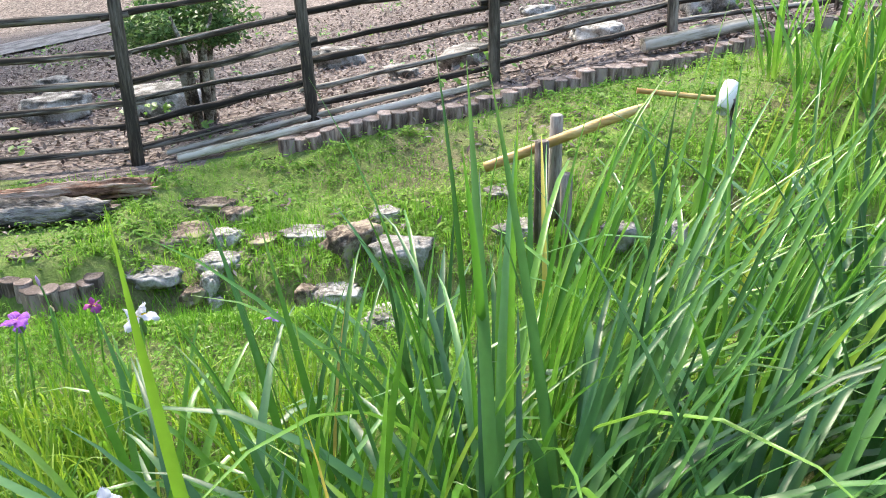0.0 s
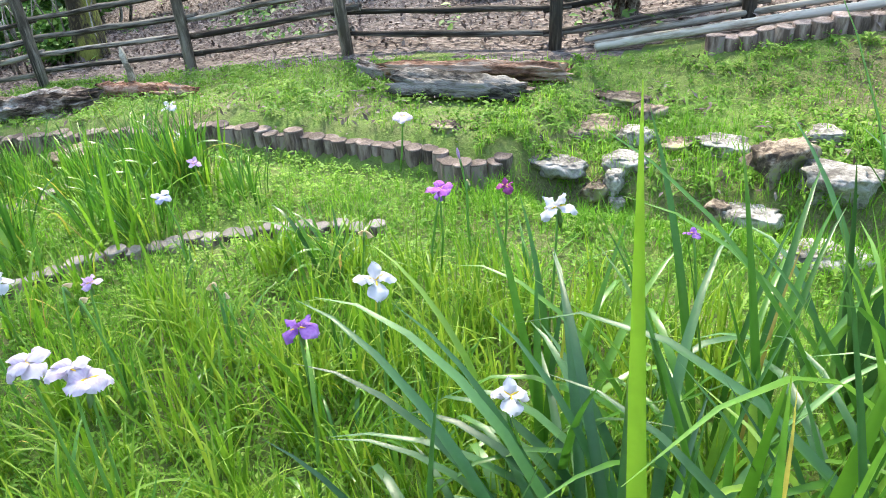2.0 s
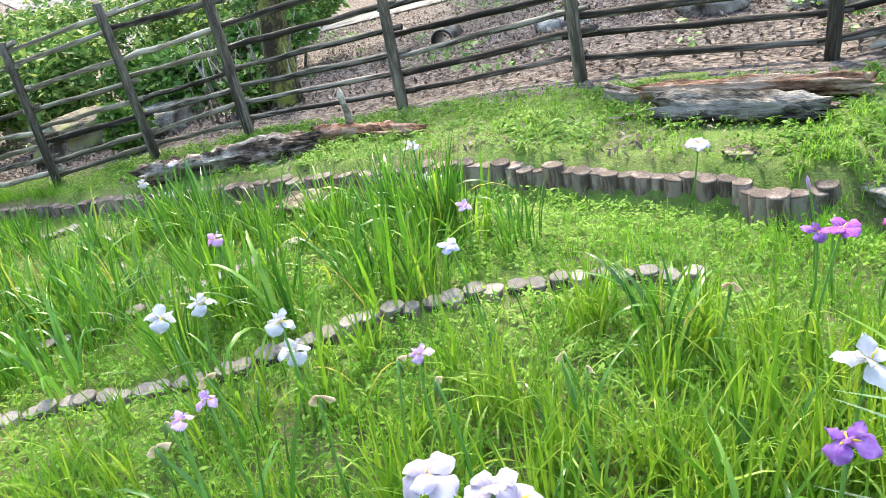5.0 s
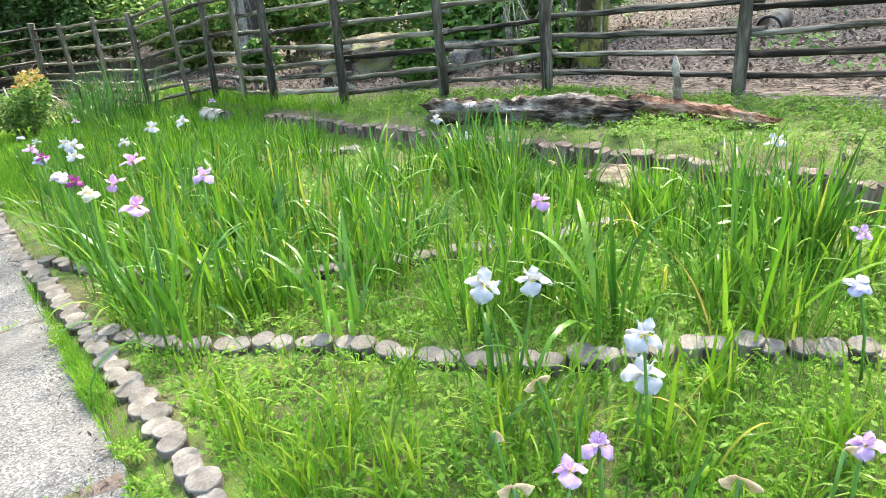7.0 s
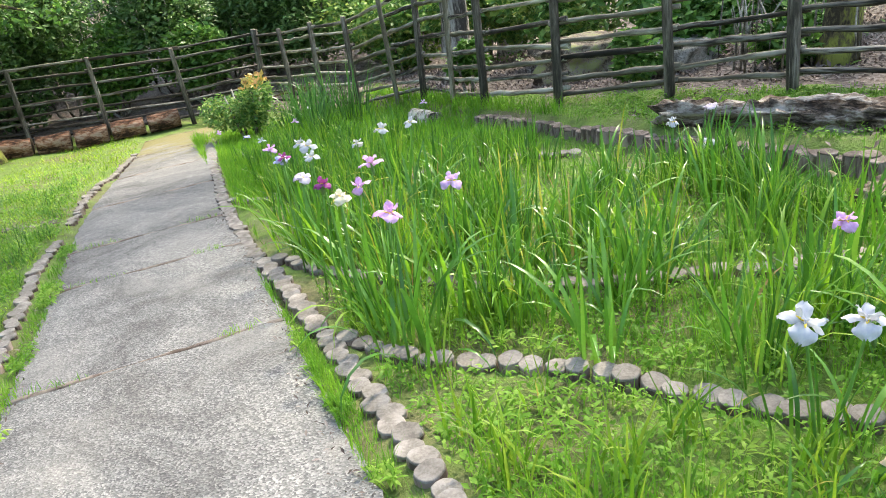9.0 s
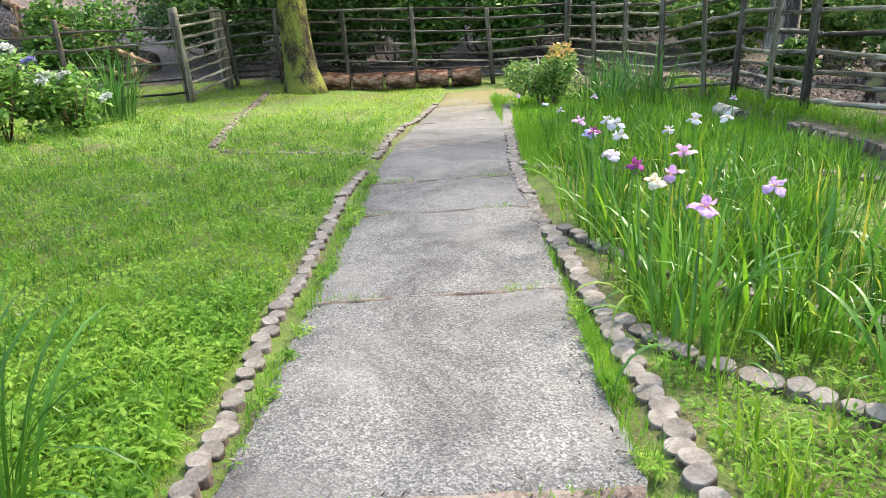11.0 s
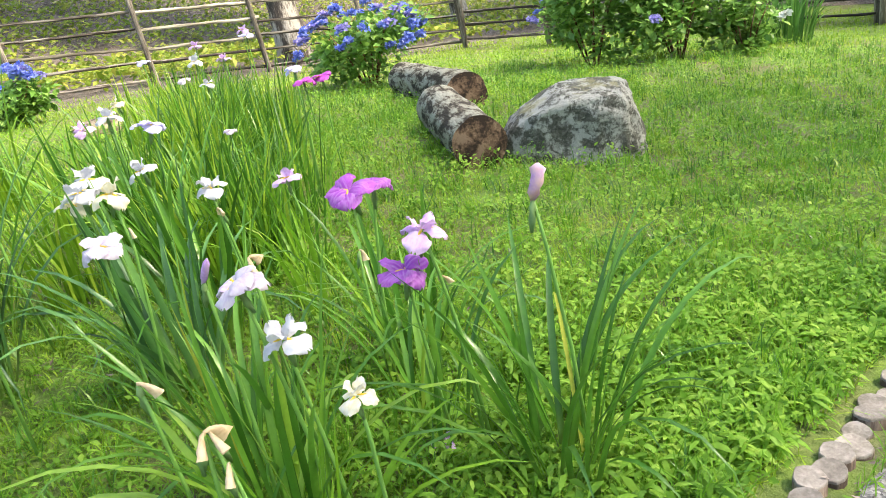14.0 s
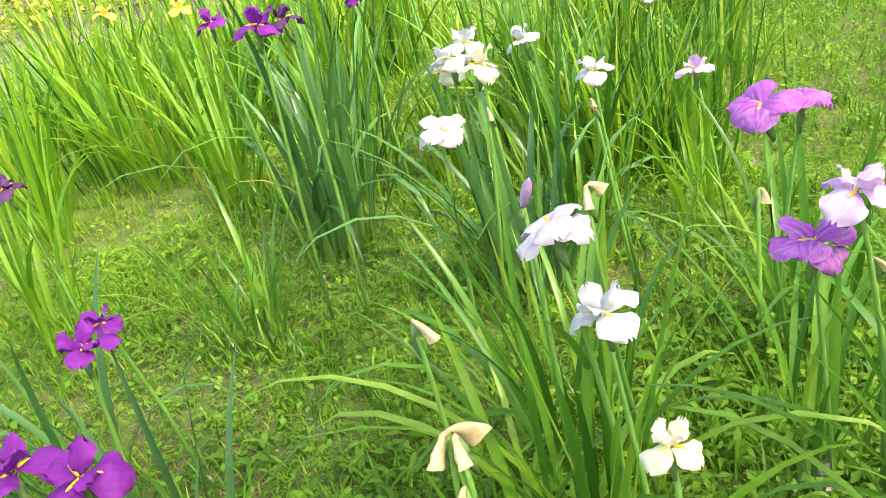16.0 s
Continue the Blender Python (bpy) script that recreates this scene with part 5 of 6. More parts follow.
def iris_flower(kind, size, x, y, z, seed):
    rnd = random.Random(seed)
    size = 0.8 * size
    y = max(y, 0.5) if x > -13 and y > 0 else y
    color = {"bud": "lilac", "furled": "lilac"}.get(kind, kind)
    bx, by = x + rnd.uniform(-0.07, 0.07), y + rnd.uniform(-0.05, 0.05)
    g = h(bx, by)
    state = {"bud": "iris bud on a green stem", "furled": "furled iris flower on a green stem", "wilt": "iris flower hanging on a green stem"}.get(kind, "iris flower on a green stem")
    f = thing("iris_flower", f"{NAMES[color]} {state}", "flower", (bx, by, g), "iris flowers")
    top = Vector((x - bx, y - by, z - g))
    bend = Vector((rnd.uniform(-0.02, 0.02), rnd.uniform(-0.02, 0.02), 0))
    part("stem", tube([(0, 0, -0.01), tuple(top * 0.5 + bend), tuple(top * 0.85 + bend * 0.5), tuple(top)], [0.0055, 0.005, 0.0042, 0.0035], 6), STEM, f)
    head = new("bloom", SPATHE)
    head.parent = f
    tiltx, tilty = rnd.uniform(-14, 14), rnd.uniform(-14, 14)
    head.matrix_basis = Matrix.Translation(top) @ pose(0, 0, 0, tiltx, tilty, rnd.uniform(0, 120)) @ Matrix.Scale(size, 4)
    if kind in CLOSED:
        for k in range(1 + seed % 2 if kind == "wilt" else 1):
            o = new("closed_petals", CLOSED[kind])
            o.parent = head
            o.matrix_basis = pose(0, 0, 0, rnd.uniform(-15, 15), rnd.uniform(-20, 15), 140 * k + rnd.uniform(0, 60)) @ Matrix.Scale(rnd.uniform(0.65, 0.9) if kind != "bud" else 1.0, 4)
        return
    for k in range(3):
        o = new("petal", colored(rnd.choice(FALLS), color))
        o.parent = head
        o.matrix_basis = pose(0, 0, 0, rnd.uniform(-10, 10), rnd.uniform(-8, 10), 120 * k + rnd.uniform(-12, 12)) @ Matrix.Scale(rnd.uniform(0.9, 1.1), 4)
        q = new("signal", SIGNAL)
        q.parent = head
        q.matrix_basis = o.matrix_basis.copy()
        full = kind in ("blush", "violet", "pale", "magenta")
        o = new("petal", colored(rnd.choice(FALLS if full else STANDARDS), color))
        o.parent = head
        o.matrix_basis = pose(0, 0, 0.006, rnd.uniform(-10, 10), rnd.uniform(-22, -4) if full else rnd.uniform(-45, -10), 60 + 120 * k + rnd.uniform(-12, 12)) @ Matrix.Scale(rnd.uniform(0.78, 0.95) if full else rnd.uniform(0.9, 1.1), 4)


FLOWERS_BED = [
    ("amethyst", 0.85, -1.24, 1.16, 0.65),
    ("blush", 1.15, -1.91, 0.89, 0.54),
    ("white", 1.10, -3.38, 1.25, 0.34),
    ("white", 1.10, -3.31, 1.37, 0.34),
    ("white", 1.00, -2.90, 1.37, 0.36),
    ("lilac", 0.58, -2.48, 0.75, 0.59),
    ("lilac", 0.58, -2.51, 0.84, 0.57),
    ("pink", 0.80, -3.81, 1.82, 0.29),
    ("white", 0.95, -3.76, 3.12, 0.19),
    ("white", 0.90, -3.72, 3.11, 0.01),
    ("white", 0.90, -6.12, 2.88, -0.16),
    ("white", 0.90, -5.66, 2.78, -0.15),
    ("blush", 0.90, -6.06, 3.12, -0.10),
    ("blush", 1.20, -1.73, 0.92, 0.52),
    ("blush", 1.00, -1.77, 0.91, 0.55),
    ("white", 1.10, -2.92, 1.40, 0.22),
    ("white", 1.10, -1.27, 1.52, 0.55),
    ("white", 1.15, -0.97, 2.10, 0.54),
    ("amethyst", 0.75, -1.57, 2.40, 0.35),
    ("wine", 0.70, -1.39, 2.62, 0.30),
    ("bud", 0.80, -1.69, 2.80, 0.30),
    ("blush", 0.95, -2.25, 3.25, 0.25),
    ("wilt", 0.80, -1.57, 2.63, 0.29),
    ("white", 1.00, -0.80, 1.35, 0.44),
    ("lilac", 0.70, -2.37, 1.41, 0.35),
    ("wilt", 0.80, -1.74, 2.12, 0.29),
    ("wilt", 0.70, -1.95, 1.59, 0.30),
    ("wilt", 0.70, -2.04, 1.63, 0.29),
    ("pale", 0.80, -2.80, 2.13, 0.25),
    ("lilac", 0.70, -3.03, 2.55, 0.19),
]
FLOWERS_BED_B = [
    ("wilt", 0.80, -4.47, 2.43, 0.10),
    ("wilt", 0.90, -3.00, 1.12, 0.29),
    ("wilt", 0.90, -2.87, 0.89, 0.34),
    ("wilt", 0.90, -2.40, 1.06, 0.45),
    ("wilt", 0.90, -2.16, 1.23, 0.45),
    ("wilt", 0.90, -2.58, 0.72, 0.50),
    ("wilt", 0.90, -2.36, 1.31, 0.40),
    ("violet", 0.90, -1.47, 2.25, 0.45),
    ("amethyst", 0.55, -0.60, 2.34, 0.39),
]
FLOWERS_FAR = [
    ("pink", 0.98, -5.54, 0.82, 0.26),
    ("pink", 0.85, -5.05, 0.64, 0.34),
    ("blush", 0.85, -5.56, 0.50, 0.27),
    ("pink", 0.94, -4.51, 0.60, 0.42),
    ("lilac", 0.85, -4.76, 0.92, 0.38),
    ("wine", 0.68, -5.08, 0.26, 0.38),
    ("wine", 0.68, -5.05, 0.32, 0.39),
    ("white", 1.02, -6.57, 0.72, 0.11),
    ("white", 0.85, -6.15, 0.66, 0.17),
    ("white", 0.85, -6.72, 0.70, 0.09),
    ("white", 0.94, -6.51, 1.15, 0.12),
    ("white", 0.85, -6.54, 1.34, 0.11),
    ("lilac", 0.85, -11.06, 1.37, -0.88),
    ("white", 0.68, -12.25, 1.76, -1.06),
    ("white", 0.85, -9.98, 0.84, -0.72),
    ("pale", 0.85, -10.68, 0.77, -0.83),
    ("pink", 0.77, -6.47, 0.22, 0.17),
    ("wine", 0.68, -6.02, 0.11, 0.24),
    ("lilac", 0.68, -11.82, 0.57, -1.00),
    ("pale", 0.68, -6.09, 0.35, 0.22),
    ("pale", 0.77, -6.11, 0.47, 0.20),
    ("cream", 0.68, -4.76, 0.33, 0.43),
    ("cream", 0.59, -4.76, 0.40, 0.42),
    ("white", 0.68, -6.22, 0.93, 0.16),
    ("lilac", 0.77, -9.99, 2.57, -0.72),
    ("wilt", 0.68, -4.71, 0.65, 0.39),
]
FLOWERS_LAWN = [
    ("blush", 1.05, -3.12, -1.63, 0.74),
    ("white", 1.00, -3.16, -1.60, 0.61),
    ("cream", 0.70, -3.13, -1.35, 0.59),
    ("wilt", 1.00, -2.92, -1.44, 0.62),
    ("lilac", 1.10, -3.57, -1.64, 0.65),
    ("furled", 1.20, -3.72, -1.44, 0.69),
    ("violet", 1.15, -3.75, -2.02, 0.65),
    ("lilac", 0.90, -3.84, -2.60, 0.57),
    ("white", 1.00, -3.53, -2.50, 0.67),
    ("white", 1.10, -3.23, -2.66, 0.75),
    ("white", 1.00, -3.61, -3.30, 0.82),
    ("pale", 1.10, -3.69, -3.16, 0.77),
    ("violet", 1.15, -3.53, -1.68, 0.56),
    ("violet", 1.20, -3.63, -1.96, 0.68),
    ("white", 1.10, -3.30, -2.79, 0.75),
    ("cream", 1.10, -3.29, -2.60, 0.73),
    ("cream", 0.90, -3.22, -2.72, 0.71),
    ("blush", 1.00, -3.10, -2.22, 0.72),
    ("white", 0.90, -3.43, -2.69, 0.74),
    ("lilac", 0.90, -3.64, -3.71, 0.74),
    ("cream", 0.80, -3.87, -3.87, 0.77),
    ("white", 1.00, -4.74, -4.79, 0.73),
    ("white", 0.80, -4.57, -4.39, 0.65),
    ("blush", 0.80, -4.62, -4.77, 0.65),
    ("blush", 0.60, -4.10, -3.39, 0.60),
    ("pale", 0.90, -4.78, -5.60, 0.72),
    ("lilac", 0.90, -5.10, -5.45, 0.74),
    ("lilac", 0.90, -5.45, -5.40, 0.76),
    ("pale", 0.90, -5.42, -5.32, 0.73),
    ("lilac", 0.80, -4.87, -4.70, 0.71),
]
FLOWERS_LAWN_B = [
    ("magenta", 1.10, -4.72, -3.71, 0.63),
    ("magenta", 1.10, -4.87, -3.77, 0.61),
    ("pale", 1.00, -4.77, -3.85, 0.68),
]
FLOWERS_LAWN_C = [
    ("wilt", 1.10, -2.92, -1.71, 0.62),
    ("wilt", 1.20, -2.91, -1.45, 0.62),
    ("wilt", 1.00, -2.91, -1.39, 0.59),
    ("wilt", 1.00, -3.22, -1.76, 0.72),
    ("bud", 1.00, -3.13, -1.79, 0.71),
    ("wilt", 0.80, -3.45, -2.31, 0.66),
    ("wilt", 0.80, -3.62, -1.97, 0.52),
    ("wilt", 0.80, -3.63, -1.68, 0.50),
    ("wilt", 0.80, -3.25, -2.44, 0.67),
    ("purple", 1.10, -3.11, -3.62, 0.96),
    ("purple", 1.00, -3.10, -3.21, 0.88),
    ("purple", 1.00, -3.32, -3.63, 0.95),
    ("dark", 0.90, -3.40, -4.25, 1.05),
    ("dark", 0.90, -3.34, -3.92, 1.03),
]
FLOWERS_LAWN_D = [
    ("purple", 0.90, -2.69, -2.89, 0.95),
    ("purple", 1.10, -2.81, -2.67, 0.94),
    ("dark", 0.90, -2.87, -2.67, 0.94),
    ("purple", 1.10, -2.35, -2.10, 0.55),
    ("purple", 0.90, -2.37, -2.18, 0.55),
    ("purple", 1.20, -2.33, -1.73, 0.57),
    ("purple", 1.20, -2.43, -1.68, 0.56),
    ("dark", 1.00, -2.08, -2.81, 0.70),
    ("yellow", 0.90, -2.21, -4.18, 0.94),
    ("yellow", 0.80, -2.56, -3.52, 0.95),
    ("lilac", 0.70, -3.55, -1.71, 0.06),
]
for i, row in enumerate(FLOWERS_BED + FLOWERS_BED_B + FLOWERS_FAR + FLOWERS_LAWN + FLOWERS_LAWN_B + FLOWERS_LAWN_C + FLOWERS_LAWN_D):
    iris_flower(*row, 700 + i)
# leaves round the flower stems
for i, (kind, size, x, y, z) in enumerate(FLOWERS_FAR + FLOWERS_BED[2:13]):
    if x > -9 and y < 2.6:
        y = max(y, 0.56)
        iris_clump(x, y + 0.04, 8, max(0.25, (z - h(x, y)) * 0.86), "green" if i % 4 else "lime", "upright clump of green iris leaves round a flower stem", 0.09, (0, 0), 0.3, 900 + i, 0.04)


# ---- stones, logs ----
def stone(label, x, y, sx, sy, sz, material, seed, turn=0.0, sink=0.25, flat=0.0, group="stones"):
    bm = bmesh.new()
    bmesh.ops.create_icosphere(bm, subdivisions=4, radius=1)
    o = Vector((seed * 3.1, seed * 1.7, seed * 0.9))
    for v in bm.verts:
        d = v.co.normalized()
        k = 1 + 0.5 * noise.noise(d * 1.3 + o) + 0.28 * noise.noise(d * 2.9 + o) + 0.13 * noise.noise(d * 7 + o) + 0.06 * noise.noise(d * 17 + o)
        p = d * k
        p = Vector([math.copysign(abs(c) ** 0.85, c) for c in p])
        if p.z > 0.75 - flat:
            p.z = 0.75 - flat + (p.z - 0.75 + flat) * 0.25
        v.co = Vector((p.x * sx / 2, p.y * sy / 2, (p.z + 1 - 2 * sink) * sz / 2))
    for f in bm.faces:
        f.smooth = True
    ob = part("stone", bm, material)
    ob.matrix_basis = pose(x, y, h(x, y), 0, 0, turn)
    return tagged(ob, label, "stone", group)


PALE, MOSSY, BROWN = "pale grey weathered stone at the bed edge", "flat mossy brown stone at the bed edge", "brown rough stone in the lawn edge"
for i, (lab, m, x, y, sx, sy, sz, turn, flat) in enumerate([
        (PALE, STONE_GREY, -1.512, 3.47, 0.31, 0.22, 0.13, -15, 0.35), (PALE, STONE_GREY, -1.187, 3.56, 0.23, 0.19, 0.16, 12, 0.3), (PALE, STONE_GREY, -1.186, 3.42, 0.1, 0.12, 0.16, 0, 0.1),
        (BROWN, STONE_BROWN, -1.278, 3.39, 0.14, 0.13, 0.13, 20, 0.2), (PALE, STONE_GREY, -1.156, 3.36, 0.09, 0.09, 0.1, 0, 0.2), (PALE, STONE_GREY, -1.205, 3.84, 0.19, 0.16, 0.14, 30, 0.05),
        (MOSSY, STONE_BROWN, -1.461, 3.93, 0.44, 0.32, 0.16, 8, 0.4), (BROWN, STONE_BROWN, -1.453, 4.31, 0.33, 0.22, 0.15, -8, 0.2), (BROWN, STONE_BROWN, -1.228, 4.11, 0.22, 0.18, 0.15, 35, 0.05),
        (BROWN, STONE_BROWN, -0.999, 3.78, 0.2, 0.16, 0.12, 5, 0.3), (PALE, STONE_GREY, -0.769, 3.8, 0.27, 0.18, 0.14, -6, 0.4), (BROWN, STONE_BROWN, -0.489, 3.64, 0.31, 0.25, 0.27, 40, 0.1),
        (PALE, STONE_GREY, -0.235, 3.53, 0.34, 0.25, 0.25, -10, 0.35), (PALE, STONE_GREY, -0.53, 3.36, 0.29, 0.2, 0.16, 15, 0.35), (BROWN, STONE_BROWN, -0.687, 3.35, 0.13, 0.12, 0.18, 0, 0.1),
        (PALE, STONE_GREY, -0.326, 3.93, 0.2, 0.16, 0.12, 0, 0.3), (PALE, STONE_GREY, -0.228, 3.03, 0.32, 0.22, 0.11, 20, 0.35), (PALE, STONE_GREY, 0.316, 4.03, 0.26, 0.2, 0.11, 10, 0.4),
        (PALE, STONE_GREY, 0.407, 3.64, 0.3, 0.2, 0.13, 0, 0.3), (PALE, STONE_GREY, 0.845, 3.41, 0.2, 0.17, 0.16, 0, 0.2), (PALE, STONE_GREY, 1.116, 3.4, 0.15, 0.14, 0.16, 0, 0.2),
        (BROWN, STONE_BROWN, -0.83, 3.22, 0.18, 0.14, 0.1, 0, 0.2), (PALE, STONE_GREY, 1.95, 3.3, 0.36, 0.24, 0.16, 0, 0.3), (MOSSY, STONE_BROWN, -2.15, 3.5, 0.17, 0.13, 0.08, 0, 0.3),
        (MOSSY, STONE_BROWN, -4.55, 2.95, 0.42, 0.3, 0.26, 10, 0.3), (MOSSY, STONE_BROWN, -5.15, -7.9, 0.55, 0.35, 0.3, 0, 0.3)]):
    stone(lab, x, y, sx * 0.92, sy * 0.9, sz, m, i + 2, turn, 0.36, flat, "edge stones")
for i, (x, y, s) in enumerate([(-3.2, 6.2, 0.5), (-2.4, 6.4, 0.6), (0.2, 7.2, 0.6), (-0.4, 6.6, 0.35), (1.4, 7.6, 0.5), (-5.2, 7.4, 0.5), (2.6, 8.2, 0.6), (-10.2, 4.6, 1.2), (-8.9, 4.9, 0.9), (-1.2, 8.4, 0.5), (-4.4, 8.6, 0.4), (1.0, 9.3, 0.4)]):
    stone("grey boulder among fallen leaves beyond the fence", x, y, s, s * 0.75, s * 0.55, STONE_GREY if i != 7 else STONE_BROWN, 40 + i, i * 37, 0.2, 0.15, "woodland stones")


def boulder_mat():
    m, n, l, b = node_mat("lichen_boulder")
    fine = noise_node(n, l, 30, 6, 0.7)
    base = ramp(n, [(0.3, (0.018, 0.019, 0.014)), (0.52, (0.075, 0.075, 0.06)), (0.75, (0.19, 0.185, 0.165))])
    l.new(fine.outputs[0], base.inputs[0])
    spots = noise_node(n, l, 9.0, 8, 0.75, distort=0.3)
    sr = ramp(n, [(0.47, (0, 0, 0)), (0.55, (0.85, 0.85, 0.85))])
    l.new(spots.outputs[0], sr.inputs[0])
    c = mix_col(n, l, sr.outputs[0], base.outputs[0], (0.36, 0.365, 0.335))
    mo = noise_node(n, l, 3.0, 5, 0.7)
    g = n.new("ShaderNodeNewGeometry")
    sep = n.new("ShaderNodeSeparateXYZ")
    l.new(g.outputs["Normal"], sep.inputs[0])
    a = n.new("ShaderNodeMath")
    a.operation = "MULTIPLY"
    l.new(sep.outputs[2], a.inputs[0])
    l.new(mo.outputs[0], a.inputs[1])
    mr = ramp(n, [(0.42, (0, 0, 0)), (0.52, (0.55, 0.55, 0.55))])
    l.new(a.outputs[0], mr.inputs[0])
    c = mix_col(n, l, mr.outputs[0], c, (0.24, 0.225, 0.10))
    l.new(c, b.inputs["Base Color"])
    b.inputs["Roughness"].default_value = 0.92
    bump(n, l, b, fine.outputs[0], 0.9, 0.02)
    return m


# the big boulder: blunt upright face to one side, long slope to the other
bm = bmesh.new()
bmesh.ops.create_icosphere(bm, subdivisions=5, radius=1)
o = Vector((4.2, 1.1, 7.7))
for v in bm.verts:
    d = v.co.normalized()
    p = Vector([math.copysign(abs(c) ** 0.58, c) for c in d]) * (1.04 + 0.12 * noise.noise(d * 1.3 + o) + 0.08 * noise.noise(d * 3.5 + o) + 0.035 * noise.noise(d * 9 + o) + 0.015 * noise.noise(d * 22 + o))
    top = 0.92 - 0.3 * max(0.0, -p.x - 0.1) - 0.05 * max(0, p.x)
    z = max(0.0, (p.z + 0.55)) / 1.5
    z = min(z, 0.86 + 0.45 * (z - 0.86)) * top
    lean = 1 - 0.16 * z
    v.co = Vector((p.x * 0.5 * (lean if p.x > 0 else 1 - 0.25 * z), p.y * 0.30 * (1 - 0.18 * z), z * 0.64 - 0.05))
for f in bm.faces:
    f.smooth = True
boulder = part("boulder", bm, boulder_mat())
boulder.matrix_basis = pose(-6.33, -3.42, h(-6.33, -3.42), 0, 0, 128) @ Matrix.Diagonal((0.86, 0.95, 0.84, 1))
tagged(boulder, "large grey boulder blotched with pale lichen and moss", "boulder")


def log(label, a, b, r0, r1, bark, cut=CUT_WOOD, seed=0, wob=0.10, group="", bend=0.0, sides=32, rag=0.0, flat=1.0):
    """A lying log from a to b (x, y, height of its axis over the ground)."""
    A, B = Vector((a[0], a[1], h(a[0], a[1]) + a[2])), Vector((b[0], b[1], h(b[0], b[1]) + b[2]))
    t = thing("log", label, "log", (A.x, A.y, A.z - r0), group)
    L = (B - A).length
    rnd = random.Random(seed)
    bm = bmesh.new()
    n = max(8, int(L / 0.035))
    rings = []
    for i in range(n + 1):
        s = i / n
        r = r0 + (r1 - r0) * s
        ring = []
        for k in range(sides):
            th = 2 * math.pi * k / sides
            q = Vector((s * L * 3, math.cos(th) * 1.5, math.sin(th) * 1.5))
            rr = r * (1 + wob * noise.noise(q * 0.9 + Vector((seed, 0, 0))) * 2.6 + wob * 1.2 * noise.noise(Vector((s * L * 2.5, math.cos(th) * 5, math.sin(th) * 5 + seed))) + wob * 0.5 * noise.noise(Vector((s * L * 9, math.cos(th) * 9, math.sin(th) * 9 + seed))))
            # splinters and flutes of rotten wood
            flute = noise.noise(Vector((s * L * 1.1, math.cos(th) * 7 + seed, math.sin(th) * 7)))
            rr *= 1 + rag * (1.5 * flute + 0.8 * noise.noise(Vector((s * L * 14, math.cos(th) * 4, math.sin(th) * 4 + seed))))
            rr *= 1 - rag * 1.2 * max(0, abs(2 * s - 1) - 0.8) * 5 * (0.4 + noise.noise(Vector((th * 2, seed, s * 3))))
            ex = rag * 0.45 * noise.noise(Vector((math.cos(th) * 3, math.sin(th) * 3, seed + 9))) * max(0, abs(2 * s - 1) - 0.7) / 0.3
            ring.append(bm.verts.new((s * L + ex, math.cos(th) * rr + bend * math.sin(math.pi * s), math.sin(th) * rr * flat)))
        rings.append(ring)
    for p, q in zip(rings, rings[1:]):
        for k in range(sides):
            bm.faces.new((p[k], p[(k + 1) % sides], q[(k + 1) % sides], q[k])).smooth = True
    q = (B - A).to_track_quat("X", "Z").to_matrix().to_4x4()
    m = Matrix.Translation(Vector((0, 0, r0))) @ q
    ends = []
    for ring, x in ((rings[0], -0.001), (rings[-1], L + 0.001)):
        e = bmesh.new()
        vs = [e.verts.new(v.co) for v in ring]
        c = e.verts.new((x + (0.012 if x > 0 else -0.012), sum(v.co.y for v in ring) / sides, sum(v.co.z for v in ring) / sides))
        for k in range(sides):
            e.faces.new((vs[k], vs[(k + 1) % sides], c))
        bmesh.ops.recalc_face_normals(e, faces=e.faces)
        ends.append(e)
    bmesh.ops.recalc_face_normals(bm, faces=bm.faces)
    part("bark", bm, bark, t).matrix_basis = m
    for e in ends:
        part("cut_end", e, cut, t).matrix_basis = m
    return t


log("thick lichen-covered log with a brown sawn end", (-5.72, -3.60, 0.15), (-6.42, -4.66, 0.15), 0.165, 0.17, BARK_LICHEN, seed=1, wob=0.025, group="lawn logs")
log("old lichen-covered log lying on the lawn", (-7.06, -5.0, 0.16), (-7.9, -6.75, 0.15), 0.18, 0.17, BARK_LICHEN, seed=2, wob=0.04, group="lawn logs")
log("split dark grey driftwood log on the upper lawn", (-2.70, 3.92, 0.06), (-1.90, 3.97, 0.05), 0.085, 0.068, DRIFTWOOD, BARK_DARK, 3, 0.10, rag=0.4)
log("reddish brown peeling log behind the grey log", (-2.84, 4.06, 0.10), (-1.78, 4.28, 0.06), 0.04, 0.06, PEELED, PEELED, 4, 0.10, rag=0.32)
log("rotting dark bark log below the fence", (-6.72, 3.22, 0.06), (-5.08, 3.60, 0.06), 0.08, 0.095, BARK_DARK, BARK_DARK, 5, 0.14, rag=0.55)
log("broken red-brown rotten wood below the fence", (-5.25, 3.86, 0.05), (-4.2, 3.74, 0.02), 0.07, 0.03, BARK_RED, BARK_RED, 6, 0.16, rag=0.6)
log("broken dark branch by the fence", (-3.10, 4.14, 0.05), (-2.74, 4.08, 0.03), 0.05, 0.03, BARK_DARK, BARK_DARK, 7, 0.25)
log("pale fallen pole lying along the fence", (-1.78, 4.86, 0.04), (0.30, 5.55, 0.05), 0.03, 0.026, RAIL_PALE, RAIL_PALE, 8, 0.06)
log("pale fallen pole lying along the fence", (-1.9, 5.0, 0.05), (-0.2, 5.6, 0.07), 0.022, 0.02, RAIL_PALE, RAIL_PALE, 18, 0.06)
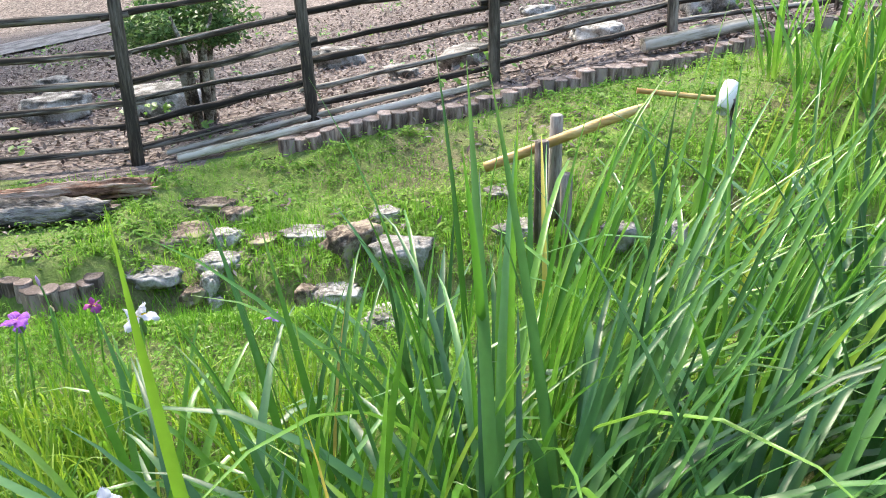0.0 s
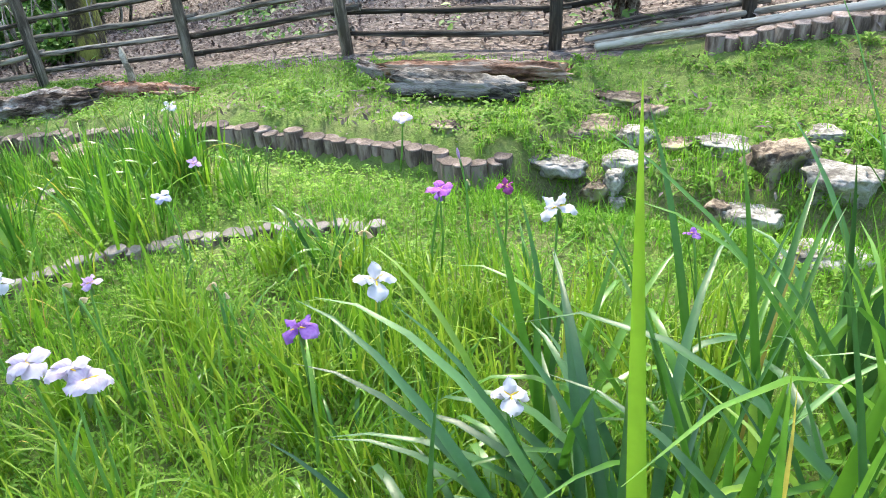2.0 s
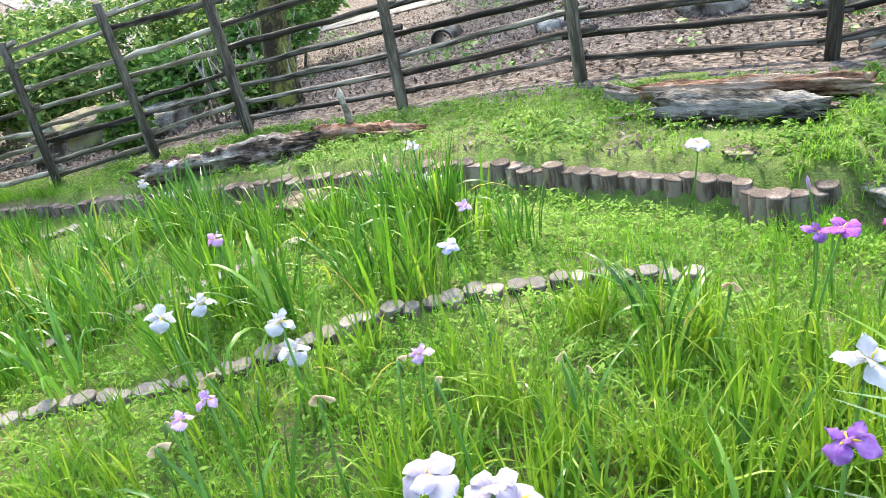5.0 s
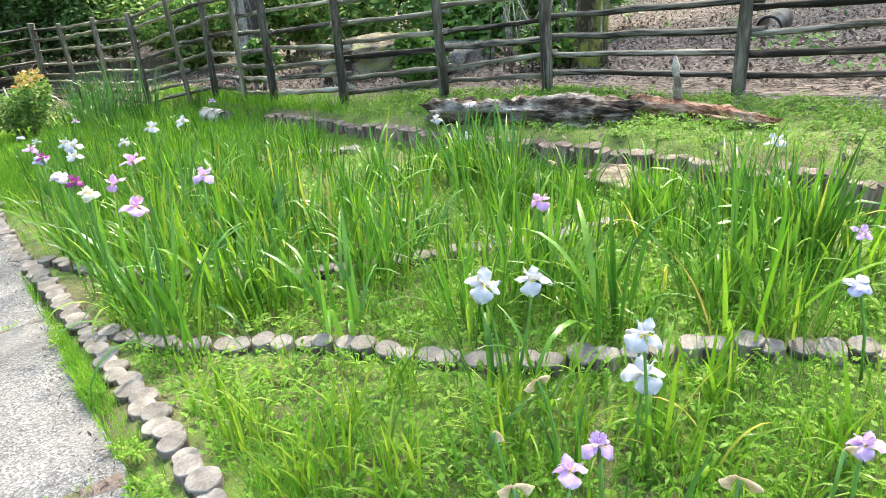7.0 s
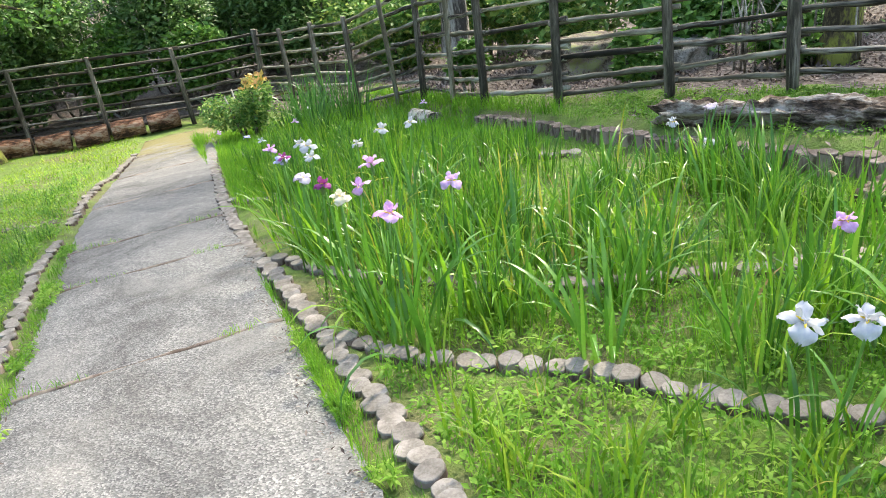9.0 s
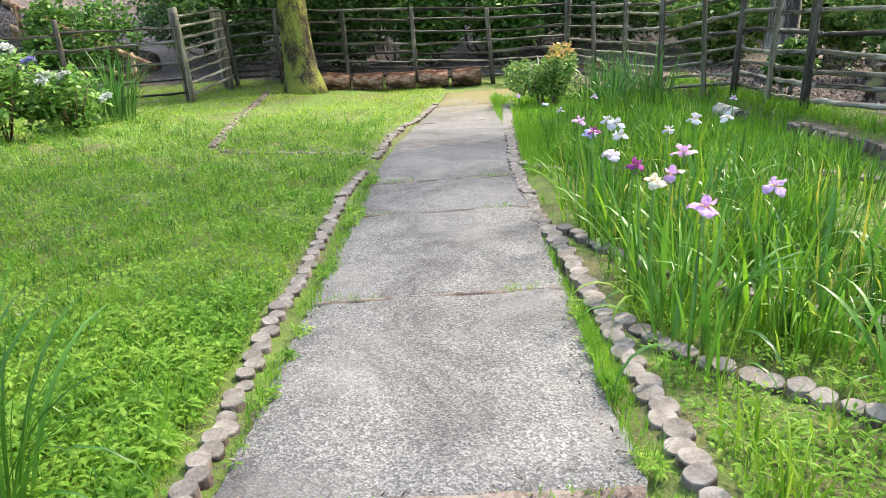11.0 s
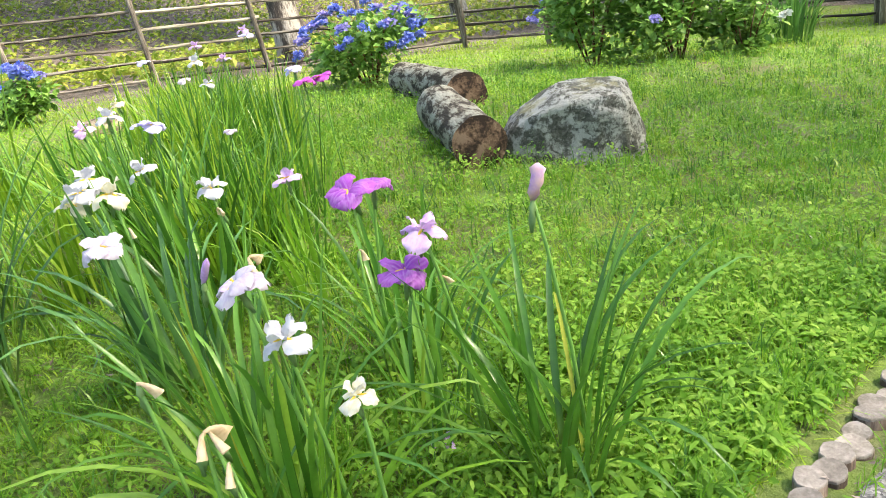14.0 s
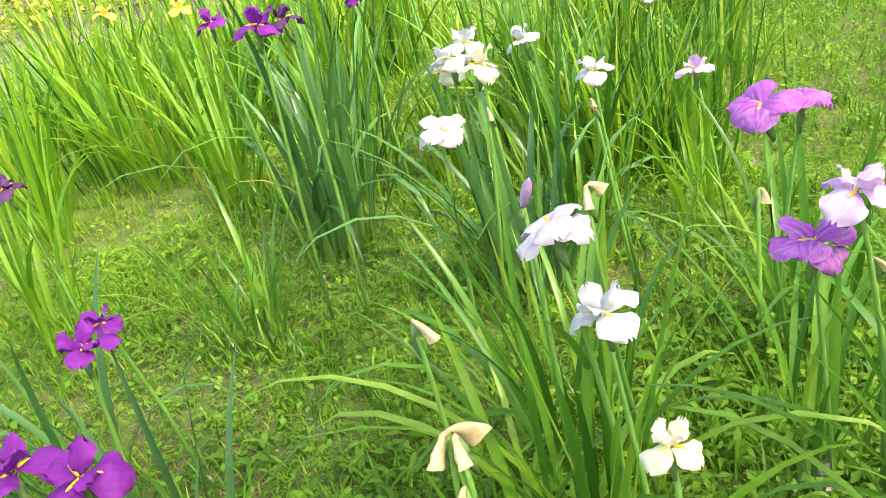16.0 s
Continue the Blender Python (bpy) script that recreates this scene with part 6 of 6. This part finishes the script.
log("pale grey log lying beside the fence", (1.45, 5.85, 0.08), (2.35, 6.05, 0.08), 0.055, 0.05, RAIL_PALE, RAIL_PALE, 9, 0.06)
log("weathered grey block of wood by the fence", (-10.9, 2.75, 0.08), (-10.1, 2.72, 0.08), 0.10, 0.10, BARK_GREY, BARK_GREY, 10, 0.06)
for i in range(5):
    log("short brown log lying below the fence", (-17.15, -2.75 + 0.62 * i, 0.14), (-17.15, -2.2 + 0.62 * i, 0.14), 0.16, 0.16, BARK_RED, CUT_WOOD, 20 + i, 0.07, "row of short logs")
snag = thing("broken_stake", "pale splintered stake standing in rotten wood", "stake", (-4.95, 3.86, h(-4.95, 3.86)))
part("shaft", tube([(0, 0, -0.02), (0.01, 0, 0.15), (-0.015, 0, 0.3), (-0.02, 0, 0.36)], [0.035, 0.03, 0.024, 0.006], 7, wobble=0.2, seed=3), RAIL_PALE, snag)

# black drain pipe end beyond the fence
PIPE = plain("black_plastic", (0.012, 0.012, 0.013), 0.45)
pipe = thing("drain_pipe", "black corrugated drain pipe end in the bank", "pipe", (-7.05, 7.75, h(-7.05, 7.75)))
bm = bmesh.new()
prof = [(0.0, 0.115), (0.0, 0.14), (0.04, 0.14), (0.06, 0.125), (0.1, 0.14), (0.14, 0.125), (0.18, 0.14), (0.5, 0.135), (0.5, 0.11), (0.02, 0.11)]
rings = [[bm.verts.new((r * math.cos(2 * math.pi * k / 20), y, r * math.sin(2 * math.pi * k / 20))) for k in range(20)] for y, r in prof]
for p, q in zip(rings, rings[1:] + rings[:1]):
    for k in range(20):
        bm.faces.new((p[k], p[(k + 1) % 20], q[(k + 1) % 20], q[k])).smooth = True
bmesh.ops.recalc_face_normals(bm, faces=bm.faces)
part("tube", bm, PIPE, pipe).matrix_basis = pose(0, 0, 0.10, 0, 0, 22)

# ---- bamboo water knocker and spout ----
BAMBOO = rough_mat("tan_bamboo", [(0.2, (0.36, 0.22, 0.07)), (0.5, (0.55, 0.38, 0.14)), (0.8, (0.68, 0.52, 0.26))], 5, 50, 0.45, 0.2, stretch=(0.2, 1, 1))
GREY_STAKE = rough_mat("grey_brown_stake", [(0.2, (0.07, 0.055, 0.045)), (0.5, (0.19, 0.16, 0.135)), (0.8, (0.32, 0.29, 0.26))], 6, 60, 0.9, 0.6, stretch=(1, 1, 0.15))
WHITE_PIPE = plain("white_birch_like_pipe", (0.66, 0.65, 0.63), 0.5, var=0.18, scale=14)
g0 = h(0.5, 3.5)
knocker = thing("bamboo_water_knocker", "tan bamboo deer scarer tipped between grey stakes", "garden ornament", (0.5, 3.5, g0))
for dx, dy, top, r in ((-0.03, 0.0, 0.66, 0.034), (0.05, 0.12, 0.75, 0.034), (0.09, -0.02, 0.50, 0.03)):
    part("stake", tube([(dx, dy, -0.06), (dx, dy, (top - g0) * 0.5), (dx, dy, top - g0 - 0.006), (dx, dy, top - g0)], [r, r * 0.98, r * 0.97, r * 0.8], 10, wobble=0.05, seed=int(top * 100)), GREY_STAKE, knocker)


def bamboo(a, b, r, name, parent, joints=3, scoop=False):
    A, B = Vector(a), Vector(b)
    pts, rad = [], []
    n = 24
    for i in range(n + 1):
        s = i / n
        pts.append(A.lerp(B, s))
        k = min(abs(s - j / joints) for j in range(joints + 1))
        rad.append(r * (1.10 if k < 0.022 else 1.0) * (1 if not (scoop and s > 0.86) else 1 - (s - 0.86) * 3.5))
    return part(name, tube([tuple(p) for p in pts], rad, 12), BAMBOO, parent)


bamboo((0.20 - 0.5, 0.06, 0.51 - g0), (0.97 - 0.5, 0.04, 0.81 - g0), 0.025, "bamboo_tube", knocker, 3, True)
spout = thing("bamboo_spout", "bamboo spout in a white pipe on a thin stake", "garden ornament", (1.36, 3.5, h(1.36, 3.5)))
gs = h(1.36, 3.5)
part("stake", tube([(0.03, 0.0, -0.05), (0.02, 0, 0.2), (-0.02, 0, 0.42), (-0.01, 0, 0.84 - gs)], [0.016, 0.017, 0.018, 0.018], 8, wobble=0.1, seed=5), GREY_STAKE, spout)
bamboo((0.91 - 1.36, 0.05, 0.875 - gs), (1.27 - 1.36, 0.0, 0.84 - gs), 0.013, "bamboo_tube", spout, 2)
bm = bmesh.new()
d = (Vector((0.07, 0.10, 0.105))).normalized()
u = d.cross(Vector((0, 0, 1))).normalized()
w = d.cross(u)
c0 = Vector((1.285 - 1.36, -0.03, 0.79 - gs))
prof = [(0.0, 0.030), (0.0, 0.038), (0.10, 0.038), (0.155, 0.036), (0.165, 0.02), (0.165, 0.001), (0.14, 0.001), (0.12, 0.030)]
rings = [[bm.verts.new(c0 + d * s + (u * math.cos(2 * math.pi * k / 16) + w * math.sin(2 * math.pi * k / 16)) * r) for k in range(16)] for s, r in prof]
for p, q in zip(rings, rings[1:] + rings[:1]):
    for k in range(16):
        bm.faces.new((p[k], p[(k + 1) % 16], q[(k + 1) % 16], q[k])).smooth = True
bmesh.ops.recalc_face_normals(bm, faces=bm.faces)
part("pipe", bm, WHITE_PIPE, spout, "white pipe with a dark mouth")


# ---- shrubs, trees ----
def cloud(center, radii, n, r, hollow=0.45, lumps=9):
    """Points in a lumpy crown."""
    c = np.array(center, dtype=float)
    rad = np.array(radii, dtype=float)
    d = r.normal(0, 1, (lumps, 3))
    d /= np.linalg.norm(d, axis=1)[:, None]
    lump = d * r.uniform(0.35, 0.75, (lumps, 1))
    size = r.uniform(0.3, 0.5, lumps)
    k = r.integers(0, lumps, n)
    q = r.normal(0, 1, (n, 3))
    q /= np.linalg.norm(q, axis=1)[:, None]
    p = lump[k] + q * (size[k] * r.uniform(hollow, 1.0, n) ** 0.5)[:, None]
    return c + p * rad


def leaves(name, pts, lo, hi, material, parent, r, up=0.5, aspect=0.6, droop=0.1):
    V, F = leaf_quads(pts, r.uniform(lo, hi, len(pts)), up, aspect, r, droop)
    o = mesh_part(name, np_mesh(name, V, F), material, parent)
    return o


def head_mesh(n, radius, petal_size, seed, flat=0.75):
    r = np.random.default_rng(seed)
    d = r.normal(0, 1, (n, 3))
    d /= np.linalg.norm(d, axis=1)[:, None]
    d[:, 2] = np.abs(d[:, 2]) * 1.2 - 0.3
    pos = d * radius * np.array([1, 1, flat])
    V, F = leaf_quads(pos - d * petal_size * 0.3, petal_size, 0.6, 0.9, r, -0.1)
    return np_mesh("flower_head", V, F)


HYD = {"blue": leaf_mat("blue_hydrangea_petal", [(0, (0.10, 0.16, 0.62)), (0.5, (0.18, 0.26, 0.76)), (1, (0.36, 0.42, 0.86))], 0.25, 0.7, 0.15),
       "mauve": leaf_mat("mauve_hydrangea_petal", [(0, (0.20, 0.18, 0.58)), (0.5, (0.32, 0.29, 0.70)), (1, (0.52, 0.48, 0.82))], 0.25, 0.7, 0.15),
       "white": leaf_mat("white_hydrangea_petal", [(0, (0.62, 0.66, 0.6)), (1, (0.8, 0.82, 0.78))], 0.25, 0.7, 0.15)}
HEADS = {}
for tone, m in HYD.items():
    for i in range(2):
        me = head_mesh(70, 0.065, 0.045, 5 + i, 0.8 if tone == "blue" else 0.45)
        me.materials.append(m)
        HEADS.setdefault(tone, []).append(me)


def hydrangea(label, x, y, w, height, tones, heads, seed, n=1500):
    r = np.random.default_rng(seed)
    rnd = random.Random(seed)
    t = thing("hydrangea", label, "shrub", (x, y, h(x, y)), "hydrangeas")
    for k in range(7):
        a = 2 * math.pi * k / 7
        part("stem", tube([(0.05 * math.cos(a), 0.05 * math.sin(a), -0.02), (0.16 * w * math.cos(a), 0.16 * w * math.sin(a), height * 0.4), (0.3 * w * math.cos(a), 0.3 * w * math.sin(a), height * 0.75)], [0.012, 0.01, 0.006], 6), BARK_RED, t)
    pts = cloud((0, 0, height * 0.5), (w * 0.58, w * 0.58, height * 0.55), int(n * 1.25), r, 0.3, 16)
    pts[:, 2] = np.maximum(pts[:, 2], 0.05)
    leaves("foliage", pts, 0.07, 0.13, HYD_LEAF, t, r, 0.7, 0.62, 0.2)
    for k in range(heads):
        a, e = rnd.uniform(0, 2 * math.pi), math.asin(rnd.uniform(0.0, 0.98))
        o = new("flower_head", rnd.choice(HEADS[rnd.choice(tones)]))
        o.parent = t
        o.matrix_basis = pose(w * 0.54 * math.cos(e) * math.cos(a), w * 0.54 * math.cos(e) * math.sin(a), height * (0.52 + 0.50 * math.sin(e)), rnd.uniform(-25, 25), rnd.uniform(-25, 25), rnd.uniform(0, 360)) @ Matrix.Scale(rnd.uniform(0.75, 1.2), 4)
    return t


hydrangea("blue mophead hydrangea bush behind a log", -8.2, -7.7, 1.35, 0.95, ["blue", "blue", "mauve"], 46, 1)
hydrangea("tall green hydrangea with pale violet flower heads", -10.2, -6.05, 1.35, 1.3, ["mauve"], 14, 2, 2200)
hydrangea("green hydrangea with mauve flower heads", -10.8, -5.3, 1.2, 1.15, ["mauve", "mauve", "white"], 14, 3, 1500)
hydrangea("small hydrangea with white flower heads", -11.35, -4.75, 0.9, 0.75, ["white"], 6, 4, 900)
hydrangea("low blue hydrangea below the bank fence", -5.0, -9.7, 0.85, 0.6, ["blue", "mauve"], 18, 5, 800)
hydrangea("blue mophead hydrangea by the fence", -13.0, -8.6, 0.9, 0.8, ["blue"], 10, 6, 800)


def shrub(label, name, x, y, w, height, material, seed, n, lo, hi, base=0.35, stems=5, flat=1.0, droop=0.1, category="shrub", tip=None):
    r = np.random.default_rng(seed)
    t = thing(name, label, category, (x, y, h(x, y)))
    for k in range(stems):
        a = 2 * math.pi * k / stems + 0.4
        part("stem", tube([(0.06 * math.cos(a), 0.06 * math.sin(a), -0.02), (0.12 * w * math.cos(a), 0.12 * w * math.sin(a), height * base), (0.28 * w * math.cos(a), 0.28 * w * math.sin(a), height * 0.75)], [0.03, 0.024, 0.01], 7, wobble=0.1, seed=k), BARK_GREY, t)
    zc = height * (1 + base * 0.8) / 2
    pts = cloud((0, 0, zc), (w * 0.56, w * 0.56 * flat, (height - zc) * 1.05), n, r, 0.4, 14)
    leaves("foliage", pts, lo, hi, material, t, r, 0.45, 0.5, droop)
    if tip:
        q = pts[pts[:, 2] > np.quantile(pts[:, 2], 0.965)]
        leaves("foliage_tips", q + np.array([0, 0, 0.03]), lo * 1.2, hi * 1.2, tip, t, r, 0.4, 0.5, -0.5)
    return t


TIPS = leaf_mat("orange_young_leaf", [(0, (0.55, 0.42, 0.1)), (0.6, (0.66, 0.5, 0.16)), (1, (0.7, 0.36, 0.2))], 0.3, 0.5, 0.3)
shrub("round clipped evergreen on several bare stems", "topiary_shrub", -1.86, 5.75, 1.0, 1.15, BUSH_DARK, 11, 6500, 0.03, 0.06, 0.5, 6)
shrub("round pale green bush with orange young tips", "round_bush", -12.9, 1.05, 0.95, 0.9, BUSH_LIME, 12, 3800, 0.04, 0.08, 0.0, 4, tip=TIPS)
for i, (x, y, w, hh, m) in enumerate([(-9.3, 5.4, 1.2, 0.9, BUSH_MID), (-12.2, 5.6, 1.8, 1.5, BUSH_LIME), (-10.4, 8.2, 2.2, 1.6, BUSH_MID), (-14.6, 5.2, 2.0, 1.7, BUSH_LIME), (-16.5, 4.6, 2.0, 1.6, BUSH_LIME), (-7.6, 5.2, 0.7, 0.5, BUSH_MID), (-13.0, 8.5, 3.0, 2.2, BUSH_LIME),
                                      (-18.4, 4.6, 2.6, 2.2, BUSH_LIME), (-20.2, 2.6, 3.0, 3.0, BUSH_DARK), (-20.0, 0.4, 2.6, 3.2, BUSH_DARK), (-19.6, -1.6, 2.6, 2.8, BUSH_DARK), (-20.4, -3.6, 3.0, 3.0, BUSH_DARK), (-18.9, 0.9, 1.3, 1.7, BUSH_MID), (-19.0, -0.7, 1.4, 1.8, BUSH_MID), (-21.0, -6.0, 3.0, 2.6, BUSH_DARK),
                                      (-17.5, -9.8, 1.8, 1.2, BUSH_MID), (-19.0, -8.0, 2.2, 1.8, BUSH_MID), (-8.6, 4.25, 0.5, 0.5, BUSH_MID), (-11.0, 3.5, 0.5, 0.6, BUSH_MID), (-20.6, 1.6, 2.8, 2.2, BUSH_DARK), (-19.4, 3.4, 2.2, 2.0, BUSH_DARK), (-19.5, -4.9, 2.0, 2.0, BUSH_DARK), (-19.0, -2.6, 1.8, 2.0, BUSH_DARK), (-22.5, 1.5, 3.5, 4.0, BUSH_DARK), (-22.5, -2.5, 3.5, 4.0, BUSH_DARK), (-19.8, 6.8, 3.0, 2.8, BUSH_MID), (-16.0, 8.0, 3.0, 2.6, BUSH_LIME)]):
    shrub("leafy evergreen shrub in the woods beyond the fence", "woodland_shrub", x, y, w, hh, m, 60 + i, int(1500 + 2000 * w), 0.06 + 0.02 * (w > 1), 0.12 + 0.05 * (w > 1), 0.05, 4)


def tree(label, x, y, r0, height, material, crown, leaf, seed, lean=(0, 0), low=0.55, n=5000, size=(0.25, 0.45), flare=1.35, limbs=7, droop=0.2):
    """Tapered trunk with limbs and a crown: crown is (radius, half height, centre height)."""
    rnd = random.Random(seed)
    r = np.random.default_rng(seed)
    t = thing("tree", label, "tree", (x, y, h(x, y)))
    zs = [-0.15, 0.1, 0.4, 0.9, 1.6, height * 0.35, height * 0.6, height * 0.85, height]
    ks = [flare * 1.1, flare, 1.12, 1.0, 0.94, 0.8, 0.6, 0.35, 0.08]
    part("trunk", tube([(lean[0] * z + 0.05 * math.sin(z * 1.3 + seed), lean[1] * z + 0.05 * math.cos(z * 1.1 + seed), z) for z in zs], [r0 * k for k in ks], 14, wobble=0.06, seed=seed), material, t)
    for k in range(limbs):
        a = 2 * math.pi * k / limbs + rnd.uniform(-0.3, 0.3)
        z = height * (low + (0.95 - low) * k / limbs)
        L = crown[0] * rnd.uniform(0.6, 0.95)
        c = Vector((lean[0] * z, lean[1] * z, z))
        e = c + Vector((math.cos(a) * L, math.sin(a) * L, rnd.uniform(-0.1, 0.3) * L))
        part("limb", tube([tuple(c), tuple(c.lerp(e, 0.5) + Vector((0, 0, 0.08 * L))), tuple(e)], [r0 * 0.32, r0 * 0.2, r0 * 0.05], 7, wobble=0.1, seed=k), material, t)
    pts = cloud((lean[0] * crown[2], lean[1] * crown[2], crown[2]), (crown[0], crown[0], crown[1]), n, r, 0.2, 22)
    leaves("crown", pts, size[0], size[1], leaf, t, r, 0.5, 0.55, droop)
    return t


MOSSY_BARK = rough_mat("mossy_bark", [(0.2, (0.05, 0.04, 0.025)), (0.42, (0.14, 0.12, 0.06)), (0.6, (0.2, 0.21, 0.05)), (0.8, (0.3, 0.32, 0.07))], 4, 45, 0.95, 1.0, stretch=(1, 1, 0.5), depth=0.03)
TRUNK_GREY = rough_mat("grey_conifer_bark", [(0.2, (0.06, 0.05, 0.045)), (0.5, (0.19, 0.17, 0.15)), (0.8, (0.36, 0.34, 0.31))], 5, 40, 0.95, 1.0, stretch=(1, 1, 0.2), depth=0.03)
tree("leaning garden tree with a mossy green trunk", -16.8, -2.95, 0.27, 5.2, MOSSY_BARK, (2.8, 1.1, 2.55), BUSH_MID, 3, (-0.05, -0.07), 0.42, 5200, (0.08, 0.16), 1.45, 8, 0.4)
# tall trees of the wood; their unseen crowns are added to shade the garden
for i, (x, y, r0, lean) in enumerate([(-7.1, 5.25, 0.13, (0.0, 0.03)), (-12.9, 4.1, 0.20, (-0.02, 0.02)), (-14.5, 12.0, 0.26, (0, 0)), (-15.5, 6.2, 0.22, (0.02, -0.02)), (-1.5, 17.5, 0.25, (-0.03, 0)), (-12.5, 15.5, 0.25, (0, 0))]):
    # places and leaf counts are set by where the shade should fall
    tree("tall woodland tree behind the fence, unseen crown added for shade", x, y, r0, 16.0 if i else 13.0, MOSSY_BARK if i == 0 else TRUNK_GREY, (4.6, 2.6, 12.6 if i else 11.0), BUSH_MID, 80 + i, lean, 0.62, {0: 650, 1: 450, 2: 500, 3: 450}.get(i, 1500), (0.35, 0.6), 1.3, 6)
tree("tall conifer with a grey furrowed trunk by the bank", -10.9, -13.2, 0.27, 15.0, TRUNK_GREY, (3.2, 2.6, 12.5), BUSH_DARK, 95, (0, 0), 0.65, 2200, (0.35, 0.6))
for i, (x, y) in enumerate([(-27, 3), (-24, -6), (-29, -1), (-27, 11), (-22, -11), (-18, -16), (-14, -18), (-6, -19), (0, -18), (-31, 8), (-12, 19), (-20, 16), (2, 18)]):
    tree("tall tree in the surrounding wood", x, y, 0.22, 14.0, TRUNK_GREY, (3.4, 4.6, 8.6), BUSH_DARK if i not in (3, 9, 10, 11) else BUSH_MID, 120 + i, (0, 0), 0.45, 2600 if i not in (3, 9, 10, 11) else 1400, (0.4, 0.7))

# thin dead stems behind the fence
rnd = random.Random(12)
for i in range(26):
    x = rnd.uniform(-8.9, -6.9)
    y = 4.5 - 0.25 * (x + 7.5) + rnd.uniform(0.1, 0.9)
    L = rnd.uniform(0.5, 1.3)
    t = thing("dead_stem", "thin bare dead stem standing behind the fence", "branch", (x, y, h(x, y)), "dead stems")
    part("stem", tube([(0, 0, -0.03), (rnd.uniform(-0.05, 0.05), rnd.uniform(-0.05, 0.05), L * 0.5), (rnd.uniform(-0.2, 0.2), rnd.uniform(-0.15, 0.15), L)], [0.011, 0.009, 0.004], 6, wobble=0.1, seed=i), RAIL_PALE, t)

# gravel lane in the wood
bm = bmesh.new()
line = [(-46, 15.4), (-34, 14.8), (-25, 14.4), (-18, 14.2), (-12, 14.0), (-8, 14.0), (-5.8, 14.6), (-4.5, 16.5), (-4, 19.0)]
prev = None
for k, p in enumerate(smooth_line(line, 0.5)):
    q = smooth_line(line, 0.5)
    d = (q[min(k + 1, len(q) - 1)] - q[max(k - 1, 0)]).normalized()
    s = Vector((-d.y, d.x, 0))
    row = []
    for a in (-1.0, -0.5, 0, 0.5, 1.0):
        e = p + s * a
        row.append(bm.verts.new((e.x, e.y, h(e.x, e.y) + 0.05 - 0.02 * abs(a))))
    if prev:
        for a in range(4):
            bm.faces.new((prev[a], row[a], row[a + 1], prev[a + 1])).smooth = True
    prev = row
bmesh.ops.recalc_face_normals(bm, faces=bm.faces)
road = part("road", bm, GRAVEL_ROAD)
tagged(road, "grey gravel lane through the woods", "road", kind="structure")

# log steps with a handrail beyond the corner fence
RED_LOG = rough_mat("orange_brown_peeled_log", [(0.2, (0.14, 0.07, 0.04)), (0.5, (0.3, 0.18, 0.11)), (0.8, (0.48, 0.34, 0.23))], 5, 50, 0.8, 0.5, stretch=(0.2, 1, 1))
stairs = thing("log_stairway", "orange-brown log steps with a peeled log handrail", "stairs", (-18.4, -7.5, h(-18.4, -7.5)))
sz = h(-18.4, -7.5)
part("handrail", tube([(-0.45, -1.75, 1.75), (-0.1, -0.2, 1.0), (0.25, 1.3, 0.35)], [0.06, 0.06, 0.055], 9, wobble=0.06, seed=1), RED_LOG, stairs)
part("lower_rail", tube([(-0.45, -1.75, 1.25), (-0.1, -0.2, 0.5), (0.1, 0.6, 0.15)], [0.05, 0.05, 0.045], 9, wobble=0.06, seed=2), RED_LOG, stairs)
for k in range(3):
    dy = -1.5 + 1.15 * k
    part("rail_post", tube([(-0.1 + 0.2 * (dy + 0.2), dy, -0.3), (-0.1 + 0.2 * (dy + 0.2), dy, 1.1 - 0.47 * (dy + 0.2))], [0.06, 0.055], 9, wobble=0.05, seed=k), RED_LOG, stairs)
for k in range(7):
    part("step", tube([(-0.3 - 0.05 * k, 0.5 - 0.38 * k, 0.06 + 0.17 * k), (-1.6 - 0.05 * k, 0.4 - 0.38 * k, 0.06 + 0.17 * k)], [0.085, 0.08], 10, wobble=0.06, seed=k + 30), RED_LOG, stairs)
part("earth_bank", tube([(-0.95, 0.75, -0.1), (-1.0, -0.6, 0.2), (-1.25, -2.6, 1.05)], [0.55, 0.6, 0.6], 12, wobble=0.05, seed=9), LITTER, stairs)
